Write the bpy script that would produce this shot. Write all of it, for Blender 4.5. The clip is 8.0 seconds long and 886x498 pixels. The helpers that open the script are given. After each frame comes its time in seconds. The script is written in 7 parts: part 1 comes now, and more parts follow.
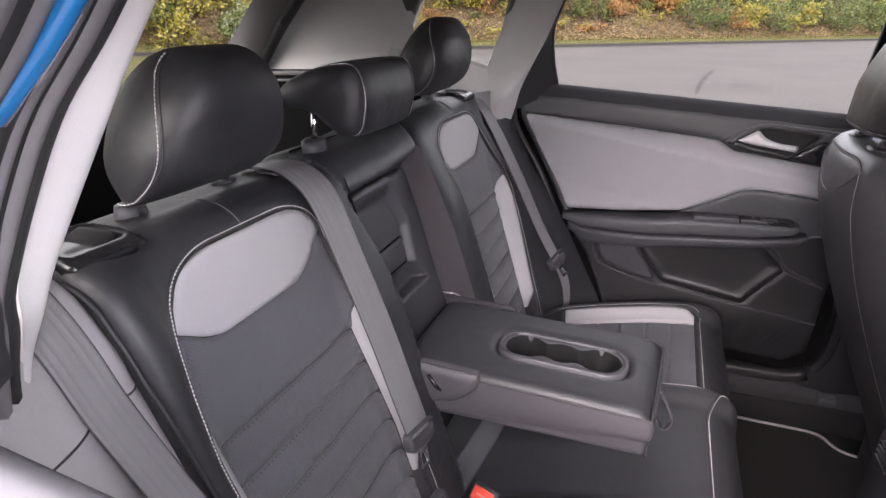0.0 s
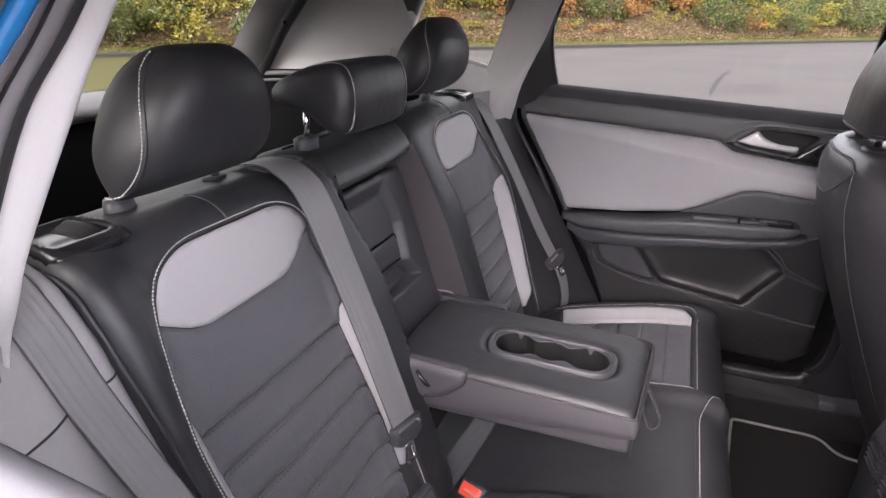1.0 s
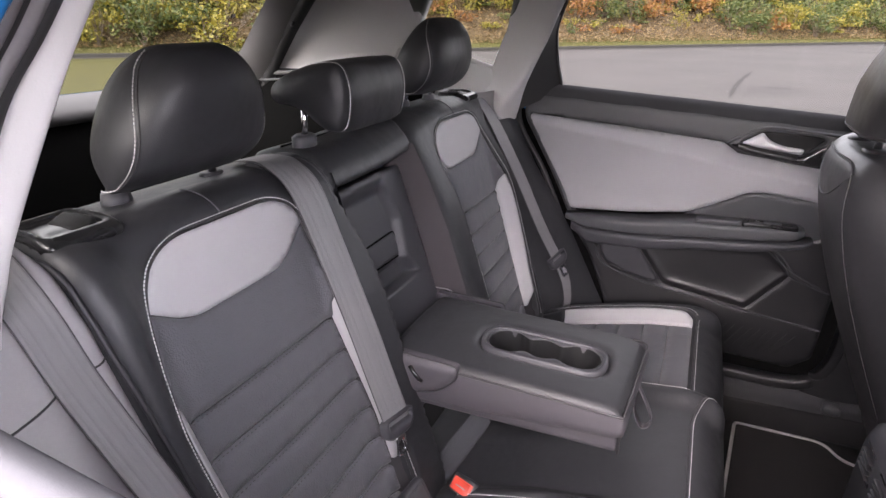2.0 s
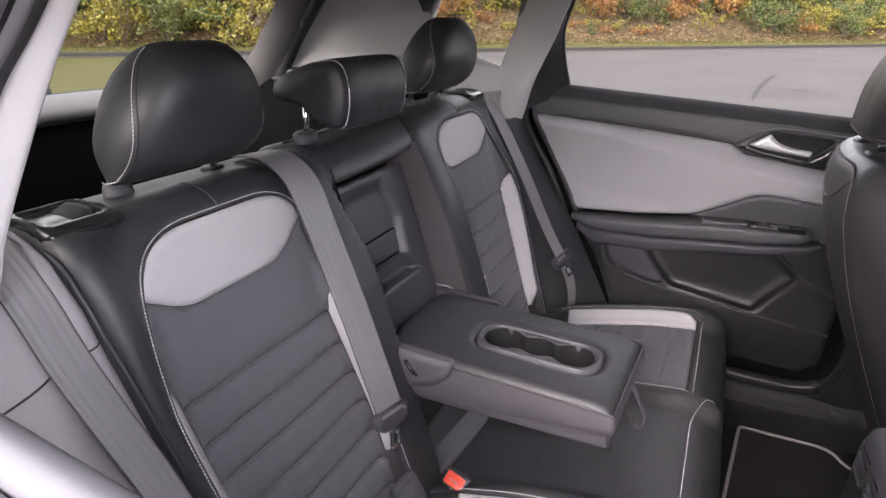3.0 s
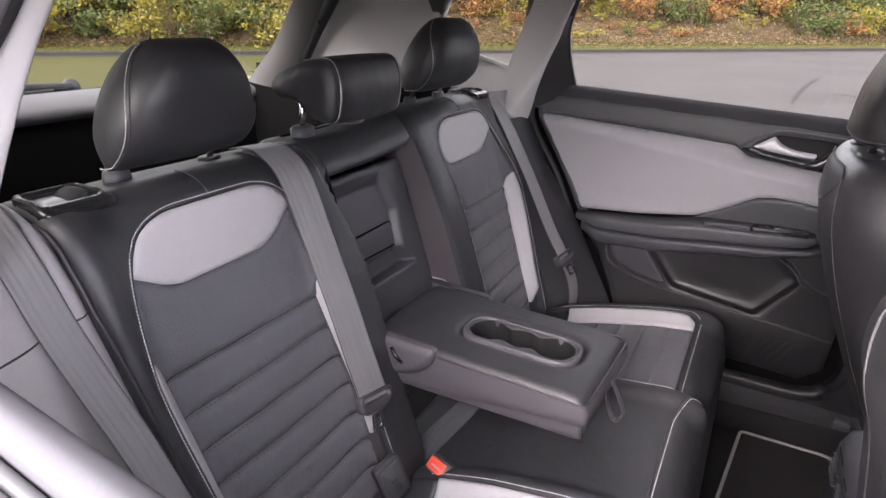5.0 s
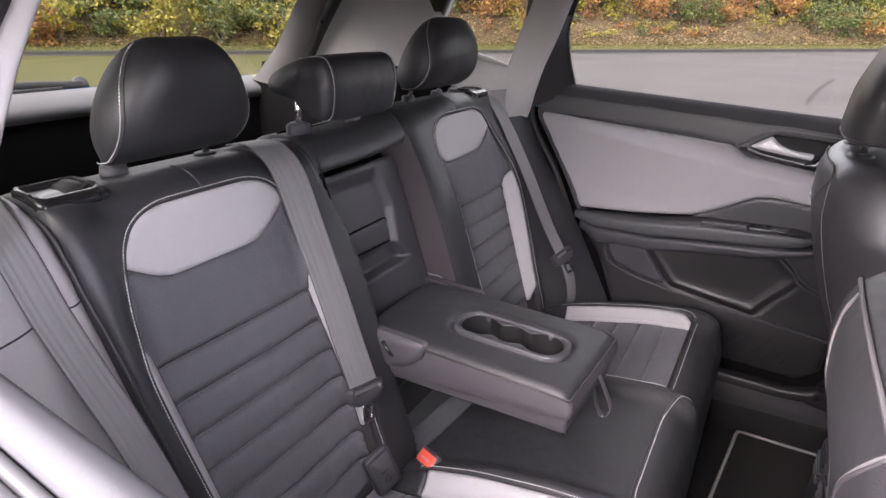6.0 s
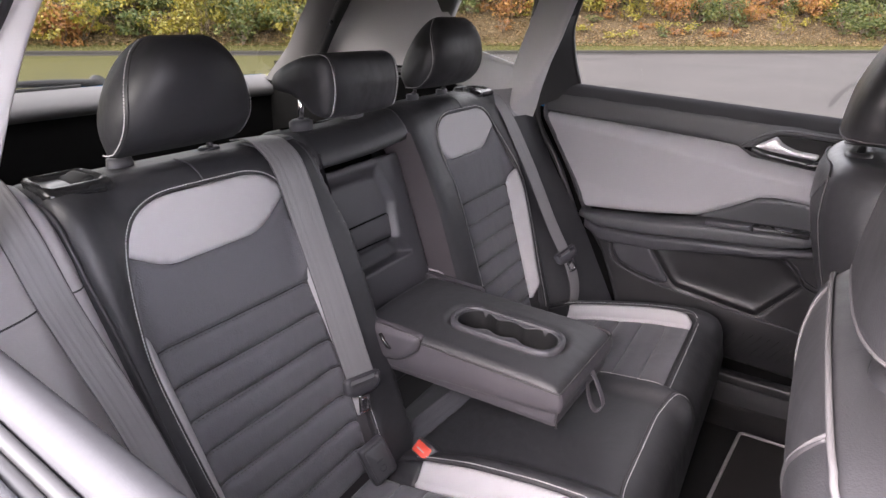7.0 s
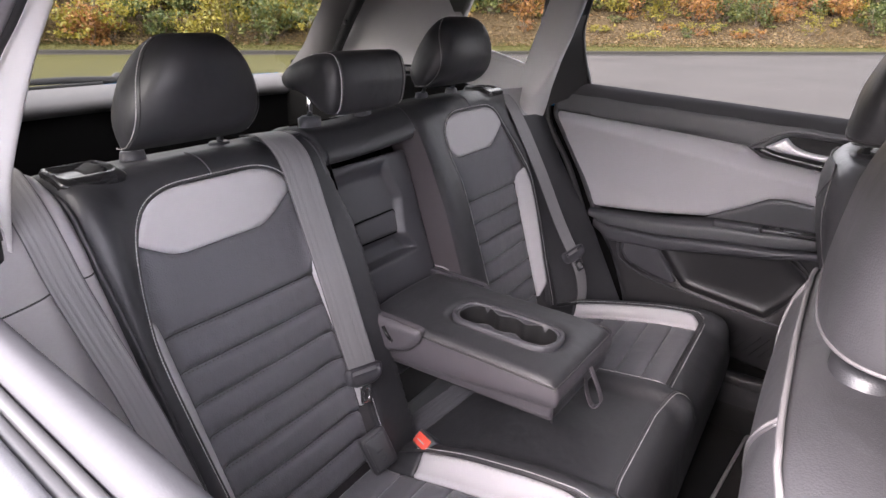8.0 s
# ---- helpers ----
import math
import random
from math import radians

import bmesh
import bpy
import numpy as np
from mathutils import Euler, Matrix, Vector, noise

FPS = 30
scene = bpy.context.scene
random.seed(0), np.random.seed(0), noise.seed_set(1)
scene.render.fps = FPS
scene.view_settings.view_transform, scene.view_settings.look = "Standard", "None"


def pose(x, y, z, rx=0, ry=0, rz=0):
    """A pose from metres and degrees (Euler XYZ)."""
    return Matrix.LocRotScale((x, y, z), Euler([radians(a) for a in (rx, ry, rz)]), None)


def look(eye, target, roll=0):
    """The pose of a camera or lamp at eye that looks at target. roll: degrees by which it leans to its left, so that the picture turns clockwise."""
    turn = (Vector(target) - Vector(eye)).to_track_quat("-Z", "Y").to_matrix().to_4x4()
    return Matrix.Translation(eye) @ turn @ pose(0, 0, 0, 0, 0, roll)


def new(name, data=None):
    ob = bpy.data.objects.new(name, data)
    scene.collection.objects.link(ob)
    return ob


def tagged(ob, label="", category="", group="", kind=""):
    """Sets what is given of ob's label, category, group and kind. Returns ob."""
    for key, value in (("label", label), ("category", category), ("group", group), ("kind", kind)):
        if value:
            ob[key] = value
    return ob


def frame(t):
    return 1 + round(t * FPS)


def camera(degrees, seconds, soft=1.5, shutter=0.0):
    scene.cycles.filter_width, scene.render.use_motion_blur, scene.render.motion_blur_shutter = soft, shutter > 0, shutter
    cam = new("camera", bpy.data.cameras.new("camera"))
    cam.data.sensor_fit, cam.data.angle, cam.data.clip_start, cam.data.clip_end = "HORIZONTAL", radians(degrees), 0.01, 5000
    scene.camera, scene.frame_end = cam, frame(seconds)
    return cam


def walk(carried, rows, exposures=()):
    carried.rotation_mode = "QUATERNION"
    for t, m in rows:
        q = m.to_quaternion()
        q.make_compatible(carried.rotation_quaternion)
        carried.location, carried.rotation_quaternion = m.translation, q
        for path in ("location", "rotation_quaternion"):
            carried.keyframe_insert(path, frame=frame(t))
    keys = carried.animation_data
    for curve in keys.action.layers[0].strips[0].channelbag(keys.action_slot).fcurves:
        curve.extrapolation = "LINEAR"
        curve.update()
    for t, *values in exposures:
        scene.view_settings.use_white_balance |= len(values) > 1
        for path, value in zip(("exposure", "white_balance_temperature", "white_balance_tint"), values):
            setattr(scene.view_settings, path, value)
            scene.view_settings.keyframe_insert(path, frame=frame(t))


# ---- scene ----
cam = camera(77.4, 8.0)
PATH = [
    (0, (-0.817, -0.004, 1.454), (0.9, 0.668, 0.678), 0.4),
    (0.5, (-0.815, -0.025, 1.454), (0.894, 0.668, 0.679), 0.4),
    (1, (-0.813, -0.041, 1.453), (0.888, 0.671, 0.679), 0.4),
    (1.5, (-0.812, -0.061, 1.453), (0.879, 0.677, 0.68), 0.4),
    (3, (-0.808, -0.115, 1.452), (0.844, 0.707, 0.68), 0.6),
    (3.5, (-0.807, -0.137, 1.452), (0.831, 0.713, 0.68), 0.7),
    (4, (-0.806, -0.156, 1.452), (0.818, 0.72, 0.68), 0.7),
    (4.5, (-0.805, -0.176, 1.451), (0.807, 0.723, 0.681), 0.7),
    (6, (-0.801, -0.232, 1.451), (0.781, 0.719, 0.68), 0.8),
    (6.5, (-0.8, -0.253, 1.45), (0.768, 0.721, 0.68), 0.7),
    (7, (-0.8, -0.271, 1.449), (0.751, 0.73, 0.68), 0.8),
    (7.5, (-0.799, -0.29, 1.448), (0.733, 0.741, 0.679), 0.9),
    (8, (-0.8, -0.305, 1.448), (0.714, 0.751, 0.679), 0.9),
]
walk(cam, [(t, look(eye, target, roll)) for t, eye, target, roll in PATH], [(0, 3.14, 6600, 18), (8, 3.14, 6600, 18)])

# ---- world, sun, exposure ----
world = bpy.data.worlds.new("overcast_sky")
world.use_nodes = True
scene.world = world
wn = world.node_tree.nodes
wl = world.node_tree.links
sky = wn.new("ShaderNodeTexSky")
sky.sky_type = "NISHITA"
sky.sun_disc = False
sky.sun_elevation = radians(37)
sky.sun_rotation = radians(277)
sky.air_density, sky.dust_density, sky.ozone_density = 1.0, 4.0, 1.0
haze = wn.new("ShaderNodeMixRGB")
haze.inputs[0].default_value = 0.85
haze.inputs[2].default_value = (5.1, 5.05, 5.35, 1)
wl.new(sky.outputs[0], haze.inputs[1])
wl.new(haze.outputs[0], wn["Background"].inputs[0])
wn["Background"].inputs[1].default_value = 0.36

sun = new("sun", bpy.data.lights.new("sun", "SUN"))
sun.data.energy = 3.1
sun.data.angle = radians(60)
sun.data.color = (1.0, 0.96, 0.99)
sun.matrix_world = look((-8, 1.0, 6.0), (0, 0, 0))

# ---- materials ----
MATS = {}


def mat(name, colour, rough=0.5, metal=0.0, vary=0.12, grain=0.0, scale=300.0, bump=0.0, cell=0.0, cell_scale=500.0,
        spec=0.5, colour2=None, blotch=6.0, coat=0.0, random_tint=0.0, sheen=0.0, wave=0.0):
    """A procedural surface: colour varied at a coarse and a fine scale, with grain bump and cell (leather) bump."""
    m = bpy.data.materials.new(name)
    m.use_nodes = True
    n, l = m.node_tree.nodes, m.node_tree.links
    b = n["Principled BSDF"]
    b.inputs["Metallic"].default_value = metal
    b.inputs["Specular IOR Level"].default_value = spec
    b.inputs["Coat Weight"].default_value = coat
    b.inputs["Sheen Weight"].default_value = sheen
    tc = n.new("ShaderNodeTexCoord")
    big = n.new("ShaderNodeTexNoise")
    big.inputs["Scale"].default_value = blotch
    big.inputs["Detail"].default_value = 5
    l.new(tc.outputs["Object"], big.inputs["Vector"])
    fine = n.new("ShaderNodeTexNoise")
    fine.inputs["Scale"].default_value = scale
    fine.inputs["Detail"].default_value = 3
    l.new(tc.outputs["Object"], fine.inputs["Vector"])
    mixn = n.new("ShaderNodeMath")
    mixn.operation = "MULTIPLY_ADD"
    mixn.inputs[1].default_value = 0.35
    l.new(fine.outputs["Fac"], mixn.inputs[0])
    half = n.new("ShaderNodeMath")
    half.operation = "MULTIPLY"
    half.inputs[1].default_value = 0.65
    l.new(big.outputs["Fac"], half.inputs[0])
    l.new(half.outputs[0], mixn.inputs[2])
    ramp = n.new("ShaderNodeMixRGB")
    c2 = colour2 or tuple(min(1, c * (1 + 2.2 * vary)) for c in colour)
    c1 = tuple(c * (1 - 1.6 * vary) for c in colour) if colour2 is None else colour
    ramp.inputs[1].default_value = (*c1, 1)
    ramp.inputs[2].default_value = (*c2, 1)
    l.new(mixn.outputs[0], ramp.inputs[0])
    out = ramp.outputs[0]
    if random_tint:
        info = n.new("ShaderNodeObjectInfo")
        hsv = n.new("ShaderNodeHueSaturation")
        mr = n.new("ShaderNodeMapRange")
        mr.inputs["To Min"].default_value, mr.inputs["To Max"].default_value = 1 - random_tint, 1 + random_tint
        l.new(info.outputs["Random"], mr.inputs["Value"])
        l.new(mr.outputs[0], hsv.inputs["Value"])
        l.new(out, hsv.inputs["Color"])
        out = hsv.outputs[0]
    l.new(out, b.inputs["Base Color"])
    rr = n.new("ShaderNodeMapRange")
    rr.inputs["To Min"].default_value, rr.inputs["To Max"].default_value = max(0.02, rough - 0.07), min(1, rough + 0.07)
    l.new(big.outputs["Fac"], rr.inputs["Value"])
    l.new(rr.outputs[0], b.inputs["Roughness"])
    last = None
    if grain:
        bp = n.new("ShaderNodeBump")
        bp.inputs["Strength"].default_value = grain
        bp.inputs["Distance"].default_value = bump or 0.0004
        l.new(fine.outputs["Fac"], bp.inputs["Height"])
        last = bp
    if cell:
        vo = n.new("ShaderNodeTexVoronoi")
        vo.inputs["Scale"].default_value = cell_scale
        l.new(tc.outputs["Object"], vo.inputs["Vector"])
        bp = n.new("ShaderNodeBump")
        bp.inputs["Strength"].default_value = cell
        bp.inputs["Distance"].default_value = 0.0004
        l.new(vo.outputs["Distance"], bp.inputs["Height"])
        if last:
            l.new(last.outputs[0], bp.inputs["Normal"])
        last = bp
    if wave:
        wv = n.new("ShaderNodeTexNoise")
        wv.inputs["Scale"].default_value = 22
        wv.inputs["Detail"].default_value = 2
        l.new(tc.outputs["Object"], wv.inputs["Vector"])
        bp = n.new("ShaderNodeBump")
        bp.inputs["Strength"].default_value = wave
        bp.inputs["Distance"].default_value = 0.006
        l.new(wv.outputs["Fac"], bp.inputs["Height"])
        if last:
            l.new(last.outputs[0], bp.inputs["Normal"])
        last = bp
    if last:
        l.new(last.outputs[0], b.inputs["Normal"])
    MATS[name] = m
    return m


LEATHER = mat("black_leatherette", (0.0212, 0.0215, 0.0240), 0.50, spec=0.50, cell=0.3, cell_scale=750, vary=0.2, grain=0.15, scale=900, wave=0.5)
LEATHER_SOFT = mat("dark_grey_vinyl", (0.060, 0.0555, 0.0625), 0.50, cell=0.3, cell_scale=750, grain=0.15, scale=900, wave=0.4)
FRONT_LEATHER = mat("charcoal_leatherette", (0.025, 0.0242, 0.0262), 0.42, spec=0.75, cell=0.3, cell_scale=750, vary=0.15, grain=0.15, scale=900, wave=0.4)
FABRIC = mat("charcoal_cloth", (0.079, 0.0785, 0.0875), 0.72, cell=0.85, cell_scale=420, grain=0.3, scale=1400, vary=0.2, sheen=0.15, wave=0.5)
GREY_LEATHER = mat("pale_grey_leatherette", (0.375, 0.364, 0.374), 0.62, cell=0.2, cell_scale=750, vary=0.04, grain=0.1, scale=900, wave=0.2)
THREAD = mat("white_thread", (0.54, 0.525, 0.52), 0.7, vary=0.15, scale=2500)
SEAM = mat("dark_piping", (0.03, 0.028, 0.03), 0.5)
PIPING = mat("pale_piping", (0.33, 0.31, 0.315), 0.65, vary=0.15, scale=1800)
SEAT_CORD = mat("grey_seat_cord", (0.085, 0.080, 0.082), 0.65, vary=0.15, scale=1800)
TAPE = mat("pale_seam_tape", (0.060, 0.056, 0.058), 0.65, vary=0.15, scale=1800)
PLASTIC = mat("black_grained_plastic", (0.043, 0.0425, 0.048), 0.46, spec=0.42, cell=0.25, cell_scale=900, grain=0.1)
SILL_SOFT = mat("dark_soft_sill_pad", (0.043, 0.043, 0.046), 0.85, spec=0.12, cell=0.1, cell_scale=900, vary=0.1)
CUP_BLACK = mat("black_cup_liner", (0.009, 0.009, 0.0095), 0.6, spec=0.25, vary=0.15, grain=0.2)
DOOR_BLACK = mat("black_door_plastic", (0.015, 0.0147, 0.0162), 0.42, cell=0.25, cell_scale=900, grain=0.1, wave=0.15)
PLASTIC_SOFT = mat("soft_touch_dark_plastic", (0.056, 0.057, 0.061), 0.52, cell=0.15, cell_scale=800, grain=0.1, vary=0.08)
ARCH_TRIM = mat("grey_grained_arch_trim", (0.285, 0.273, 0.281), 0.42, cell=0.2, cell_scale=900, grain=0.1, vary=0.08)
LEDGE = mat("mid_grey_ledge_trim", (0.11, 0.107, 0.11), 0.6, grain=0.3, scale=700, vary=0.05)
GATE_TRIM = mat("grey_grained_gate_trim", (0.20, 0.193, 0.196), 0.6, grain=0.3, scale=700, vary=0.06)
PLASTIC_GLOSS = mat("gloss_black_plastic", (0.012, 0.012, 0.013), 0.27, vary=0.1)
INSERT = mat("pale_grey_door_cloth", (0.300, 0.292, 0.305), 0.8, cell=0.3, cell_scale=900, grain=0.3, scale=1500, vary=0.05)
TRIM_LIGHT = mat("pale_grey_pillar_trim", (0.50, 0.488, 0.487), 0.62, grain=0.3, scale=700, vary=0.04)
HEADLINER = mat("pale_headliner", (0.47, 0.458, 0.45), 0.9, grain=0.5, scale=900, vary=0.05)
CARPET = mat("black_carpet", (0.012, 0.011, 0.012), 0.95, grain=1.0, scale=600, bump=0.002, vary=0.3)
MATCLOTH = mat("black_mat_carpet", (0.014, 0.012, 0.012), 0.95, grain=1.0, scale=900, bump=0.0015, vary=0.35)
SILVER = mat("satin_silver_plastic", (0.55, 0.55, 0.56), 0.35, metal=0.35, vary=0.03)
CHROME = mat("satin_chrome", (0.62, 0.62, 0.63), 0.22, metal=1.0, vary=0.03)
STEEL = mat("bright_steel", (0.72, 0.72, 0.74), 0.12, metal=1.0, vary=0.02)
RED = mat("red_plastic", (0.62, 0.07, 0.045), 0.45, vary=0.06)
# pale grey puts the sky's sheen on the near seals into colour
SEAL_SHEEN = mat("sky_sheen_seal", (0.17, 0.160, 0.168), 0.55, vary=0.1, grain=0.2)
# near-black tone that holds the shade of load bay, inner sides and gaps
SHADE_LINING = mat("shade_black_lining", (0.0035, 0.0035, 0.0035), 0.97, spec=0.1, grain=0.8, scale=500, bump=0.001)
RUBBER = mat("black_rubber", (0.02, 0.02, 0.021), 0.6, vary=0.15, grain=0.2)
BLUE = mat("blue_car_paint", (0.012, 0.15, 0.38), 0.25, coat=0.6, vary=0.05)
ASPHALT = mat("pale_worn_asphalt", (0.0450, 0.0412, 0.0392), 0.95, spec=0.15, vary=0.36, grain=0.6, scale=40, bump=0.01, blotch=0.35)
TAR_GUTTER = mat("dark_tar_and_gutter", (0.026, 0.024, 0.0225), 0.9, spec=0.1, vary=0.2, scale=60)
KERB = mat("concrete_kerb", (0.030, 0.0285, 0.0255), 0.9, spec=0.1, vary=0.25, grain=0.5, scale=30, blotch=1.2)
GRASS = mat("yellowing_grass", (0.026, 0.029, 0.009), 0.95, spec=0.08, colour2=(0.074, 0.066, 0.0225), grain=0.6, scale=25, bump=0.03, blotch=1.1)
SOIL = mat("leaf_littered_soil", (0.026, 0.0165, 0.010), 0.95, spec=0.1, colour2=(0.105, 0.078, 0.043), grain=0.8, scale=14, bump=0.04, blotch=0.9)
BARK = mat("grey_brown_bark", (0.10, 0.075, 0.055), 0.95, grain=0.8, scale=60, bump=0.01)
VINYL_WARM = mat("dark_plum_grey_vinyl", (0.046, 0.0395, 0.0435), 0.55, cell=0.2, cell_scale=750, vary=0.08, grain=0.15, scale=900)
WEB = mat("belt_webbing", (0.170, 0.166, 0.172), 0.45, cell=0.5, cell_scale=1100, grain=0.4, scale=1600, vary=0.12)
WHITE_PRINT = mat("faded_white_print", (0.30, 0.30, 0.30), 0.6)


def leaf_mat(name, c1, c2, c3):
    m = bpy.data.materials.new(name)
    m.use_nodes = True
    n, l = m.node_tree.nodes, m.node_tree.links
    b = n["Principled BSDF"]
    b.inputs["Roughness"].default_value = 0.65
    geo = n.new("ShaderNodeNewGeometry")
    c1, c2, c3 = (tuple(1.3 * k for k in c) for c in (c1, c2, c3))
    r = n.new("ShaderNodeValToRGB")
    r.color_ramp.elements[0].color = (*c1, 1)
    r.color_ramp.elements[1].color = (*c3, 1)
    e = r.color_ramp.elements.new(0.5)
    e.color = (*c2, 1)
    l.new(geo.outputs["Random Per Island"], r.inputs[0])
    l.new(r.outputs[0], b.inputs["Base Color"])
    t = n.new("ShaderNodeBsdfTranslucent")
    l.new(r.outputs[0], t.inputs[0])
    mx = n.new("ShaderNodeMixShader")
    mx.inputs[0].default_value = 0.3
    l.new(b.outputs[0], mx.inputs[1])
    l.new(t.outputs[0], mx.inputs[2])
    l.new(mx.outputs[0], n["Material Output"].inputs[0])
    return m


LEAF_YELLOW = leaf_mat("yellow_leaves", (0.115, 0.098, 0.010), (0.185, 0.150, 0.018), (0.070, 0.080, 0.013))
LEAF_GREEN = leaf_mat("green_leaves", (0.022, 0.038, 0.008), (0.045, 0.062, 0.014), (0.10, 0.098, 0.022))
LEAF_ORANGE = leaf_mat("orange_leaves", (0.15, 0.056, 0.014), (0.18, 0.094, 0.018), (0.11, 0.04, 0.018))
LEAF_LITTER = leaf_mat("fallen_leaves", (0.130, 0.078, 0.034), (0.180, 0.128, 0.062), (0.085, 0.062, 0.028))
GRASS_BLADE = leaf_mat("grass_blades", (0.042, 0.049, 0.010), (0.072, 0.070, 0.017), (0.11, 0.095, 0.032))


def glass_mat(name, tint, gloss):
    m = bpy.data.materials.new(name)
    m.use_nodes = True
    n, l = m.node_tree.nodes, m.node_tree.links
    n.remove(n["Principled BSDF"])
    tr = n.new("ShaderNodeBsdfTransparent")
    tr.inputs[0].default_value = (*tint, 1)
    gl = n.new("ShaderNodeBsdfGlossy")
    gl.inputs["Roughness"].default_value = 0.02
    fr = n.new("ShaderNodeFresnel")
    fr.inputs[0].default_value = gloss
    mx = n.new("ShaderNodeMixShader")
    l.new(fr.outputs[0], mx.inputs[0])
    l.new(tr.outputs[0], mx.inputs[1])
    l.new(gl.outputs[0], mx.inputs[2])
    l.new(mx.outputs[0], n["Material Output"].inputs[0])
    return m


# tints darker than real glass, to dim the outside against the cabin
GLASS = glass_mat("dimming_car_glass", (0.312, 0.320, 0.309), 1.25)
GLASS_TINT = glass_mat("dimming_tinted_glass", (0.283, 0.291, 0.272), 1.3)


# ---- helpers for building ----
def arr(points):
    return np.array([tuple(p) for p in points], float)


def mesh_of(name, verts, faces, smooth=True):
    me = bpy.data.meshes.new(name)
    me.from_pydata([tuple(map(float, v)) for v in verts], [], [tuple(map(int, f)) for f in faces])
    if smooth:
        me.polygons.foreach_set("use_smooth", [True] * len(me.polygons))
    me.update()
    return me


def thing(name, at, label, category, group="", kind=""):
    ob = new(name)
    ob.empty_display_size = 0.05
    ob.location = at
    return tagged(ob, label, category, group, kind)


def base_of(ob):
    p = Vector((0, 0, 0))
    while ob is not None:
        p += ob.location
        ob = ob.parent
    return np.array(p)


def part(name, made, material, parent=None, label="", smooth=True):
    """Link verts and faces given in world places as ONE mesh under a thing or a part."""
    verts, faces = made
    verts = np.asarray(verts, float)
    if parent is not None:
        verts = verts - base_of(parent)
    me = mesh_of(name, verts, faces, smooth)
    me.materials.append(material)
    ob = new(name, me)
    if parent is not None:
        ob.parent = parent
    if label:
        ob["label"] = label
    return ob


def join(*made):
    vs, fs, k = [], [], 0
    for v, f in made:
        vs.append(np.asarray(v, float))
        fs += [tuple(i + k for i in q) for q in f]
        k += len(v)
    return np.concatenate(vs), fs


def curve(points, step=0.006, closed=False):
    """A smooth curve through points, sampled evenly."""
    p = arr(points)
    n = len(p)
    out = []
    for i in range(n if closed else n - 1):
        a, b = p[i], p[(i + 1) % n]
        p0 = p[(i - 1) % n] if closed or i > 0 else 2 * a - b
        p3 = p[(i + 2) % n] if closed or i < n - 2 else 2 * b - a
        for t in np.linspace(0, 1, 12, endpoint=False):
            out.append(0.5 * ((2 * a) + (b - p0) * t + (2 * p0 - 5 * a + 4 * b - p3) * t ** 2 + (3 * a - p0 - 3 * b + p3) * t ** 3))
    if not closed:
        out.append(p[-1])
    return resample(np.array(out), step, closed)


def resample(q, step, closed=False):
    if closed:
        q = np.vstack([q, q[:1]])
    d = np.concatenate([[0], np.cumsum(np.linalg.norm(np.diff(q, axis=0), axis=1))])
    k = max(3, int(round(d[-1] / step)))
    s = np.linspace(0, d[-1], k + 1)
    r = np.stack([np.interp(s, d, q[:, i]) for i in range(q.shape[1])], 1)
    return r[:-1] if closed else r


def rounded(poly, r, seg=5):
    """A 2D polygon with its corners rounded; r a number or one per corner."""
    p = arr(poly)
    n = len(p)
    rr = [r] * n if np.isscalar(r) else list(r)
    out = []
    for i in range(n):
        a, b, c = p[i - 1], p[i], p[(i + 1) % n]
        u, v = a - b, c - b
        lu, lv = np.linalg.norm(u), np.linalg.norm(v)
        q = min(rr[i], 0.49 * lu, 0.49 * lv)
        if q <= 0:
            out.append(b)
            continue
        s, e = b + u / lu * q, b + v / lv * q
        for t in np.linspace(0, 1, seg + 1):
            out.append((1 - t) ** 2 * s + 2 * t * (1 - t) * b + t * t * e)
    return np.array(out)


def inside(poly, pts):
    x, y = pts[:, 0], pts[:, 1]
    res = np.zeros(len(pts), bool)
    j = len(poly) - 1
    for i in range(len(poly)):
        xi, yi = poly[i]
        xj, yj = poly[j]
        c = ((yi > y) != (yj > y)) & (x < (xj - xi) * (y - yi) / ((yj - yi) or 1e-12) + xi)
        res ^= c
        j = i
    return res


def edge_dist(poly, pts):
    best = np.full(len(pts), 1e9)
    for i in range(len(poly)):
        a, b = poly[i - 1], poly[i]
        ab = b - a
        t = np.clip(((pts - a) @ ab) / (ab @ ab + 1e-18), 0, 1)
        d = np.linalg.norm(pts - (a + t[:, None] * ab), axis=1)
        best = np.minimum(best, d)
    return best


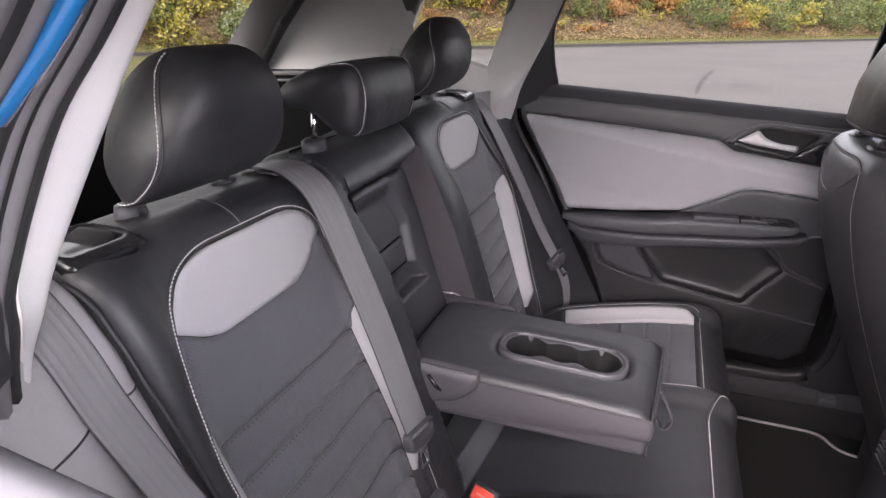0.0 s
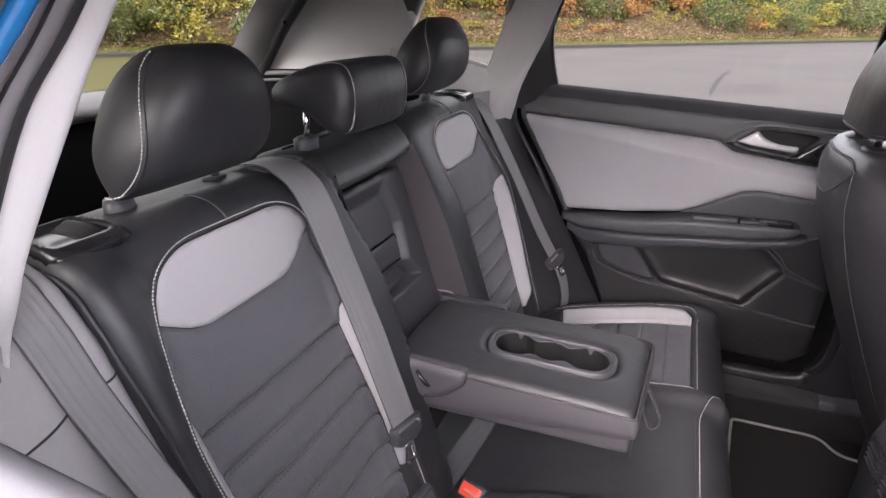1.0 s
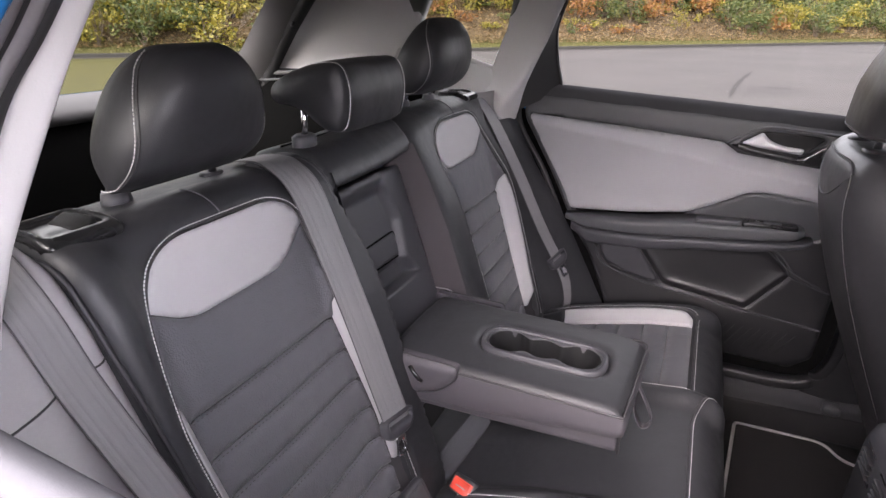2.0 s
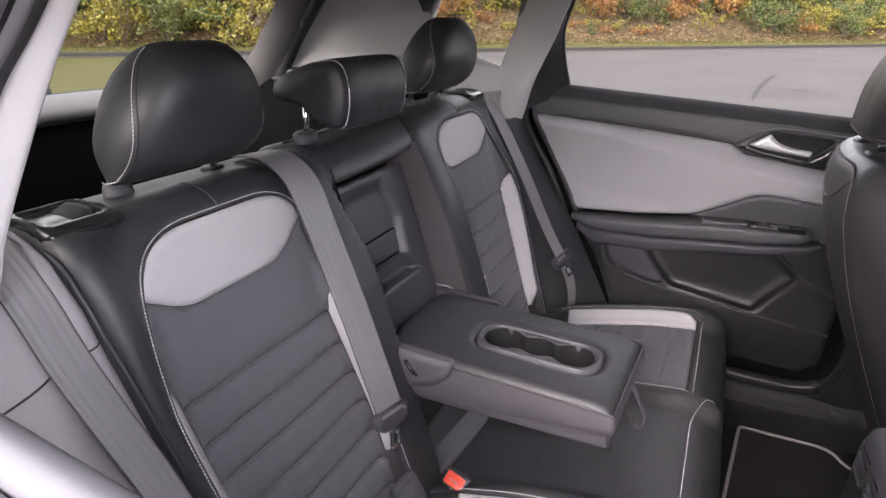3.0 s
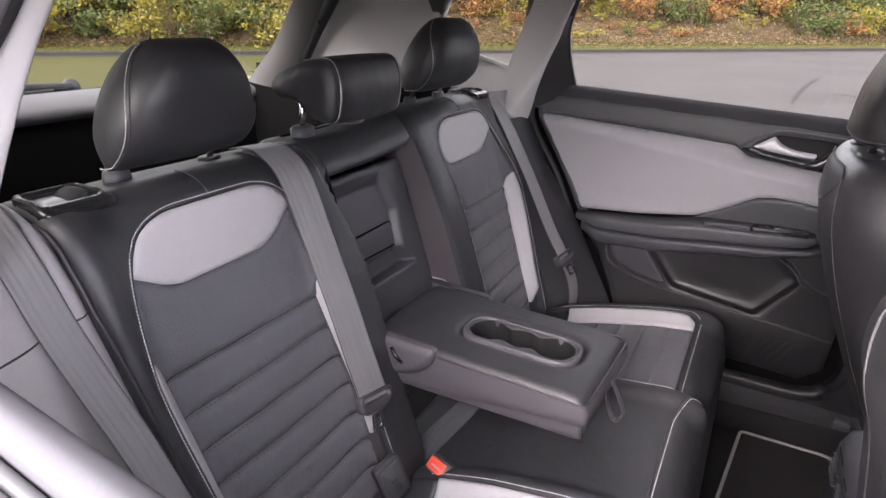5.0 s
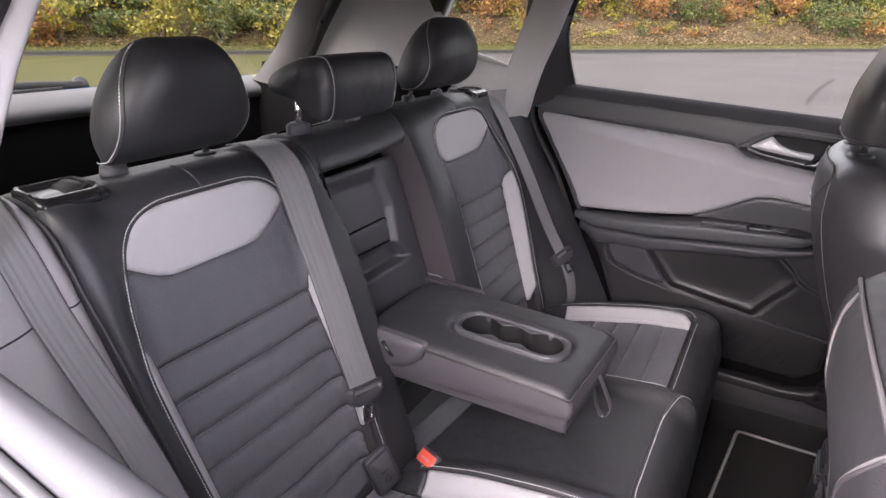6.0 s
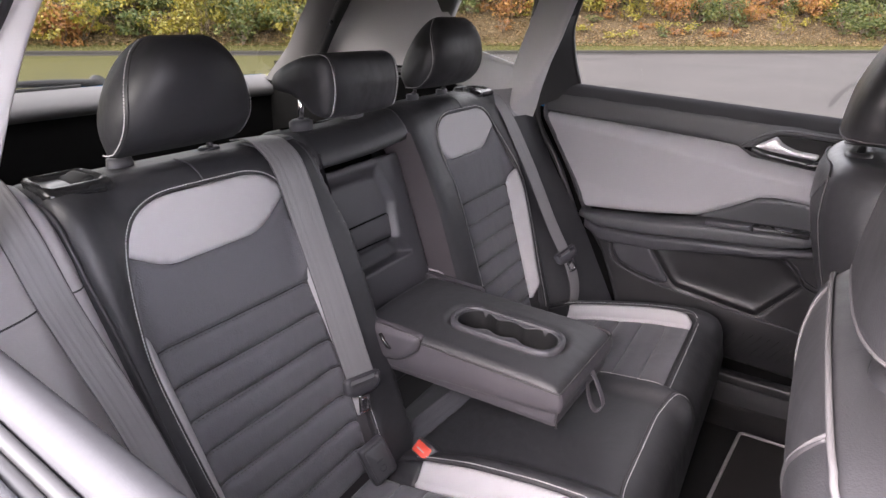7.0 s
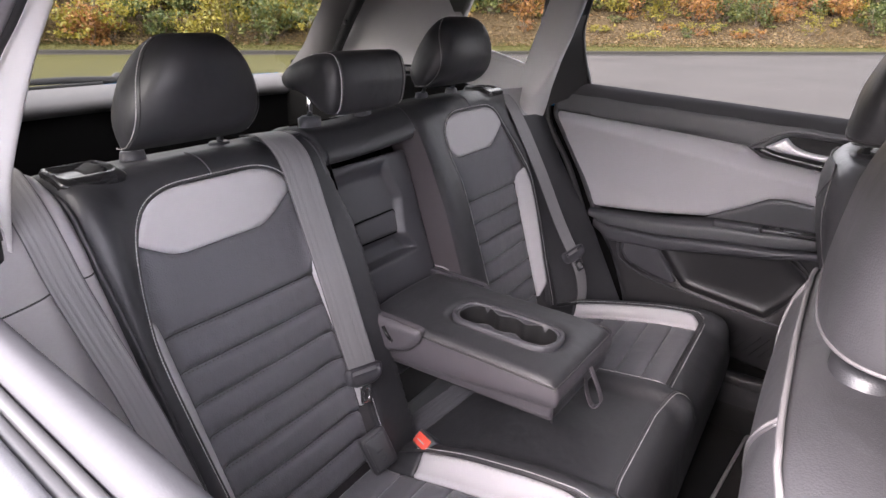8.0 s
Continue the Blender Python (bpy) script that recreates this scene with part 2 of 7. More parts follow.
def drape(poly, surf, step=0.007, roll=0.008, depth=0.004, skirt=0.006, extra=None, holes=()):
    """A padded panel: the 2D polygon laid on surf(u, v, h), with its edges rolled down and a skirt behind."""
    poly = resample(np.asarray(poly, float), step, True)
    holes = [resample(np.asarray(h, float), step, True) for h in holes]
    lo, hi = poly.min(0), poly.max(0)
    gx, gy = np.meshgrid(np.arange(lo[0], hi[0], step), np.arange(lo[1], hi[1], step * 0.87))
    gx = gx + (np.arange(gx.shape[0]) % 2)[:, None] * step * 0.5
    g = np.stack([gx.ravel(), gy.ravel()], 1)
    g = g[inside(poly, g)]
    rings = [poly, *holes]
    d = np.min([edge_dist(r, g) for r in rings], axis=0)
    keep = d > step * 0.55
    for h in holes:
        keep &= ~inside(h, g)
    g, d = g[keep], d[keep]
    pts = np.vstack([*rings, g])
    dist = np.concatenate([np.zeros(sum(len(r) for r in rings)), d])
    faces_in, k = [], 0
    edges = []
    for r in rings:
        edges += [(k + i, k + (i + 1) % len(r)) for i in range(len(r))]
        k += len(r)
    from mathutils.geometry import delaunay_2d_cdt
    vo, _, fo, vi, _, _ = delaunay_2d_cdt([Vector(p) for p in pts], edges, [], 0, 1e-7)
    v2 = np.array([tuple(p) for p in vo])
    src = [q[0] if q else -1 for q in vi]
    dd = np.array([dist[q] if q >= 0 else 0 for q in src])
    cen = np.array([v2[list(f)].mean(0) for f in fo])
    ok = inside(poly, cen)
    for h in holes:
        ok &= ~inside(h, cen)
    fo = [f for f, o in zip(fo, ok) if o]
    t = np.clip(dd / roll, 0, 1)
    h = -depth * (1 - t) ** 2
    if extra is not None:
        h = h + extra(v2[:, 0], v2[:, 1])
    v3 = surf(v2[:, 0], v2[:, 1], h)
    count = {}
    for f in fo:
        for i in range(len(f)):
            e = (f[i], f[(i + 1) % len(f)])
            count[e] = True
    rim = [e for e in count if (e[1], e[0]) not in count]
    low = surf(v2[:, 0], v2[:, 1], h - skirt)
    ids = sorted({i for e in rim for i in e})
    back = {i: len(v3) + j for j, i in enumerate(ids)}
    verts = np.vstack([v3, low[ids]])
    faces = [tuple(f) for f in fo] + [(b, a, back[a], back[b]) for a, b in rim]
    # turn faces so that they look along the surface's normal
    a, b, c = (verts[fo[0][i]] for i in range(3))
    nrm = np.cross(b - a, c - a)
    up = surf(v2[fo[0][:1], 0], v2[fo[0][:1], 1], np.array([0.01]))[0] - surf(v2[fo[0][:1], 0], v2[fo[0][:1], 1], np.array([0.0]))[0]
    if nrm @ up < 0:
        faces = [tuple(reversed(f)) for f in faces]
    return verts, faces


def frames_along(p, closed, up):
    if closed:
        t = np.roll(p, -1, 0) - np.roll(p, 1, 0)
    else:
        t = np.gradient(p, axis=0)
    t /= np.linalg.norm(t, axis=1)[:, None] + 1e-12
    u = np.asarray(up, float)
    u = np.broadcast_to(u, p.shape) if u.ndim == 1 else u
    s = np.cross(t, u)
    s /= np.linalg.norm(s, axis=1)[:, None] + 1e-12
    return t, s, np.cross(s, t)


def sweep(points, ring, up=(0, 0, 1), closed=False, scale=None):
    """Sweep a 2D ring (side, up) along points."""
    p = np.asarray(points, float)
    ring = np.asarray(ring, float)
    t, s, n = frames_along(p, closed, up)
    k = len(ring)
    sc = np.ones(len(p)) if scale is None else np.asarray(scale)
    v = (p[:, None, :] + ring[None, :, 0, None] * s[:, None, :] * sc[:, None, None] + ring[None, :, 1, None] * n[:, None, :] * sc[:, None, None]).reshape(-1, 3)
    m = len(p)
    f = []
    for i in range(m if closed else m - 1):
        j = (i + 1) % m
        for a in range(k):
            b = (a + 1) % k
            f.append((i * k + a, j * k + a, j * k + b, i * k + b))
    if not closed:
        f.append(tuple(range(k)))
        f.append(tuple((m - 1) * k + a for a in reversed(range(k))))
    return v, f


def circle(r, n=10, ry=None):
    a = np.linspace(0, 2 * np.pi, n, endpoint=False)
    return np.stack([r * np.cos(a), (ry or r) * np.sin(a)], 1)


def tube(points, r, n=10, closed=False, up=(0, 0, 1), scale=None):
    return sweep(points, circle(r, n), up, closed, scale)


def box_ring(w, h, r=0.3):
    return rounded([(-w / 2, -h / 2), (w / 2, -h / 2), (w / 2, h / 2), (-w / 2, h / 2)], min(w, h) * r, 3)


def loft(rings, caps=True):
    k = len(rings[0])
    v = np.vstack([np.asarray(r, float) for r in rings])
    f = []
    for i in range(len(rings) - 1):
        for a in range(k):
            b = (a + 1) % k
            f.append((i * k + a, i * k + b, (i + 1) * k + b, (i + 1) * k + a))
    if caps:
        f.append(tuple(reversed(range(k))))
        f.append(tuple((len(rings) - 1) * k + a for a in range(k)))
    return v, f


def slab(poly, place, t, bevel=0.003):
    """A plate: the 2D polygon put into space by place(a, b, depth), t thick, with bevelled edges."""
    p = np.asarray(poly, float)
    c = p.mean(0)
    q = c + (p - c) * (1 - bevel / max(1e-6, np.abs(p - c).max()))
    rings = []
    for pts, d in ((q, 0), (p, bevel), (p, t - bevel), (q, t)):
        rings.append(np.array([place(a, b, d) for a, b in pts]))
    return loft(rings)


def block(x0, x1, y0, y1, z0, z1, r=0.006):
    """A box with rounded upright edges and bevelled rims."""
    poly = rounded([(x0, y0), (x1, y0), (x1, y1), (x0, y1)], r, 3)
    return slab(poly, lambda a, b, d: (a, b, z0 + d), z1 - z0, min(r, 0.4 * (z1 - z0)))


def dashes(p3, nrm, length=0.0033, gap=0.0011, w=0.0011, lift=0.0006):
    """Stitches: short rounded dashes along a line of points with normals."""
    p3, nrm = np.asarray(p3, float), np.asarray(nrm, float)
    d = np.concatenate([[0], np.cumsum(np.linalg.norm(np.diff(p3, axis=0), axis=1))])
    vs, fs = [], []
    s = 0.0
    while s + length < d[-1]:
        a = np.array([np.interp(s, d, p3[:, i]) for i in range(3)])
        b = np.array([np.interp(s + length, d, p3[:, i]) for i in range(3)])
        n = np.array([np.interp(s, d, nrm[:, i]) for i in range(3)])
        n /= np.linalg.norm(n) + 1e-12
        t = (b - a) / (np.linalg.norm(b - a) + 1e-12)
        q = np.cross(n, t) * w / 2
        m = (a + b) / 2 + n * (lift + w * 0.45)
        k = len(vs)
        e = (b - a) * 0.22
        vs += [a - q, a + q, b + q, b - q, a + e - q * 0.7 + n * (lift + w * 0.4), a + e + q * 0.7 + n * (lift + w * 0.4), b - e + q * 0.7 + n * (lift + w * 0.4), b - e - q * 0.7 + n * (lift + w * 0.4)]
        fs += [(k, k + 4, k + 5, k + 1), (k + 1, k + 5, k + 6, k + 2), (k + 2, k + 6, k + 7, k + 3), (k + 3, k + 7, k + 4, k), (k + 4, k + 7, k + 6, k + 5)]
        s += length + gap
    return np.array(vs), fs


def on_surf(surf, uv, h=0.0):
    """Points of a line on a surface, with normals."""
    u, v = uv[:, 0], uv[:, 1]
    a = surf(u, v, np.full(len(u), h))
    b = surf(u, v, np.full(len(u), h + 0.004))
    n = b - a
    return a, n / np.linalg.norm(n, axis=1)[:, None]


def smooth01(t):
    t = np.clip(t, 0, 1)
    return t * t * (3 - 2 * t)


def profile(rows, blur=0.02):
    """A smooth (y, z) curve with a running parameter; gives place and forward normal."""
    r = arr(rows)
    v = np.arange(r[0, 2], r[-1, 2], 0.001)
    y, z = np.interp(v, r[:, 2], r[:, 0]), np.interp(v, r[:, 2], r[:, 1])
    k = max(1, int(blur / 0.001))
    ker = np.ones(k) / k
    for _ in range(2):
        y = np.convolve(np.pad(y, (k // 2, k - 1 - k // 2), "reflect", reflect_type="odd"), ker, "valid")
        z = np.convolve(np.pad(z, (k // 2, k - 1 - k // 2), "reflect", reflect_type="odd"), ker, "valid")
    ty, tz = np.gradient(y), np.gradient(z)
    ln = np.hypot(ty, tz)
    return v, y, z, -tz / ln, ty / ln



# ---- rear seat: shared surfaces ----
BP = profile([(0.215, 0.58, 0.58), (0.249, 0.68, 0.68), (0.366, 1.034, 1.034), (0.414, 1.18, 1.18), (0.431, 1.226, 1.229), (0.450, 1.245, 1.257),
              (0.480, 1.2535, 1.289), (0.545, 1.250, 1.354), (0.580, 1.240, 1.390), (0.594, 1.212, 1.424), (0.598, 1.15, 1.499), (0.598, 0.9, 1.749)], 0.024)
SEAT_C = 0.352
X0 = 0.011
OUT_EDGE = ((0.68, 0.540), (0.9, 0.548), (1.1, 0.557), (1.2, 0.566), (1.28, 0.572), (1.40, 0.572))
IN_EDGE = 0.128


def narrowing(v):
    return np.interp(v, [0.68, 0.90, 0.985, 1.10, 1.16, 1.20, 1.24, 1.29], [0.016, 0.011, 0.009, 0.006, 0.006, 0.009, 0.013, 0.015])


def out_edge(x, v):
    """Outer edge of the backrests; the one behind the lowered window is narrower below its shoulder."""
    e = np.interp(v, [p[0] for p in OUT_EDGE], [p[1] for p in OUT_EDGE])
    return e - np.where(np.asarray(x) < 0, narrowing(v), 0.0)


def back_bulge(x, v):
    """Forward bulge of the backrest: bolsters on both sides of each seat, edges rounded off."""
    side = np.abs(x) - SEAT_C
    a = np.abs(side)
    start = np.interp(v, [0.7, 0.82, 0.96, 1.05, 1.11, 1.18, 1.3], [0.112, 0.119, 0.129, 0.136, 0.134, 0.126, 0.126])
    start = np.where(side > 0, start, np.minimum(start, 0.104 + 0.12 * np.clip(v - 1.09, 0, 0.18)))
    high = np.interp(v, [0.62, 0.72, 1.05, 1.10, 1.145, 1.19, 1.245], [0.024, 0.035, 0.035, 0.029, 0.016, 0.004, 0.0])
    h = high * smooth01((a - start) / 0.040)
    # the outer bolster beside the lowered window stays full up to its shoulder
    full = np.interp(v, [0.62, 0.72, 1.05, 1.13, 1.18, 1.22, 1.25, 1.28], [0.024, 0.036, 0.037, 0.036, 0.033, 0.024, 0.011, 0.0])
    h = np.where((x < 0) & (side > 0), full * smooth01((a - start) / 0.052), h)
    # a slight crown in the middle panel
    h += 0.004 * np.clip(1 - (a / 0.13) ** 2, 0, 1) * (v < 1.3)
    ax = np.abs(x)
    out = out_edge(x, v)
    rw = np.interp(v, [1.15, 1.25], [0.038, 0.026])
    d = np.clip((ax - (out - rw)) / rw, 0, 1)
    fall = np.where(x < 0, np.interp(v, [1.05, 1.25], [0.013, 0.024]), rw)
    h -= fall * (1 - np.sqrt(np.clip(1 - d ** 2.4, 0, 1)))
    wi = np.where(x > 0, 0.050, 0.014)
    e = np.clip((IN_EDGE + wi - ax) / wi, 0, 1)
    h -= np.where(x > 0, 0.026, 0.012) * (1 - np.sqrt(np.clip(1 - e ** 2.2, 0, 1)))
    return h


def back_surf(x, v, h):
    x, v = np.asarray(x, float), np.asarray(v, float)
    k = h + back_bulge(x, v)
    y, z, ny, nz = (np.interp(v, BP[0], BP[i]) for i in range(1, 5))
    zz = z + nz * k
    # the far backrest stands a little taller
    zz = zz + 0.11 * np.clip(zz - 1.06, 0, 1) * smooth01((x + 0.05) / 0.3)
    return np.stack([x + X0, y + ny * k, zz], 1)


# seat outline in (offset from the seat's middle, v); the sign of the offset is the seat's outer side
STRIP_V = np.linspace(0.64, 1.240, 121)
STRIP_U = np.convolve(np.pad(np.interp(STRIP_V, [0.64, 0.68, 0.822, 0.873, 0.935, 0.985, 1.04, 1.085, 1.142, 1.240], [0.137, 0.140, 0.150, 0.156, 0.162, 0.1665, 0.169, 0.1635, 0.148, 0.11]), 4, "reflect", reflect_type="odd"), np.ones(9) / 9, "valid")
ARCH_V = 1.178
# the outer side runs into the round corner in one swing
CORNER_V = 1.206
ct = np.clip((STRIP_V - 1.09) / (CORNER_V - 1.09), 0, 1)
u0, du0 = np.interp(1.09, STRIP_V, STRIP_U), np.interp(1.095, STRIP_V, STRIP_U) - np.interp(1.085, STRIP_V, STRIP_U)
swing = u0 * (2 * ct**3 - 3 * ct**2 + 1) + du0 * 100 * (CORNER_V - 1.09) * (ct**3 - 2 * ct**2 + ct) + 0.1178 * (3 * ct**2 - 2 * ct**3) - 0.746 * (CORNER_V - 1.09) * (ct**3 - ct**2)
STRIP_U = np.where(STRIP_V > 1.09, swing, STRIP_U)


def arch_top(hw, v0, v1, rx, ry, n=14):
    """Points up one side, round two elliptic corners and down the other side."""
    a = np.linspace(0, np.pi / 2, n)
    left = [(-hw + rx * (1 - math.cos(t)), v1 - ry * (1 - math.sin(t))) for t in a]
    return [(-hw, v0)] + left + [(-u, v) for u, v in left[::-1]] + [(hw, v0)]


def insert_edge(v):
    return np.interp(v, [0.68, 0.81, 0.90, 0.96, 1.01, 1.045, 1.08], [0.129, 0.136, 0.142, 0.1455, 0.149, 0.1505, 0.152])


def inner_insert(v):
    return np.interp(v, [0.68, 0.88, 0.95, 1.045, 1.08], [0.121, 0.122, 0.119, 0.114, 0.112])


def inner_strip(v):
    return np.interp(v, [0.64, 1.05, ARCH_V], [0.136, 0.130, 0.1245])


def strip_edge(v):
    return np.interp(v, STRIP_V, STRIP_U)


def seat_back(side, name, label):
    s = side
    c = s * SEAT_C

    def m(u, v):
        return (c + s * u, v)

    seat = thing(name, (c, 0.30, 0.62), label, "seat backrest", "rear seat backrests")
    # the far seat has no pale strip on its inner side
    in_edge = inner_insert if s < 0 else (lambda v: inner_strip(v) - 0.002)
    cloth_edge = insert_edge if s < 0 else (lambda v: insert_edge(v) - 0.011)
    # quilted rows
    rows = [0.690, 0.693, 0.742, 0.791, 0.841, 0.891, 0.940, 0.990, 1.042]
    for lo, hi in zip(rows[1:-1], rows[2:]):
        lo, hi = lo + 0.0009, hi - 0.0009
        e0, e1 = cloth_edge(lo), cloth_edge(hi)
        i0, i1 = in_edge(lo), in_edge(hi)
        poly = rounded([m(-i0, lo), m(e0, lo), m(e1, hi), m(-i1, hi)], 0.003, 2)
        part("quilted_roll", drape(poly, back_surf, 0.0065, 0.015, 0.0065, 0.006), FABRIC, seat)
    for v in rows[2:]:
        ln = resample(np.array([m(-in_edge(v) + 0.004, v), m(cloth_edge(v) - 0.004, v)]), 0.004)
        p, n = on_surf(back_surf, ln + np.array([0, -0.0028]), -0.0046)
        part("quilt_stitching", dashes(p, n, 0.0034, 0.0030, 0.0010, 0.0003), SEAM, seat)
    # plain cloth panel below the pale yoke
    side_v = np.linspace(1.072, 1.164, 14)
    poly = [m(-in_edge(1.044), 1.044), m(cloth_edge(1.044), 1.044)] + [m(strip_edge(v) - 0.002, v) for v in side_v]
    yoke_low = [(-0.1232, 1.184), (-0.080, 1.156), (-0.050, 1.1425), (0.085, 1.140), (0.104, 1.146), (strip_edge(1.167) - 0.0017, 1.167)]
    if s > 0:
        yoke_low = [(-u, v) for u, v in yoke_low[::-1]]
        yoke_low[0] = (-0.1232, 1.167)
        yoke_low[-1] = (strip_edge(1.184) - 0.0017, 1.184)
    cloth = np.array(poly + [m(u, v - 0.0012) for u, v in reversed(yoke_low)] + [m(-inner_strip(v) + 0.002, v) for v in side_v[::-1]])
    part("cloth_panel", drape(cloth, back_surf, 0.008, 0.012, 0.0035, 0.006), FABRIC, seat, "dark cloth middle panel")
    bottom = rounded(yoke_low, [0, 0.008, 0.012, 0.012, 0.008, 0], 5)
    top_arc = arch_top(0.1228, 1.187, 1.2295, 0.066, 0.042, 16)
    top_arc = [(u, v) for u, v in top_arc if u < 0 or v > CORNER_V]
    outer_rise = [(strip_edge(v) - 0.0017, v) for v in np.linspace(yoke_low[-1][1] + 0.004, CORNER_V - 0.002, 8)]
    yoke = np.array([m(u, v) for u, v in list(bottom) + outer_rise + top_arc[::-1]])
    part("yoke_panel", drape(yoke, back_surf, 0.007, 0.003, 0.0012, 0.006), GREY_LEATHER, seat, "pale grey leatherette shoulder panel")
    # pale strips down both bolsters
    for q in ((-1, 1) if s < 0 else (1,)):
        insert_q, strip_q = (cloth_edge, strip_edge) if q > 0 else (inner_insert, inner_strip)
        v0 = 0.735 if q > 0 else 0.80
        vs = np.linspace(v0, 1.072, 40)
        inner = [m(q * (insert_q(v) + 0.0012 + (strip_q(v) - insert_q(v) - 0.006) * (1 - np.sqrt(np.clip(1 - np.clip((v - 1.040) / 0.032, 0, 1) ** 2, 0, 1)))), v) for v in vs]
        outer = [m(q * (insert_q(v) + 0.003 + (strip_q(v) - insert_q(v) - 0.0045) * smooth01((v - v0 + 0.012) / 0.05)), v) for v in vs]
        part("bolster_strip", drape(np.array(inner + outer[::-1]), lambda x, v, h: back_surf(x, v, h + 0.0012), 0.004, 0.004, 0.002, 0.006), GREY_LEATHER, seat,
             "pale grey bolster strip")
    # outer seam round the middle of the seat: piping and stitches
    vs = np.linspace(0.70, ARCH_V, 60)
    left = [(-inner_strip(v), v) for v in vs]
    right = [(strip_edge(v), v) for v in np.linspace(0.70, CORNER_V, 64)]
    arch = [(-0.1245, ARCH_V)] + [(u, v) for u, v in arch_top(0.1245, ARCH_V, 1.2320, 0.072, 0.045, 16)[1:-1] if u < 0 or v > CORNER_V + 0.001]
    line = np.array([m(u, v) for u, v in left + arch[1:] + right[::-1]])
    line = resample(line, 0.004)
    p, n = on_surf(back_surf, line, -0.001)
    part("seam_cord", tube(p, 0.0015, 6, up=n), SEAM, seat)
    tang = np.gradient(line, axis=0)
    nrm2 = np.stack([tang[:, 1], -tang[:, 0]], 1)
    nrm2 /= np.linalg.norm(nrm2, axis=1)[:, None]
    sgn = np.sign(((line - np.array([c, 1.0])) * nrm2).sum(1).mean())
    off = line + nrm2 * sgn * 0.0034
    p, n = on_surf(back_surf, off)
    part("stitching", dashes(p, n), THREAD, seat, "white contrast stitching")
    # outer shell: leatherette from the seam to the edges, over the top and down the rear
    xo = [(float(out_edge(s, v)), v) for v in np.linspace(0.60, 1.62, 40)]
    hole = np.array([m(u * 0.995, v) for u, v in [(-inner_strip(v), v) for v in np.linspace(0.64, ARCH_V, 40)] + arch[1:] + [(strip_edge(v), v) for v in np.linspace(CORNER_V, 0.64, 44)]])
    shell = np.array([(s * x, v) for x, v in xo] + [(s * IN_EDGE, v) for v in np.linspace(1.62, 0.60, 40)])
    part("cover", drape(shell, back_surf, 0.010, 0.004, 0.002, 0.03, holes=[hole]), LEATHER, seat, "black leatherette cover")
    # edge piping down the outer side
    ev = np.linspace(0.66, 1.31, 60)
    p, n = on_surf(back_surf, resample(np.array([(s * (float(out_edge(s, v)) - 0.0035), v) for v in ev]), 0.006), -0.001)
    part("edge_piping", tube(p, 0.0030, 8, up=n), LEATHER, seat)
    # foam core behind the panels
    core = np.array([(s * IN_EDGE + s * 0.002, 0.60), (s * 0.51, 0.60), (s * 0.51, 1.2), (s * 0.50, 1.25), (s * (IN_EDGE + 0.002), 1.25)])
    part("core", drape(core, lambda x, v, h: back_surf(x, v, h - 0.010), 0.02, 0.004, 0.002, 0.05), SEAM, seat)
    # top seam from the yoke to the rear
    ln = resample(np.array([m(0.002, 1.236), m(0.004, 1.27), m(0.012, 1.305)]), 0.005)
    p, n = on_surf(back_surf, ln, -0.0002)
    part("top_seam", tube(p, 0.0014, 6, up=n), PLASTIC_SOFT, seat)
    if s < 0:
        ln = resample(np.array([(-0.150, 1.35), (-0.150, 1.30), (-0.149, 1.26), (-0.147, 1.225), (-0.146, 1.19)]), 0.005)
        p, n = on_surf(back_surf, ln, -0.0002)
        part("edge_seam", tube(p, 0.0012, 6, up=n), PLASTIC_SOFT, seat)
    return seat


def release_bezel(side, seat):
    """Backrest release: a sunken lever in a glossy frame, on the outer top corner."""
    s = side
    lo = (0.464, 0.547, 1.256, 1.342)

    def flat(x, v, h):
        """Level with the top of the seat, across its rounded shoulder too."""
        p = back_surf(np.full(np.shape(x), s * 0.485), v, h)
        p[:, 0] = np.asarray(x) + X0
        return p
    frame_o = rounded([(s * lo[0], lo[2]), (s * lo[1], lo[2]), (s * (lo[1] - 0.006), lo[3]), (s * (lo[0] + 0.004), lo[3])], 0.012, 5)
    c = frame_o.mean(0)
    frame_i = c + (frame_o - c) * np.array([0.76, 0.66]) + np.array([0.0, 0.006])
    bez = part("release_bezel", drape(frame_o, lambda x, v, h: flat(x, v, h + 0.009), 0.004, 0.005, 0.004, 0.010, holes=[frame_i]), PLASTIC_GLOSS, seat,
               "glossy black release bezel")
    part("release_well", drape(c + (frame_i - c) * 1.04, lambda x, v, h: flat(x, v, h + 0.0015), 0.005, 0.012, -0.004, 0.002), PLASTIC_GLOSS, bez)
    lev = c + (frame_i - c) * np.array([0.42, 0.86]) + np.array([-s * 0.012, 0.0])
    part("release_lever", drape(lev, lambda x, v, h: flat(x, v, h + 0.0035 + 0.006 * smooth01((s * (c[0] - x) - 0.002) / 0.02)), 0.004, 0.004, 0.002, 0.006), CUP_BLACK, bez, "black release lever")


seat_near = seat_back(-1, "backrest", "black leatherette backrest with charcoal quilted cloth and pale grey shoulder panel")
seat_far = seat_back(1, "backrest", "black leatherette backrest with pale grey strips beside the centre armrest bay")
release_bezel(-1, seat_near)
release_bezel(1, seat_far)

# ---- centre section of the backrest ----
CX = -0.012
centre = thing("backrest", (CX, 0.42, 0.75), "black centre backrest with an open armrest recess", "seat backrest", "rear seat backrests")


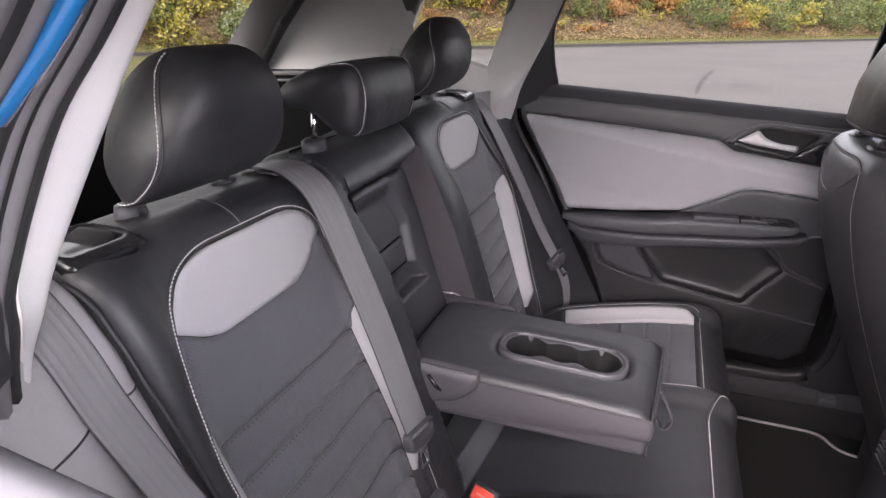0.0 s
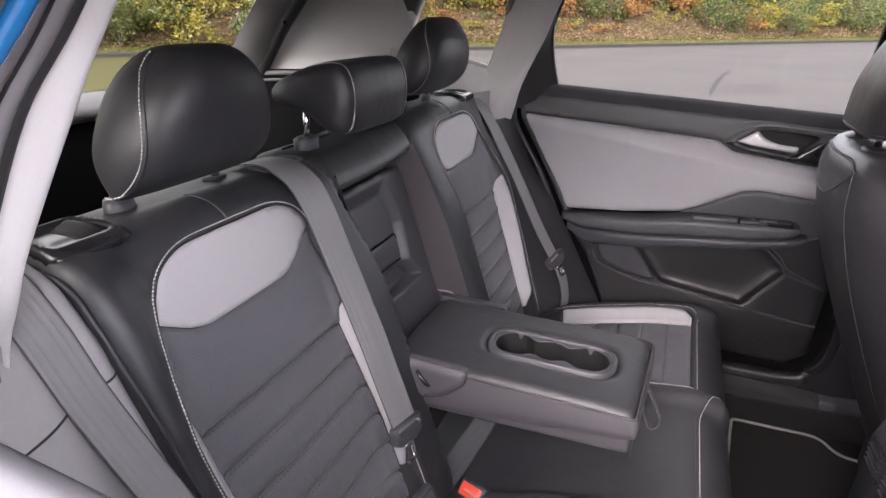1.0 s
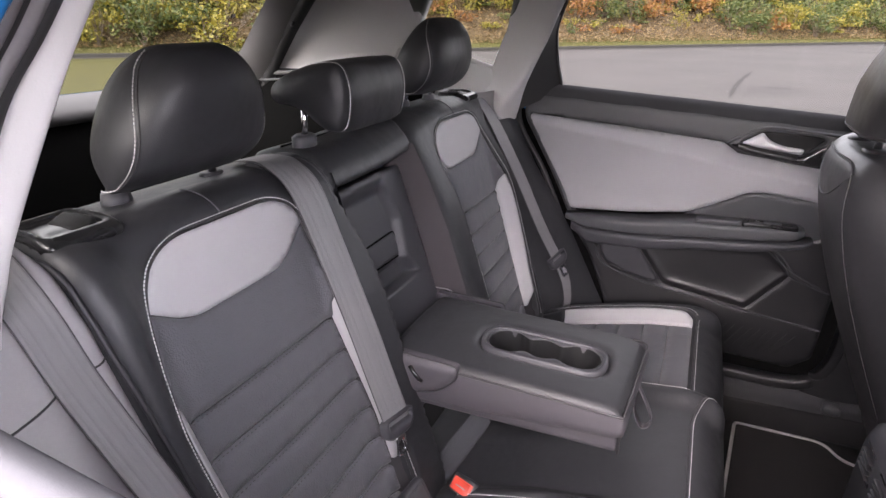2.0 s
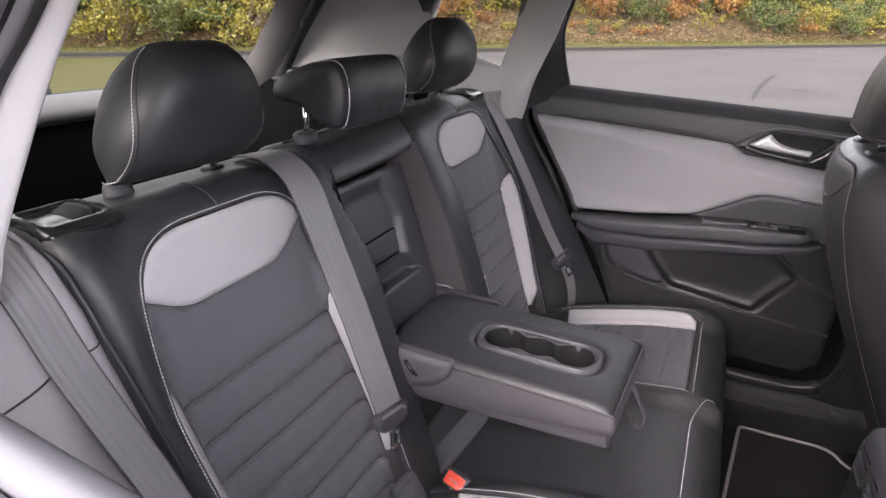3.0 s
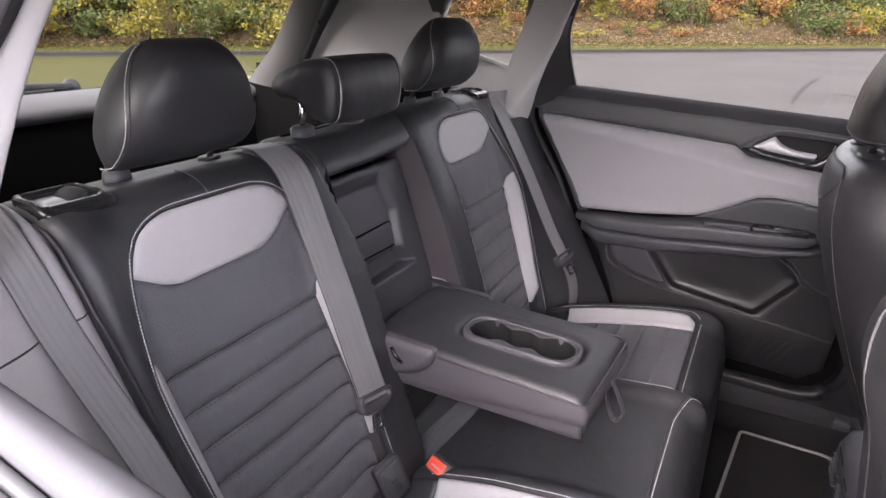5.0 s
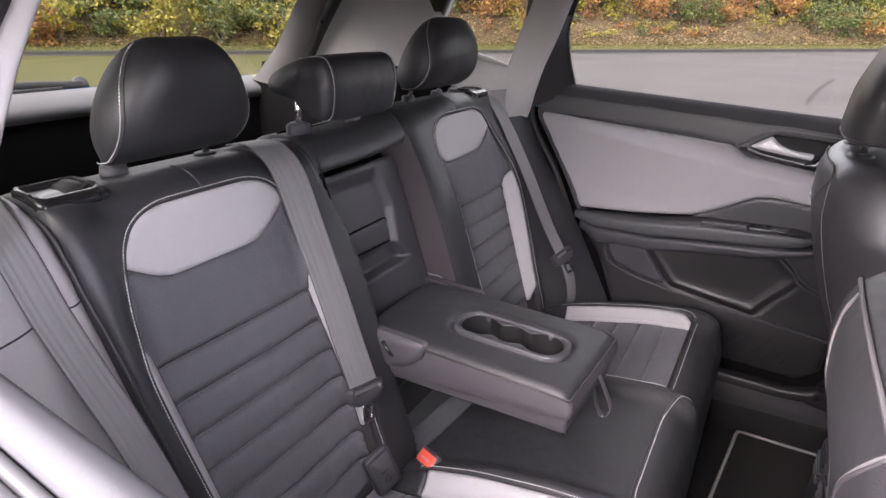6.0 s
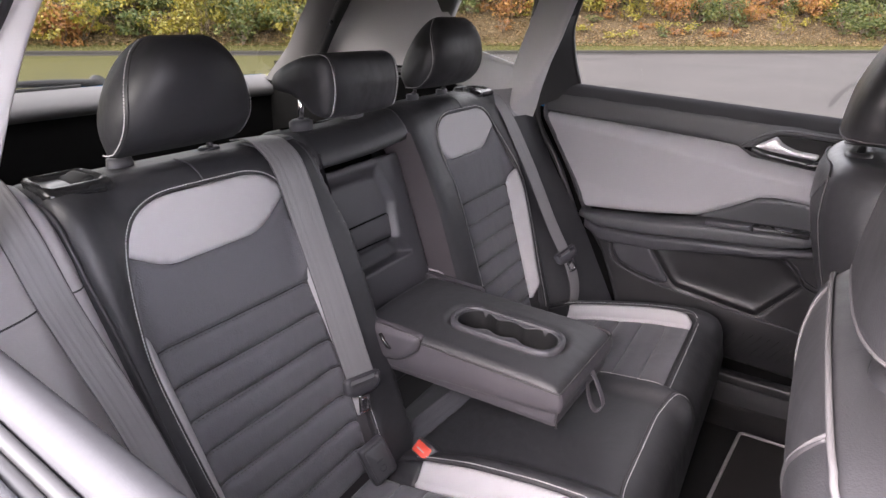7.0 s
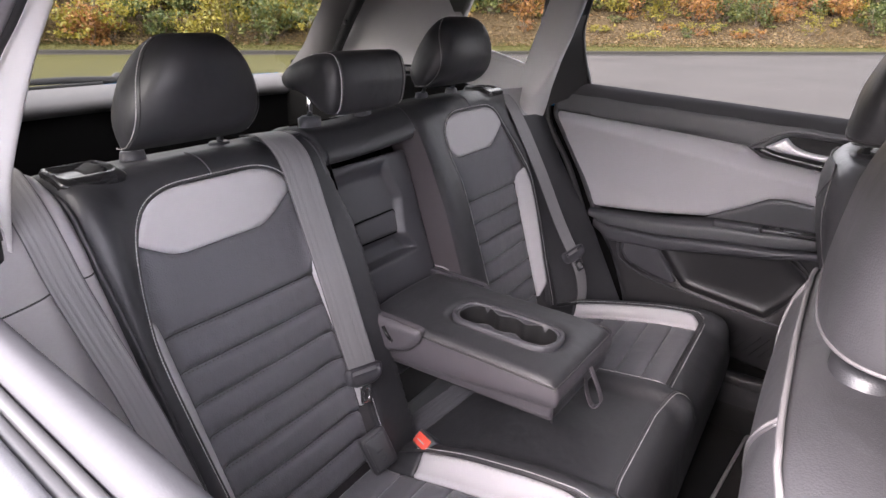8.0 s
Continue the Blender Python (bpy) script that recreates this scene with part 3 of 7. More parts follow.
def centre_top(x, v, h):
    x, v = np.asarray(x, float), np.asarray(v, float)
    y, z, ny, nz = (np.interp(v, BP[0], BP[i]) for i in range(1, 5))
    k = h - 0.001
    zz = z + nz * k + 0.007 * smooth01((v - 1.245) / 0.035)
    zz = zz + 0.11 * np.clip(zz - 1.06, 0, 1) * smooth01((x + 0.05) / 0.3)
    return np.stack([x + X0, y + ny * k, zz], 1)


pad = rounded([(-0.136, 1.206), (0.136, 1.208), (0.136, 1.60), (-0.136, 1.60)], 0.002, 3)
part("top_pad", drape(pad, centre_top, 0.007, 0.010, 0.005, 0.035), LEATHER, centre, "black leatherette bridge over the recess")

RX0, RX1 = -0.112, 0.140


def recess_back(x, v, h):
    """Rear wall of the bay, parallel to the backrest and sunk into it."""
    x, v = np.asarray(x, float), np.asarray(v, float)
    y, z = 0.366 + 0.33 * (v - 1.034) + 0.058, v
    return np.stack([x, y - 0.95 * h, z + 0.31 * h], 1)


def recess_relief(x, v):
    """A scoop with a slanting right flank, a proud upper band and two steps below the flap."""
    flank = np.interp(v, [0.981, 1.016, 1.070, 1.085, 1.154, 1.188], [0.074, 0.046, 0.058, 0.064, 0.046, 0.073])
    right = smooth01((x - flank) / 0.016)
    low = smooth01((0.984 - v) / 0.008)
    h = 0.027 * np.maximum(right, low)
    h += 0.015 * smooth01((v - 1.140) / 0.030) * (1 - right)
    h += 0.009 * smooth01((v - 1.012) / 0.010) * (1 - right)
    return h


poly = rounded([(RX0 + 0.012, 0.76), (0.128, 0.76), (0.126, 1.179), (RX0 + 0.010, 1.175)], [0, 0, 0.012, 0.004], 5)
wall = part("recess_wall", drape(poly, recess_back, 0.005, 0.004, 0.003, 0.03, extra=recess_relief), PLASTIC, centre, "dark moulded recess wall")
# black sheet behind the wall stands for the shade under the bridge
shade_plate = np.array([(RX0, 0.530, 1.12), (RX1, 0.530, 1.12), (RX1, 0.530, 1.26), (RX0, 0.530, 1.26)])
part("slot_back", (shade_plate, [(0, 1, 2, 3)]), SHADE_LINING, centre, "black sheet standing for shade under the bridge")
flap = rounded([(-0.063, 1.024), (0.062, 1.022), (0.059, 1.068), (-0.063, 1.066)], 0.005, 4)
part("flap", drape(flap, lambda x, v, h: recess_back(x, v, h + 0.0125), 0.005, 0.004, 0.002, 0.010), PLASTIC, wall, "small dark load-through flap")
fl = resample(np.vstack([flap, flap[:1]]), 0.005)
p, n = on_surf(recess_back, fl, 0.0105)
part("flap_gap", tube(p[:-1], 0.0019, 6, True, up=n[:-1]), SHADE_LINING, wall)
for sx, x0, x1 in ((-1, RX0 + 0.010, RX0 - 0.004), (1, 0.1265, 0.1372)):
    vs = np.linspace(0.74, 1.216, 26)
    vv, ff = [], []
    for i, v in enumerate(vs):
        yb = 0.366 + 0.33 * (v - 1.034)
        reach = float(np.interp(v, [1.05, 1.15, 1.216], [0.088, 0.078, 0.066])) if sx > 0 else 0.056
        for t in (0, 0.3, 0.6, 0.85, 1.0):
            vv.append((x0 + (x1 - x0) * t ** 1.3, yb + 0.060 - reach * t, v + 0.012 * t))
    for i in range(len(vs) - 1):
        for j in range(4):
            q = (i * 5 + j, i * 5 + j + 1, (i + 1) * 5 + j + 1, (i + 1) * 5 + j)
            ff.append(q if sx < 0 else q[::-1])
    part("recess_cheek", (np.array(vv), ff), VINYL_WARM if sx > 0 else LEATHER, centre, "dark plum-grey vinyl cheek" if sx > 0 else "black leatherette cheek")
cord = curve([(0.1290, 0.397, 0.946), (0.1295, 0.368, 0.932), (0.1315, 0.337, 0.930), (0.134, 0.318, 0.916), (0.1355, 0.306, 0.900)], 0.004)
part("cheek_cord", tube(cord, 0.0016, 6), PIPING, centre, "pale cord along the foot of the cheek")
cord = curve([(0.1285, 0.396, 0.944), (0.1285, 0.386, 0.918), (0.1290, 0.375, 0.893)], 0.004)
part("cheek_cord", tube(cord, 0.0011, 6), TAPE, centre)
bar = curve([(RX0 + 0.005, 0.447, 1.2105), (0.0, 0.449, 1.2135), (0.126, 0.449, 1.218)], 0.01)
part("recess_lip", tube(bar, 0.0035, 8), PLASTIC_GLOSS, centre)
latch = curve([(0.051, 0.469, 1.1965), (0.060, 0.467, 1.1985)], 0.002)
part("latch_pin", tube(latch, 0.0035, 8), STEEL, centre, "bright steel latch pin")

# ---- seat cushion ----
CP = profile([(-0.205, 0.46, 0.0), (-0.222, 0.60, 0.14), (-0.228, 0.69, 0.23), (-0.215, 0.742, 0.285), (-0.180, 0.770, 0.33), (-0.145, 0.776, 0.366),
              (-0.05, 0.762, 0.462), (0.08, 0.730, 0.594), (0.20, 0.694, 0.719), (0.34, 0.668, 0.861)], 0.03)


def cv(y):
    """The cushion's running parameter at a depth y on its top."""
    k = (CP[0] > 0.30)
    return np.interp(y, CP[1][k], CP[0][k])


def cush_bulge(x, v):
    a = np.abs(np.abs(x) - SEAT_C)
    top = smooth01((v - 0.27) / 0.06)
    h = 0.024 * smooth01((a - 0.140) / 0.042) * top * smooth01((0.80 - v) / 0.14) * smooth01((np.abs(x) - 0.12) / 0.04)
    mid = smooth01((0.20 - np.abs(x)) / 0.05)
    h += 0.012 * mid * top * smooth01((0.70 - v) / 0.15)
    ax = np.abs(x)
    d = np.clip((ax - 0.535) / 0.055, 0, 1)
    h -= 0.060 * (1 - np.sqrt(np.clip(1 - d ** 2.4, 0, 1)))
    return h


def cush_surf(x, v, h):
    x, v = np.asarray(x, float), np.asarray(v, float)
    k = h + cush_bulge(x, v)
    y, z, ny, nz = (np.interp(v, CP[0], CP[i]) for i in range(1, 5))
    return np.stack([x, y + ny * k, z + nz * k], 1)


cushion = thing("seat_cushion", (0, 0.05, 0.45), "wide black leatherette rear bench cushion with pale grey strips", "seat cushion")
VF, VR = float(cv(-0.150)), 0.84
for s in (-1, 1):
    c = s * SEAT_C
    ys = [-0.149, -0.093, -0.037, 0.019, 0.075, 0.131, 0.187, 0.25]
    for y0, y1 in zip(ys, ys[1:]):
        v0, v1 = float(cv(y0)), float(cv(y1))
        poly = rounded([(c - 0.136, v0), (c + 0.136, v0), (c + 0.136, v1), (c - 0.136, v1)], 0.003, 2)
        part("quilted_roll", drape(poly, cush_surf, 0.0075, 0.017, 0.006, 0.006), FABRIC, cushion)
    for q in (-1, 1):
        VS = float(cv(0.160))
        vs = np.linspace(VF + 0.004, VS, 20)
        w = np.interp(vs, [VF, VF + 0.05, VR], [0.031, 0.0375, 0.0375])
        tip = smooth01((vs - VF - 0.004) / 0.02)
        inner = [(c + q * 0.138, v) for v in vs]
        outer = [(c + q * (0.138 + ww * (0.55 + 0.45 * t)), v) for v, ww, t in zip(vs, w, tip)]
        part("bolster_strip", drape(np.array(inner + outer[::-1]), cush_surf, 0.006, 0.006, 0.002, 0.006), GREY_LEATHER, cushion, "pale grey cushion strip")
        rest = np.array([(c + q * 0.138, VS + 0.001), (c + q * 0.176, VS + 0.001), (c + q * 0.176, VR - 0.03), (c + q * 0.138, VR - 0.03)])
        part("rear_filler", drape(rest, cush_surf, 0.008, 0.005, 0.002, 0.006), LEATHER, cushion)
        line = resample(np.array([(c + q * 0.1768, v) for v in np.linspace(VS + 0.02, VF + 0.03, 20)] + [(c + q * 0.172, VF + 0.008), (c + q * 0.160, VF - 0.004)]), 0.004)
        p, n = on_surf(cush_surf, line, -0.0008)
        part("seam_cord", tube(p, 0.002, 6, up=n), SEAM, cushion)
        p, n = on_surf(cush_surf, line + np.array([q * 0.0045, 0]))
        part("stitching", dashes(p, n), THREAD, cushion, "white contrast stitching")
    line = resample(np.array([(c - 0.158, VF - 0.004), (c + 0.158, VF - 0.004)]), 0.004)
    p, n = on_surf(cush_surf, line, -0.0005)
    part("seam_cord", tube(p, 0.0018, 6, up=n), SEAM, cushion)
    p, n = on_surf(cush_surf, line - np.array([0, 0.005]))
    part("stitching", dashes(p, n), THREAD, cushion, "white contrast stitching")
    # seam from the corner over the front lip
    cx = c - s * 0.155
    line = resample(np.array([(cx, VF - 0.004), (cx - s * 0.002, VF - 0.03), (cx - s * 0.006, VF - 0.062), (cx - s * 0.004, VF - 0.085)]), 0.004)
    p, n = on_surf(cush_surf, line, -0.0005)
    part("seam_cord", tube(p, 0.0016, 6, up=n), SEAM, cushion)
    part("lip_stitching", dashes(*on_surf(cush_surf, line + np.array([0.004, 0])), w=0.0008), PIPING, cushion)
for k, (x0, x1) in enumerate(((-0.198, 0.198),)):
    line = resample(rounded([(x0, VF - 0.060), (x0 + 0.030, VF - 0.018), (x0 + 0.085, VF - 0.004), (x1 - 0.085, VF - 0.004), (x1 - 0.030, VF - 0.018), (x1, VF - 0.060)], [0, 0.02, 0.03, 0.03, 0.02, 0], 8), 0.004)
    p, n = on_surf(cush_surf, line, -0.0005)
    part("seam_cord", tube(p, 0.0018, 6, up=n), SEAM, cushion)
    part("stitching", dashes(*on_surf(cush_surf, line - np.array([0, 0.0045]))), THREAD, cushion, "white contrast stitching")
hole = [np.array([(s * SEAT_C - 0.1772, VF + 0.004), (s * SEAT_C + 0.1772, VF + 0.004), (s * SEAT_C + 0.1772, VR - 0.03), (s * SEAT_C - 0.1772, VR - 0.03)]) for s in (-1, 1)]
hole = [rounded(h, [0.02, 0.02, 0, 0], 4) for h in hole]
shell = rounded([(-0.59, 0.0), (0.59, 0.0), (0.59, VR), (-0.59, VR)], 0.01, 2)
part("cover", drape(shell, cush_surf, 0.010, 0.004, 0.001, 0.03, holes=hole), LEATHER, cushion, "black leatherette cover")
core = np.array([(-0.57, 0.30), (0.57, 0.30), (0.57, VR), (-0.57, VR)])
part("core", drape(core, lambda x, v, h: cush_surf(x, v, h - 0.012), 0.02, 0.004, 0.002, 0.05), SEAM, cushion)

# ---- fold-down armrest ----
AX0, AX1, AY0, AY1 = -0.133, 0.093, -0.052, 0.335
armrest = thing("armrest", (-0.02, 0.14, 0.85), "folded-down black leatherette centre armrest with two cup holders", "armrest")


def arm_top(x, y, h):
    x, y = np.asarray(x, float), np.asarray(y, float)
    z = 0.941 + 0.006 * (1 - ((x + 0.02) / 0.11) ** 2) - 0.010 * smooth01((-0.01 - y) / 0.06)
    return np.stack([x, y, z + h], 1)


CUPX = -0.024
ring_o = rounded([(CUPX - 0.043, -0.012), (CUPX + 0.043, -0.012), (CUPX + 0.043, 0.200), (CUPX - 0.043, 0.200)], 0.0415, 10)
top_poly = rounded([(AX0, AY0), (AX1, AY0 - 0.012), (AX1, AY1), (AX0, AY1)], [0.0055, 0.022, 0.02, 0.02], 6)
part("top_cover", drape(top_poly, arm_top, 0.006, 0.016, 0.010, 0.006, holes=[ring_o]), LEATHER, armrest, "black leatherette top")
side_rings = []
outline_a = resample(top_poly, 0.006, True)
mid_a = outline_a.mean(0)
fold_z = np.interp(outline_a[:, 1], [-0.06, 0.25, 0.34], [0.897, 0.861, 0.858])
foot_z = np.interp(outline_a[:, 1], [-0.06, 0.27, 0.34], [0.867, 0.853, 0.852])
for inset, k in ((0.0, 0.0), (-0.0022, 0.25), (-0.0030, 0.6), (-0.0018, 0.92), (0.0006, 1.0), (0.0022, 1.12), (0.0014, 1.6), (0.0022, 1.92), (0.006, 2.0), (0.03, 2.05)):
    zs_a = np.where(k <= 1, 0.9305 + (fold_z - 0.9305) * min(k, 1), fold_z + (foot_z - fold_z) * (k - 1))
    ring = mid_a + (outline_a - mid_a) * (1 - inset / 0.12)
    side_rings.append(np.column_stack([ring, zs_a]))
side_v, side_f = loft(side_rings, False)
side_f.append(tuple(len(side_v) - 1 - i for i in range(len(side_rings[0]))))
part("side_cover", (side_v, side_f), LEATHER_SOFT, armrest, "dark grey leatherette side")
edge = resample(top_poly, 0.005, True)
part("edge_piping", tube(np.array([(a, b, 0.9312) for a, b in edge]), 0.0020, 6, True), SEAM, armrest)
part("corner_seam", tube(np.array([(AX0 + 0.0012, AY0 + 0.0012, z) for z in np.linspace(0.93, 0.868, 14)]), 0.0018, 6, up=(1, 0, 0)), SEAM, armrest)
# cup holder: rim and three joined wells
cups = part("cup_holder", drape(ring_o, lambda x, y, h: arm_top(x, y, h + 0.003), 0.005, 0.006, 0.004, 0.02,
                                holes=[rounded([(CUPX - 0.034, -0.003), (CUPX + 0.034, -0.003), (CUPX + 0.034, 0.191), (CUPX - 0.034, 0.191)], 0.033, 10)]), PLASTIC, armrest, "black plastic cup holder tray")


def wells():
    """One outline round two large wells and a narrower one between them, sunk in steps."""
    R, L = 0.0350, 0.0600
    ym = 0.094
    pts = []
    n = 96
    for i in range(n):
        y = -0.0045 + 0.1925 * i / (n - 1)
        w = 0
        for yc, rad in ((ym - L, R), (ym + L, R), (ym, 0.0300)):
            if abs(y - yc) < rad:
                w = max(w, math.sqrt(rad * rad - (y - yc) ** 2))
        if abs(y - ym) < L:
            w = max(w, 0.0215)
        pts.append((w, y))
    ws = np.array([w for w, y in pts])
    ws[8:-8] = np.convolve(ws, np.ones(7) / 7, "same")[8:-8]
    return list(zip(ws, [y for w, y in pts]))


W = wells()
wp = np.array([(CUPX + w, y) for w, y in W] + [(CUPX - w, y) for w, y in reversed(W)])
wc = wp.mean(0)
rings = []
for z, sc in ((0.9425, 1.0), (0.940, 0.985), (0.915, 0.965), (0.870, 0.94), (0.866, 0.90)):
    rings.append(np.array([(CUPX + (a - CUPX) * sc, b if sc > 0.95 else wc[1] + (b - wc[1]) * (0.985 if sc > 0.92 else 0.97), z) for a, b in wp]))
v, f = loft(rings, caps=False)
f = [q[::-1] for q in f]
k = len(wp)
half = k // 2
base = 4 * k
f += [(base + i, base + i + 1, base + k - 2 - i, base + k - 1 - i) for i in range(half - 1)]
part("well", (v, f), CUP_BLACK, cups, "deep black cup wells")
ro = rounded([(CUPX - 0.0345, -0.0035), (CUPX + 0.0345, -0.0035), (CUPX + 0.0345, 0.1915), (CUPX - 0.0345, 0.1915)], 0.0335, 10)
part("well_surround", drape(ro, lambda x, y, h: arm_top(x, y, h - 0.002), 0.004, 0.004, 0.001, 0.004, holes=[wc + (wp - wc) * 0.999]), PLASTIC, cups)
part("well_rim", tube(np.array([(a, b, 0.9432) for a, b in wc + (wp - wc) * 1.004]), 0.0013, 6, True), PLASTIC_SOFT, cups, "satin rim round the wells")
# hinge covers and pull strap
def knuckle(x, q):
    """Soft padded cover over the hinge, rounded in front, with a cord round it and a dark pivot clip."""
    def face(a, b, h):
        return np.stack([np.full_like(np.asarray(a, float), x) + q * (0.002 + np.asarray(h)), a, b], 1)
    poly = rounded([(0.2015, 0.9445), (0.2030, 0.9200), (0.2385, 0.8840), (0.330, 0.8650), (0.345, 0.9460)], [0.010, 0.014, 0.030, 0.01, 0.01], 6)
    kn = part("hinge_cover", drape(poly, face, 0.005, 0.016, 0.008, 0.012, extra=lambda a, b: 0.008 + 0 * a), LEATHER_SOFT, armrest, "dark leatherette hinge cover")
    rim = resample(np.vstack([poly, poly[:1]]), 0.005)
    p, n = on_surf(face, rim, 0.0008)
    part("cover_seam", tube(p[:-1], 0.0014, 6, True, up=n[:-1]), SEAM, kn)
    clip = np.array([(x + q * 0.011, 0.283, 0.930), (x + q * 0.012, 0.272, 0.915), (x + q * 0.011, 0.262, 0.905)])
    part("pivot_clip", tube(clip, 0.0035, 8), PLASTIC_GLOSS, kn, "glossy black pivot clip")


knuckle(AX0, -1)
knuckle(AX1, 1)
strap_pts = curve([(-0.015, AY0 + 0.004, 0.915), (-0.015, -0.0545, 0.902), (-0.016, -0.062, 0.866), (-0.016, -0.072, 0.842), (-0.016, -0.082, 0.840), (-0.015, -0.0885, 0.857), (-0.014, -0.074, 0.890), (-0.014, -0.060, 0.913), (-0.014, AY0 + 0.004, 0.918)], 0.003)
part("pull_strap", sweep(strap_pts, box_ring(0.0024, 0.013, 0.4), up=(1, 0, 0)), LEATHER_SOFT, armrest, "dark loop pull strap")


# ---- headrests ----
def headrest(c, y, z, w, hgt, d, form, label, seam_turn=0.0):
    """Upright rear headrest: a flat-fronted pad, narrower at the top, with stitched side panels on two steel posts."""
    h = thing("headrest", (c, y, z), label, "headrest", "rear headrests")

    t1, t2, shrink, crown, crest, round_, deep, slim, flat_f, flat_b, lean, arch_b, bw, bd, foot = form

    def size(t):
        taper = 0.972 + t1 * t + t2 * t * t
        st = np.clip((t - 0.30) / 0.70, 0, 1)
        sb = np.clip((foot - t) / foot, 0, 1)
        a = w / 2 * taper * (1 - shrink * (1 - (1 - st ** crown) ** (1 / 2.4))) * (1 - bw * sb ** 2.2)
        sd = np.clip((t - 0.38) / 0.62, 0, 1)
        b = d / 2 * (0.92 + 0.26 * t - 0.22 * t * t) * (1 - sd ** crest) ** (1 / round_) * (1 - bd * sb ** 2.6)
        return a, np.maximum(b, 0.004), lean * t + arch_b * t * t

    def face(th, t):
        """A point at the angle th round the pad; the front is flatter than the back, and the pad leans forward."""
        a, b, o = size(t)
        cs, sn = np.cos(th), np.sin(th)
        n = np.where(sn < 0, flat_f, flat_b)
        x = a * np.sign(cs) * np.abs(cs) ** (2 / n)
        yy = b * np.sign(sn) * np.abs(sn) ** (2 / n) * np.where(sn > 0, deep - slim * t, 1.0)
        return np.stack([c + x, y + o + yy, z + hgt * t + 0 * x], -1)

    ts = np.concatenate([0.13 * (1 - np.cos(np.linspace(0, np.pi / 2, 9)))[:-1], np.linspace(0.13, 0.55, 12)[:-1], 0.55 + 0.45 * np.sin(np.linspace(0, np.pi / 2, 20))])
    th = np.linspace(0, 2 * np.pi, 72, endpoint=False)
    pad_ob = part("pad", loft([face(th, t) for t in ts]), LEATHER, h)
    for q in (-1, 1):
        # the seam swings round the cheek of the pad and hooks back under it
        turn = np.linspace(0, np.pi / 2, 16)
        down = np.linspace(0.965, 0.045, 64)
        t = np.concatenate([down, 0.045 - 0.025 * np.sin(turn)])
        swing_b = np.interp(down, [0.03, 0.07, 0.12, 0.20, 0.30, 0.40, 0.50, 0.60, 0.70, 0.80, 0.90, 0.965], [0.32, 0.419, 0.451, 0.475, 0.482, 0.451, 0.372, 0.269, 0.143, 0.025, -0.046, -0.11])
        swing_b = np.convolve(np.pad(swing_b, 3, "edge"), np.ones(7) / 7, "valid")
        swing_b = swing_b + seam_turn
        base = np.concatenate([swing_b, swing_b[-1] - 0.75 * (1 - np.cos(turn))])
        ang = -base if q > 0 else np.pi + base
        line = face(ang, t)
        nn = face(ang, t) - np.array([c, y + 0.01, 0])
        nn[:, 2] = np.interp(t, [0, 0.08, 0.7, 1.0], [-0.05, 0, 0.02, 0.06])
        nn /= np.linalg.norm(nn, axis=1)[:, None]
        both = resample(np.hstack([line, nn]), 0.004)
        line, nn = both[:, :3], both[:, 3:]
        part("side_seam", tube(line, 0.0012, 6, up=nn), SEAM, pad_ob)
        part("stitching", dashes(line + np.array([q * 0.0036, 0.002, 0]) + nn * 0.0006, nn, w=0.0011, lift=0.0005), THREAD, pad_ob, "white contrast stitching")
    for q in (-1, 1):
        zb = 1.2525 + (0.021 if c > 0 else 0.0)
        px = c + q * (0.062 if c > 0 else 0.071)
        rise = 0.003 if c < 0 < q else 0.012
        part("post", tube(np.array([(px, y + 0.030, zb - 0.01), (px, y + 0.014, z + 0.04)]), 0.0055, 12, up=(0, 1, 0)), STEEL, h, "bright steel post")
        gd = [np.array([(px + rx * math.cos(t), y + 0.030 + ry * math.sin(t), zz) for t in np.linspace(0, 2 * np.pi, 20, endpoint=False)])
              for rx, ry, zz in ((0.019, 0.014, zb - 0.008), (0.0185, 0.0135, zb + 0.2 * rise), (0.0165, 0.012, zb + rise), (0.008, 0.008, zb + rise))]
        part("guide_collar", loft(gd), PLASTIC, h, "black plastic guide collar")
    return h


PAD_NEAR = (0.1436, -0.5789, 0.4373, 2.832, 3.304, 2.6375, 1.387, -0.049, 2.838, 2.285, -0.0626, 0.0173, 0.040, 0.748, 0.3765)
PAD_FAR = (0.0551, -0.3226, 0.5632, 3.429, 1.520, 2.407, 1.379, 0.275, 2.990, 2.493, -0.0628, 0.0306, 0.077, 0.5365, 0.3224)
headrest(-0.338, 0.492, 1.2728, 0.209, 0.152, 0.125, PAD_NEAR, "upright black leatherette headrest with white stitching")
headrest(0.337, 0.484, 1.304, 0.2453, 0.149, 0.1135, PAD_FAR, "upright black leatherette headrest with white stitching above the backrest", 0.16)

# low centre headrest: a hooked pad that reaches back over the bench
hc = thing("headrest", (-0.02, 0.47, 1.28), "low black leatherette centre headrest on short steel posts", "headrest", "rear headrests")
prof = curve([(0.402, 1.300), (0.394, 1.345), (0.404, 1.383), (0.425, 1.393), (0.470, 1.388), (0.522, 1.369), (0.546, 1.352), (0.550, 1.336), (0.536, 1.325), (0.504, 1.322), (0.476, 1.312), (0.454, 1.296), (0.434, 1.286), (0.414, 1.287)], 0.006, True)
pc = np.array([0.452, 1.345])
rings = []
for u in np.linspace(-1, 1, 31):
    k = (1 - abs(u) ** 5.0) ** (1 / 3.2) if abs(u) < 1 else 0.0
    k = 0.55 + 0.45 * k
    q = pc + (prof - pc) * k
    rings.append(np.array([(-0.018 + 0.103 * u, a, b) for a, b in q]))
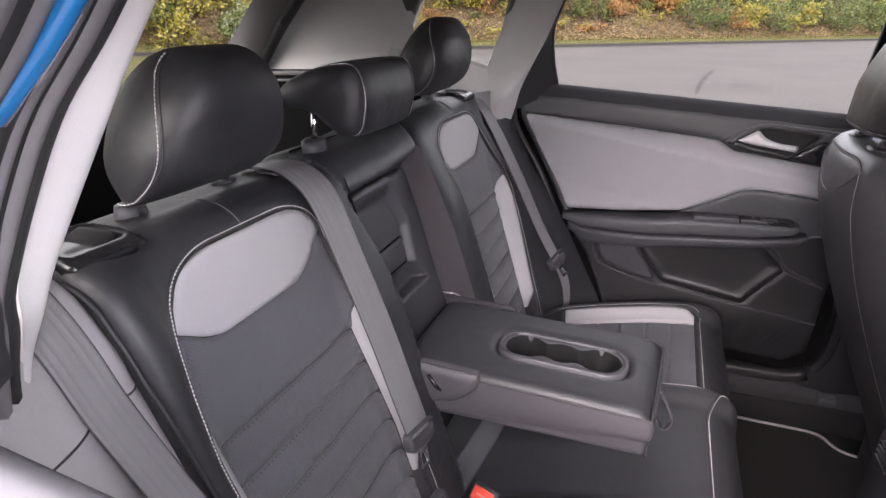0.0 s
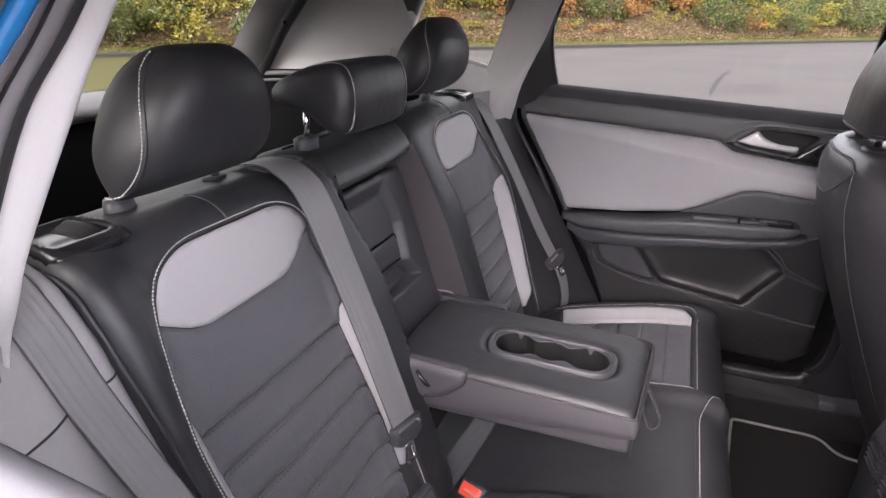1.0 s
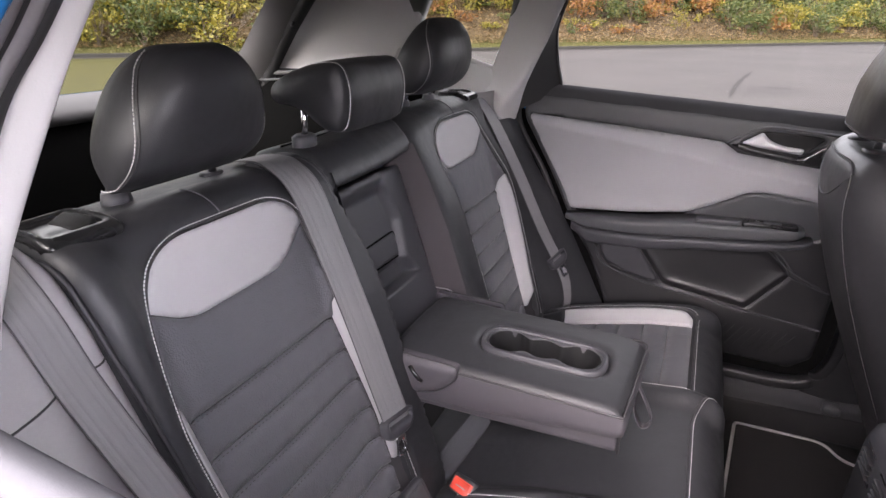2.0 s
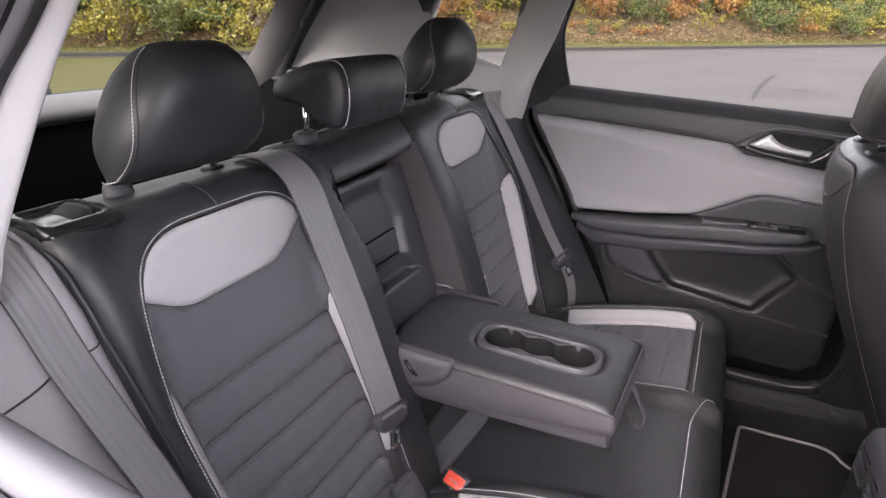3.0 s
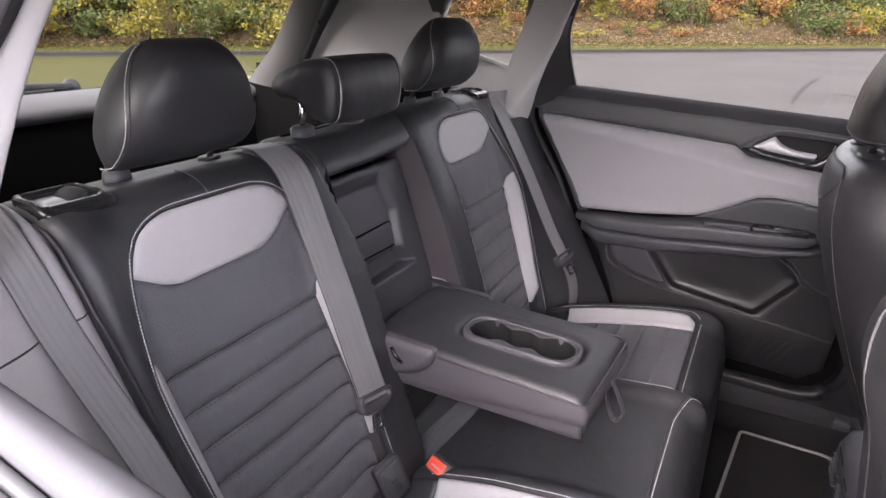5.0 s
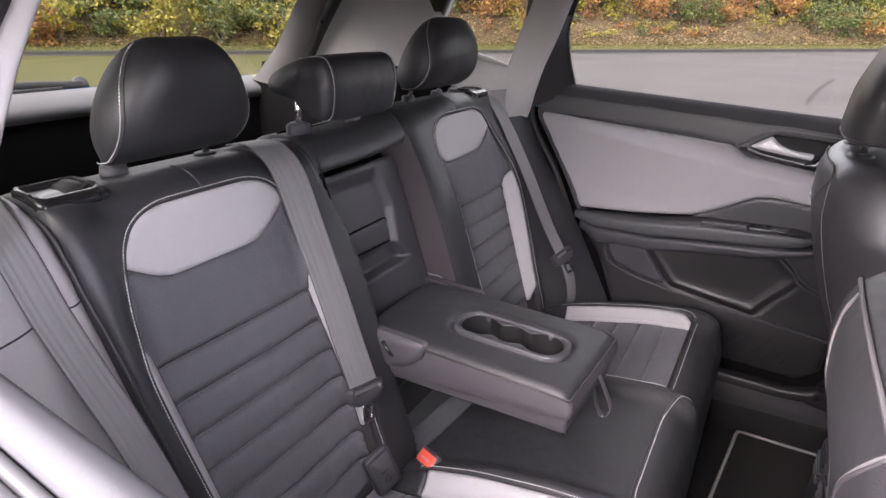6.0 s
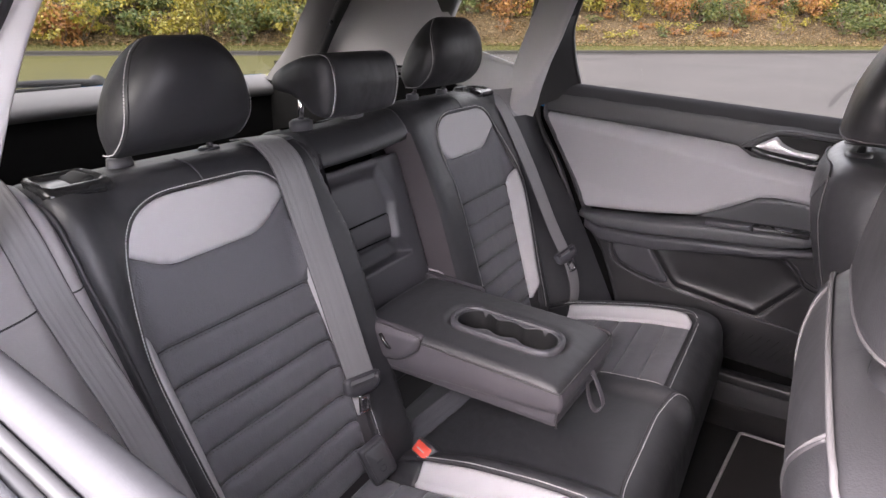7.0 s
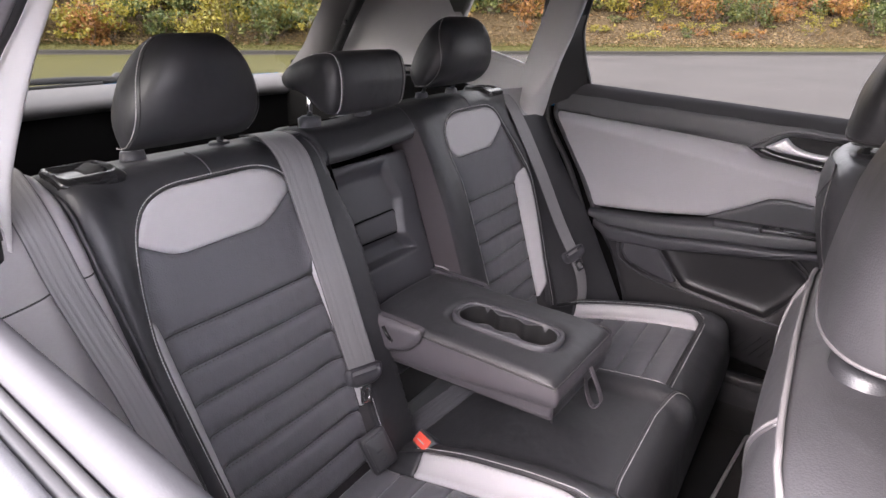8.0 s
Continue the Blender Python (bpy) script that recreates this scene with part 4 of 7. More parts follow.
hp = part("pad", loft(rings), LEATHER, hc)
for q in (-1, 1):
    sp = curve([(0.470, 1.388), (0.425, 1.3935), (0.403, 1.382), (0.394, 1.345), (0.402, 1.300), (0.418, 1.288), (0.440, 1.294)], 0.004)
    kk = 0.55 + 0.45 * (1 - 0.78 ** 5.0) ** (1 / 3.2)
    sp = pc + (sp - pc) * kk
    line = np.array([(-0.018 + q * 0.103 * 0.78, a, b) for a, b in sp])
    nn = np.array([(q * 0.3, a - pc[0], b - pc[1]) for a, b in sp])
    nn /= np.linalg.norm(nn, axis=1)[:, None]
    part("side_seam", tube(line, 0.0011, 6, up=nn), SEAM, hp)
    part("stitching", dashes(line + np.array([q * 0.0035, 0, 0]), nn, w=0.0012, lift=0.001), THREAD, hp, "white contrast stitching")
    part("post", tube(np.array([(-0.018 + q * 0.071, 0.500, 1.255), (-0.018 + q * 0.071, 0.492, 1.335)]), 0.0052, 12, up=(0, 1, 0)), STEEL, hc, "bright steel post")
    gd = [np.array([(-0.018 + q * 0.071 + rx * math.cos(t), 0.499 + ry * math.sin(t), zz) for t in np.linspace(0, 2 * np.pi, 20, endpoint=False)])
          for rx, ry, zz in ((0.024, 0.017, 1.250), (0.024, 0.017, 1.2735), (0.017, 0.012, 1.2775), (0.008, 0.008, 1.2775))]
    part("guide_collar", loft(gd), PLASTIC, hc, "black plastic guide collar")


# ---- belts and buckles ----
def belt(points, normals, label, tongue_at=None, lean=0.0, width=0.064, web=None):
    b = thing("seat_belt", points[-1], label, "seat belt", "rear seat belts")
    c = curve(points, 0.006)
    n = np.stack([np.interp(np.linspace(0, 1, len(c)), np.linspace(0, 1, len(normals)), arr(normals)[:, i]) for i in range(3)], 1)
    n /= np.linalg.norm(n, axis=1)[:, None]
    t, s, up = frames_along(c, False, n)
    us = np.linspace(-0.5, 0.5, 19)
    vs, fs = [], []
    for i in range(len(c)):
        for u in us:
            e = 0.0007 if 0.14 < abs(u) < 0.20 or 0.32 < abs(u) < 0.36 else 0.0
            edge = 0.0008 if abs(u) > 0.47 else 0
            vs.append(c[i] + s[i] * u * width + up[i] * (0.0012 - e - edge))
    k = len(us)
    m = len(vs)
    for i in range(len(c)):
        for u in us:
            vs.append(c[i] + s[i] * u * width - up[i] * 0.0008)
    for i in range(len(c) - 1):
        for j in range(k - 1):
            a = i * k + j
            fs.append((a, a + 1, a + k + 1, a + k))
            fs.append((m + a, m + a + k, m + a + k + 1, m + a + 1))
        for j in (0, k - 1):
            a = i * k + j
            fs.append((a, a + k, m + a + k, m + a) if j == 0 else (a, m + a, m + a + k, a + k))
    part("webbing", (np.array(vs), fs), web or WEB, b, "ribbed strip standing for the lit seat foot" if web else "ribbed grey webbing")
    for q in (-1, 1):
        part("selvedge", tube(c + s * (q * 0.497 * width) + up * 0.0004, 0.0008, 6, up=n), SEAM, b, "thin dark woven edge")
    if tongue_at is not None:
        i = int(tongue_at * (len(c) - 1))
        o, T, Sd, U = c[i], t[i], s[i], up[i]

        def place(a, bb, dd):
            ca, sa = math.cos(lean), math.sin(lean)
            return o + Sd * (a * ca - bb * sa) * 1.2 + T * (a * sa + bb * ca) * 1.15 + U * (dd + 0.003)
        grip = rounded([(-0.034, -0.010), (0.034, -0.010), (0.033, 0.012), (0.020, 0.020), (-0.020, 0.020), (-0.033, 0.012)], 0.008, 5)
        slot_h = rounded([(-0.026, -0.005), (0.026, -0.005), (0.026, 0.002), (-0.026, 0.002)], 0.003, 3)
        sf = lambda a, bb, dd: np.array([place(x, y, z) for x, y, z in zip(a, bb, dd)])
        tongue = part("tongue_grip", drape(grip, lambda a, bb, dd: sf(a, bb, dd + 0.006), 0.003, 0.006, 0.004, 0.010, holes=[slot_h]), PLASTIC, b, "black moulded tongue grip")
        plate = rounded([(-0.011, 0.018), (0.011, 0.018), (0.011, 0.047), (-0.011, 0.047)], 0.004, 4)
        ph = rounded([(-0.0055, 0.027), (0.0055, 0.027), (0.0055, 0.041), (-0.0055, 0.041)], 0.002, 3)
        part("tongue_plate", drape(plate, lambda a, bb, dd: sf(a, bb, dd + 0.002), 0.0025, 0.002, 0.0008, 0.002, holes=[ph]), STEEL, tongue, "bright steel tongue plate")
    return b




def backpt(x, v, h):
    return tuple(back_surf(np.array([x]), np.array([v]), np.array([h]))[0])


def back_n(x, v):
    a = back_surf(np.array([x]), np.array([v]), np.array([0.0]))[0]
    b = back_surf(np.array([x]), np.array([v]), np.array([0.01]))[0]
    return tuple(b - a)


bx = [(-0.186, 1.34, 0.004), (-0.192, 1.30, 0.008), (-0.198, 1.265, 0.010), (-0.201, 1.22, 0.016), (-0.208, 1.12, 0.029), (-0.212, 1.02, 0.038), (-0.214, 0.95, 0.041), (-0.213, 0.88, 0.042), (-0.212, 0.852, 0.041)]


def backline(x, v, k):
    y, z, ny, nz = (float(np.interp(v, BP[0], BP[i])) for i in range(1, 5))
    return (x, y + ny * k, z + nz * k)


belt([backline(*q) for q in bx], [(0, -0.1, 1), (0, -0.5, 0.9), (0, -1, 0.33), (0, -1, 0.33), (0, -1, 0.33), (0, -1, 0.33)],
     "grey belt hanging down the backrest from its shoulder slot", 0.985, lean=-0.28)
belt([(0.534, 0.563, 1.235), (0.547, 0.550, 1.262), (0.553, 0.490, 1.268), (0.552, 0.425, 1.240), (0.564, 0.338, 1.090), (0.571, 0.258, 0.930), (0.576, 0.193, 0.815), (0.577, 0.173, 0.740), (0.574, 0.178, 0.690)],
     [(0.1, -1, 0.5), (-0.35, -1, 0.4), (-0.35, -1, 0.4), (-0.3, -1, 0.4)], "grey belt along the outer edge of the backrest", 0.79, width=0.041)
belt([(-0.578, 0.560, 1.255), (-0.580, 0.520, 1.270), (-0.582, 0.480, 1.272), (-0.584, 0.445, 1.257), (-0.584, 0.419, 1.234), (-0.583, 0.399, 1.205), (-0.580, 0.377, 1.157), (-0.572, 0.345, 1.09), (-0.563, 0.311, 1.02), (-0.551, 0.248, 0.88), (-0.543, 0.198, 0.77), (-0.541, 0.190, 0.69)],
     [(0, 0, 1), (0, -0.25, 1), (0, -0.8, 0.6), (0.1, -1, 0.4), (0.1, -1, 0.4), (0.1, -1, 0.4), (0, -1, 0.4), (0, -1, 0.4)], "grey belt beside the outer edge of the backrest", width=0.038)
# added strip that stands for the lit foot of backrest and cushion
belt([(0.06, 0.222, 0.706), (0.02, 0.224, 0.706), (-0.032, 0.229, 0.706), (-0.112, 0.237, 0.706), (-0.174, 0.250, 0.706), (-0.20, 0.262, 0.704)],
     [(0, -0.35, 0.93), (0, -0.35, 0.93)], "dark grey strip standing for the lit foot of the backrest", width=0.042, web=PLASTIC)
slotp = [(-0.232, 1.285), (-0.140, 1.285), (-0.140, 1.325), (-0.225, 1.325)]
part("belt_slot", drape(rounded(slotp, 0.006, 3), lambda x, v, h: back_surf(x, v, h + 0.004), 0.006, 0.004, 0.002, 0.008), PLASTIC, seat_near, "black belt slot cover")


def buckle(at, tilt, turn, label, press):
    bk = thing("belt_buckle", at, label, "belt buckle", "rear belt buckles")
    mtx = pose(*at, tilt, 0, turn)

    def P(poly, z0, z1):
        vs, fs = slab(poly, lambda a, b, d: (a, b, z0 + d), z1 - z0, 0.003)
        return np.array([tuple(mtx @ Vector(q)) for q in vs]), fs
    body = part("housing", P(rounded([(-0.023, -0.0155), (0.023, -0.0155), (0.023, 0.0155), (-0.023, 0.0155)], 0.008, 4), -0.055, 0.004), PLASTIC, bk, "black plastic housing")
    part("press_button", P(rounded([(-0.019, -0.0125), (0.019, -0.0125), (0.019, 0.009), (-0.019, 0.009)], 0.003, 3), 0.0015, 0.0065), press, body, "red press button")
    part("slot", P(rounded([(-0.015, 0.0105), (0.015, 0.0105), (0.015, 0.0135), (-0.015, 0.0135)], 0.0012, 3), 0.002, 0.0046), RUBBER, body)
    part("print", P(rounded([(-0.009, -0.004), (0.009, -0.004), (0.009, -0.002), (-0.009, -0.002)], 0.0005, 2), 0.0062, 0.0069), WHITE_PRINT, body)
    return bk


buckle((-0.158, 0.179, 0.729), 40, -108, "black buckle with a red press button between the cushions", RED)


def anchor_cover(at, mtx):
    """Small hinged cover over a child-seat anchor in the gap between backrest and cushion."""
    an = thing("anchor_cover", at, "small black plastic anchor cover in the seat gap", "anchor cover")

    def P(poly, z0, z1, bev=0.003):
        vs, fs = slab(poly, lambda a, b, d: (a, b, z0 + d), z1 - z0, bev)
        return np.array([tuple(mtx @ Vector(q)) for q in vs]), fs
    fr = part("frame", P(rounded([(-0.0255, -0.040), (0.0255, -0.040), (0.0255, 0.040), (-0.0255, 0.040)], 0.009, 5), -0.012, 0.004), PLASTIC, an)
    lid = part("lid", P(rounded([(-0.019, -0.034), (0.019, -0.034), (0.019, 0.034), (-0.019, 0.034)], 0.005, 4), 0.003, 0.007), PLASTIC_SOFT, fr)
    part("print", P(rounded([(-0.007, 0.0), (0.006, 0.0), (0.006, 0.006), (-0.007, 0.006)], 0.001, 2), 0.0066, 0.0074, 0.0002), PLASTIC, lid)
    a = np.linspace(0, 2 * np.pi, 20, endpoint=False)
    loop = np.array([tuple(mtx @ Vector((0.006 * math.cos(t), -0.013 + 0.006 * math.sin(t), 0.0072))) for t in a])
    part("print", tube(loop, 0.0008, 5, True), PLASTIC, lid)
    return an


ax_x = Vector((0.90, -0.22, 0.24)).normalized()
ax_n = ax_x.cross(Vector((-0.24, 0.30, 0.92))).normalized()
ax_y = ax_n.cross(ax_x)
anchor_cover((-0.237, 0.217, 0.71), Matrix.Translation((-0.230, 0.224, 0.736)) @ Matrix((ax_x, ax_y, ax_n)).transposed().to_4x4())

# ---- car shell ----
def door_x(y, z):
    """Inner face of a rear door: distance from the car's middle."""
    x = np.full_like(y, 0.700)
    crease = 1.198 + (y - 0.35) * 0.142
    x = x - 0.029 * np.clip(1 - np.abs(z - crease) / np.where(z > crease, 0.034, 0.15), 0, 1)
    belt_z = belt_line(y)
    x = x + 0.026 * smooth01((z - (belt_z - 0.045)) / 0.045) ** 2
    x = x - 0.010 * smooth01((0.80 - z) / 0.12)
    return x


def belt_line(y):
    return 1.270 + 0.055 * (np.asarray(y, float) + 0.02)


def rear_door(s, label, glass_up):
    door = thing("rear_door", (s * 0.70, -0.05, 0.60), label, "car door", "rear doors")

    def surf(y, z, h):
        y, z = np.asarray(y, float), np.asarray(z, float)
        return np.stack([s * (door_x(y, z) - h), y, z], 1)

    yr = [(0.372, 1.27), (0.360, 1.214), (0.300, 1.10), (0.222, 0.945), (0.150, 0.83), (0.10, 0.72), (0.06, 0.62)]
    ins_top = [(0.352, 1.213), (0.10, 1.194), (-0.140, 1.175), (-0.178, 1.151), (-0.33, 1.134), (-0.47, 1.124)]
    ins_low = [(0.216, 0.955), (0.06, 0.966), (-0.085, 0.986), (-0.150, 1.020), (-0.215, 1.060), (-0.250, 1.066), (-0.33, 1.060), (-0.47, 1.045)]
    ys = np.linspace(0.372, -0.48, 30)
    up = np.array([(y, float(belt_line(y)) - 0.016) for y in ys] + [(-0.48, 1.126)] + [(a, b + 0.002) for a, b in ins_top[::-1]])
    part("upper_pad", drape(up, surf, 0.010, 0.012, 0.005, 0.02), PLASTIC_SOFT, door, "dark soft-touch sill pad")
    cap = rounded([(0.7022, -0.034), (0.7056, -0.018), (0.712, -0.002), (0.725, 0.005), (0.734, 0.000), (0.734, -0.030)], [0, 0.008, 0.010, 0.006, 0.004, 0], 4)
    part("sill_cap", loft([np.array([(s * a, y, float(belt_line(y)) + b) for a, b in cap]) for y in np.linspace(0.372, -0.48, 40)]), SILL_SOFT, door, "soft rounded top of the sill pad")
    part("cloth_insert", drape(np.array(ins_top + ins_low[::-1]), lambda y, z, h: surf(y, z, h - 0.004), 0.008, 0.006, 0.004, 0.01), INSERT, door, "pale grey cloth insert")
    pull = np.array([(-0.083, 0.984)] + [(a, b - 0.002) for a, b in ins_low[2:]] + [(-0.47, 0.93), (-0.083, 0.93)])
    part("pull_panel", drape(pull, lambda y, z, h: surf(y, z, h - 0.006), 0.008, 0.008, 0.004, 0.01), PLASTIC_SOFT, door, "dark panel behind the pull cup")
    edge = np.array([(a, b) for a, b in yr] + [(0.045, 0.62)] + [(a - 0.018, b) for a, b in yr[::-1]])
    part("rear_edge", drape(edge, lambda y, z, h: surf(y, z, h - 0.002), 0.008, 0.008, 0.006, 0.03), PLASTIC, door, "dark plastic edge")
    # armrest: a tapering ledge in two steps
    for nm, rows, m in (("armrest_pad", [(0.222, 0.948, 0.925, 0.010), (0.16, 0.953, 0.912, 0.030), (0.0, 0.968, 0.922, 0.046), (-0.10, 0.985, 0.936, 0.052), (-0.25, 0.994, 0.950, 0.054), (-0.335, 0.997, 0.962, 0.046), (-0.352, 0.990, 0.970, 0.030)], PLASTIC_SOFT),
                        ("armrest_base", [(0.205, 0.925, 0.895, 0.006), (0.15, 0.914, 0.868, 0.024), (0.0, 0.924, 0.880, 0.040), (-0.10, 0.938, 0.900, 0.046), (-0.25, 0.952, 0.920, 0.048), (-0.35, 0.964, 0.938, 0.040), (-0.375, 0.965, 0.950, 0.02)], PLASTIC)):
        r = arr(rows)
        yy = np.linspace(r[0, 0], r[-1, 0], 60)
        o = r[::-1]
        zt, zb, pr = (np.interp(yy, o[:, 0], o[:, i]) for i in (1, 2, 3))
        rings = []
        for y, a, b, p in zip(yy, zt, zb, pr):
            q = rounded([(0.01, b), (-p, b + 0.004), (-p - 0.002, a - 0.004), (0.01, a)], [0, 0.009, 0.012, 0], 4)
            rings.append(np.array([(s * (0.695 + u), y, v) for u, v in q]))
        made = loft(rings)
        part(nm, made, m, door, "padded dark armrest" if nm == "armrest_pad" else "")
    # switch panel in the armrest, and cup lid
    poly = rounded([(-0.112, 0.648), (-0.214, 0.646), (-0.214, 0.676), (-0.112, 0.680)], 0.004, 3)
    part("pull_cup", slab(poly, lambda a, b, d: (s * b, a, 0.978 - 0.07 * (a + 0.112) + d), 0.014, 0.002), PLASTIC, door, "shallow dark pull cup")
    poly = rounded([(-0.216, 0.646), (-0.335, 0.650), (-0.335, 0.678), (-0.216, 0.682)], 0.005, 3)
    sw = part("switch_panel", slab(poly, lambda a, b, d: (s * b, a, 0.984 - 0.03 * (a + 0.216) + d), 0.013, 0.002), PLASTIC_GLOSS, door, "glossy window switch panel")
    poly = rounded([(-0.262, 0.656), (-0.300, 0.656), (-0.300, 0.672), (-0.262, 0.672)], 0.003, 3)
    part("window_switch", slab(poly, lambda a, b, d: (s * b, a, 0.996 + d), 0.006, 0.002), PLASTIC, sw)
    # inner handle in its bezel
    def on(a, b, h):
        return tuple(surf(np.array([a]), np.array([b]), np.array([h]))[0])
    bez = rounded([(-0.146, 1.174), (-0.171, 1.191), (-0.203, 1.214), (-0.242, 1.2245), (-0.40, 1.214), (-0.40, 1.128), (-0.30, 1.1385), (-0.195, 1.1535)], [0.004, 0.015, 0.02, 0.03, 0.005, 0.005, 0.02, 0.01], 6)
    hol = rounded([(-0.180, 1.180), (-0.222, 1.211), (-0.334, 1.2065), (-0.350, 1.202), (-0.311, 1.160), (-0.210, 1.172)], [0.004, 0.012, 0.01, 0.006, 0.012, 0.01], 5)
    bz = part("handle_bezel", drape(bez, lambda y, z, h: surf(y, z, h + 0.006), 0.006, 0.010, 0.006, 0.02, holes=[hol]), PLASTIC_SOFT, door, "dark handle surround")
    part("handle_well", drape(hol, lambda y, z, h: surf(y, z, h + 0.0025), 0.006, 0.012, -0.0015, 0.004), CUP_BLACK, bz, "deep black handle well")
    hd = rounded([(-0.180, 1.180), (-0.221, 1.208), (-0.238, 1.190), (-0.269, 1.179), (-0.312, 1.176), (-0.308, 1.162), (-0.210, 1.173)], [0.003, 0.004, 0.012, 0.012, 0.004, 0.004, 0.01], 5)
    part("handle_lever", drape(hd, lambda y, z, h: surf(y, z, h + 0.013), 0.004, 0.006, 0.005, 0.012), SILVER, bz, "satin silver lever")
    gl_band = [(-0.154, 1.174), (-0.18, 1.1785), (-0.211, 1.169), (-0.309, 1.157), (-0.352, 1.192), (-0.40, 1.186), (-0.40, 1.131), (-0.301, 1.141), (-0.202, 1.156)]
    part("gloss_band", drape(rounded(gl_band, 0.004, 3), lambda y, z, h: surf(y, z, h + 0.0095), 0.006, 0.006, 0.003, 0.008), PLASTIC_GLOSS, bz, "glossy black band under the lever")
    edge = curve([on(-0.150, 1.176, 0.006), on(-0.172, 1.193, 0.009), on(-0.205, 1.213, 0.010), on(-0.242, 1.2215, 0.010), on(-0.33, 1.216, 0.010), on(-0.40, 1.210, 0.010)], 0.006)
    part("bezel_edge", tube(edge, 0.0034, 8, up=(-s, 0, 0)), PLASTIC_SOFT, bz)
    # lower panel with an open map pocket
    low = np.array([(0.205, 0.905), (0.150, 0.83), (0.10, 0.72), (0.07, 0.635), (-0.02, 0.612), (-0.40, 0.600), (-0.445, 0.640), (-0.452, 0.80), (-0.47, 0.98), (-0.35, 0.955), (0.0, 0.885)])
    pocket = rounded([(0.020, 0.885), (-0.012, 0.842), (-0.062, 0.778), (-0.268, 0.750), (-0.350, 0.860), (-0.290, 0.918), (-0.15, 0.905)], [0.004, 0.02, 0.012, 0.008, 0.012, 0.02, 0.03], 6)
    lowp = part("lower_panel", drape(low, lambda y, z, h: surf(y, z, h - 0.002), 0.010, 0.012, 0.005, 0.02, holes=[pocket]), DOOR_BLACK, door, "black grained lower panel")
    pm = pocket.mean(0)
    ring = resample(pocket, 0.008, True)
    steps = ((1.035, -0.006), (1.028, 0.0005), (1.018, 0.0022), (1.008, 0.001), (0.995, -0.006), (0.975, -0.013), (0.93, -0.017), (0.8, -0.0195), (0.55, -0.0205), (0.15, -0.021))
    made = loft([np.array([on(*(pm + (q - pm) * k), d) for q in ring]) for k, d in steps], False)
    n_ring = len(ring)
    made[1].append(tuple(range(len(made[0]) - n_ring, len(made[0]))))
    part("map_pocket", made, DOOR_BLACK, lowp, "deep black map pocket with a raised rim")
    # raised lip: from under the armrest along the foot of the pocket to the front edge of the door
    pe = curve([on(0.128, 0.862, 0.004), on(0.122, 0.835, 0.005), on(0.104, 0.808, 0.006), on(0.041, 0.784, 0.006), on(-0.036, 0.770, 0.006), on(-0.16, 0.757, 0.006), on(-0.268, 0.744, 0.006), on(-0.36, 0.735, 0.005), on(-0.446, 0.726, 0.004)], 0.006)
    part("lower_ridge", tube(pe, 0.0032, 6, up=(-s, 0, 0)), PLASTIC, lowp, "soft raised lip along the pocket")
    for dz in (0.0, -0.014):
        pe = curve([on(-0.300, 0.925 + dz, 0.004), on(-0.330, 0.900 + dz, 0.005), on(-0.352, 0.872 + dz, 0.006), on(-0.40, 0.848 + 0.6 * dz, 0.006), on(-0.443, 0.827, 0.004)], 0.006)
        part("lower_ridge", tube(pe, 0.0024, 6, up=(-s, 0, 0)), PLASTIC, lowp)
    facet = rounded([(0.120, 0.880), (0.114, 0.835), (0.098, 0.812), (0.040, 0.790), (-0.030, 0.777), (-0.046, 0.786), (-0.004, 0.842), (0.022, 0.880)], [0.004, 0.02, 0.02, 0.02, 0.01, 0.006, 0.02, 0.004], 4)
    part("pocket_facet", drape(facet, lambda y, z, h: surf(y, z, h + 0.003), 0.006, 0.008, 0.004, 0.008), PLASTIC, lowp, "dark soft facet behind the pocket")
    # speaker slots
    for k in range(14):
        y = -0.10 - 0.02 * k
        pts = np.array([on(y, 0.640, 0.004), on(y - 0.035, 0.700, 0.006)])
        part("grille_slot", tube(pts, 0.0012, 5, up=(-s, 0, 0)), RUBBER, lowp)
    # window slot seals and outer skin
    for nm, dx, dz, r, m in (("inner_seal", 0.7385, -0.012, 0.0035, RUBBER), ("outer_seal", 0.7455, -0.016, 0.0035, RUBBER)):
        c = np.array([(s * dx, y, float(belt_line(y)) + dz) for y in np.linspace(0.31, -0.50, 30)])
        part(nm, sweep(c, box_ring(2 * r, 2.2 * r, 0.4)), m, door)
    c = np.array([(s * 0.7665, y, float(belt_line(y)) - 0.015) for y in np.linspace(0.33, -0.50, 30)])
    part("belt_moulding", sweep(c, box_ring(0.034, 0.018, 0.4)), PLASTIC_SOFT, door, "grey moulding along the window slot")
    ys = np.linspace(0.36, -0.50, 24)
    vv, ff = [], []
    prof2 = [(0.762, -0.026), (0.782, -0.022), (0.805, -0.034), (0.845, -0.14), (0.855, -0.30), (0.84, -0.52), (0.80, -0.66), (0.74, -0.68)]
    for y in ys:
        for x, dz in prof2:
            vv.append((s * x, y - 0.25 * max(0, -dz - 0.25) * (y > 0.2), float(belt_line(y)) + dz))
    k = len(prof2)
    for i in range(len(ys) - 1):
        for j in range(k - 1):
            q = (i * k + j, i * k + j + 1, (i + 1) * k + j + 1, (i + 1) * k + j)
            ff.append(q if s < 0 else q[::-1])
    part("outer_skin", (np.array(vv), ff), BLUE, door, "blue painted outer skin")
    # window frame: dark channel with a painted outer strip, leaning in towards the roof
    def frame_pt(y, z, dx=0.0):
        return (s * (0.742 - 0.36 * (z - 1.28) + dx), y, z)
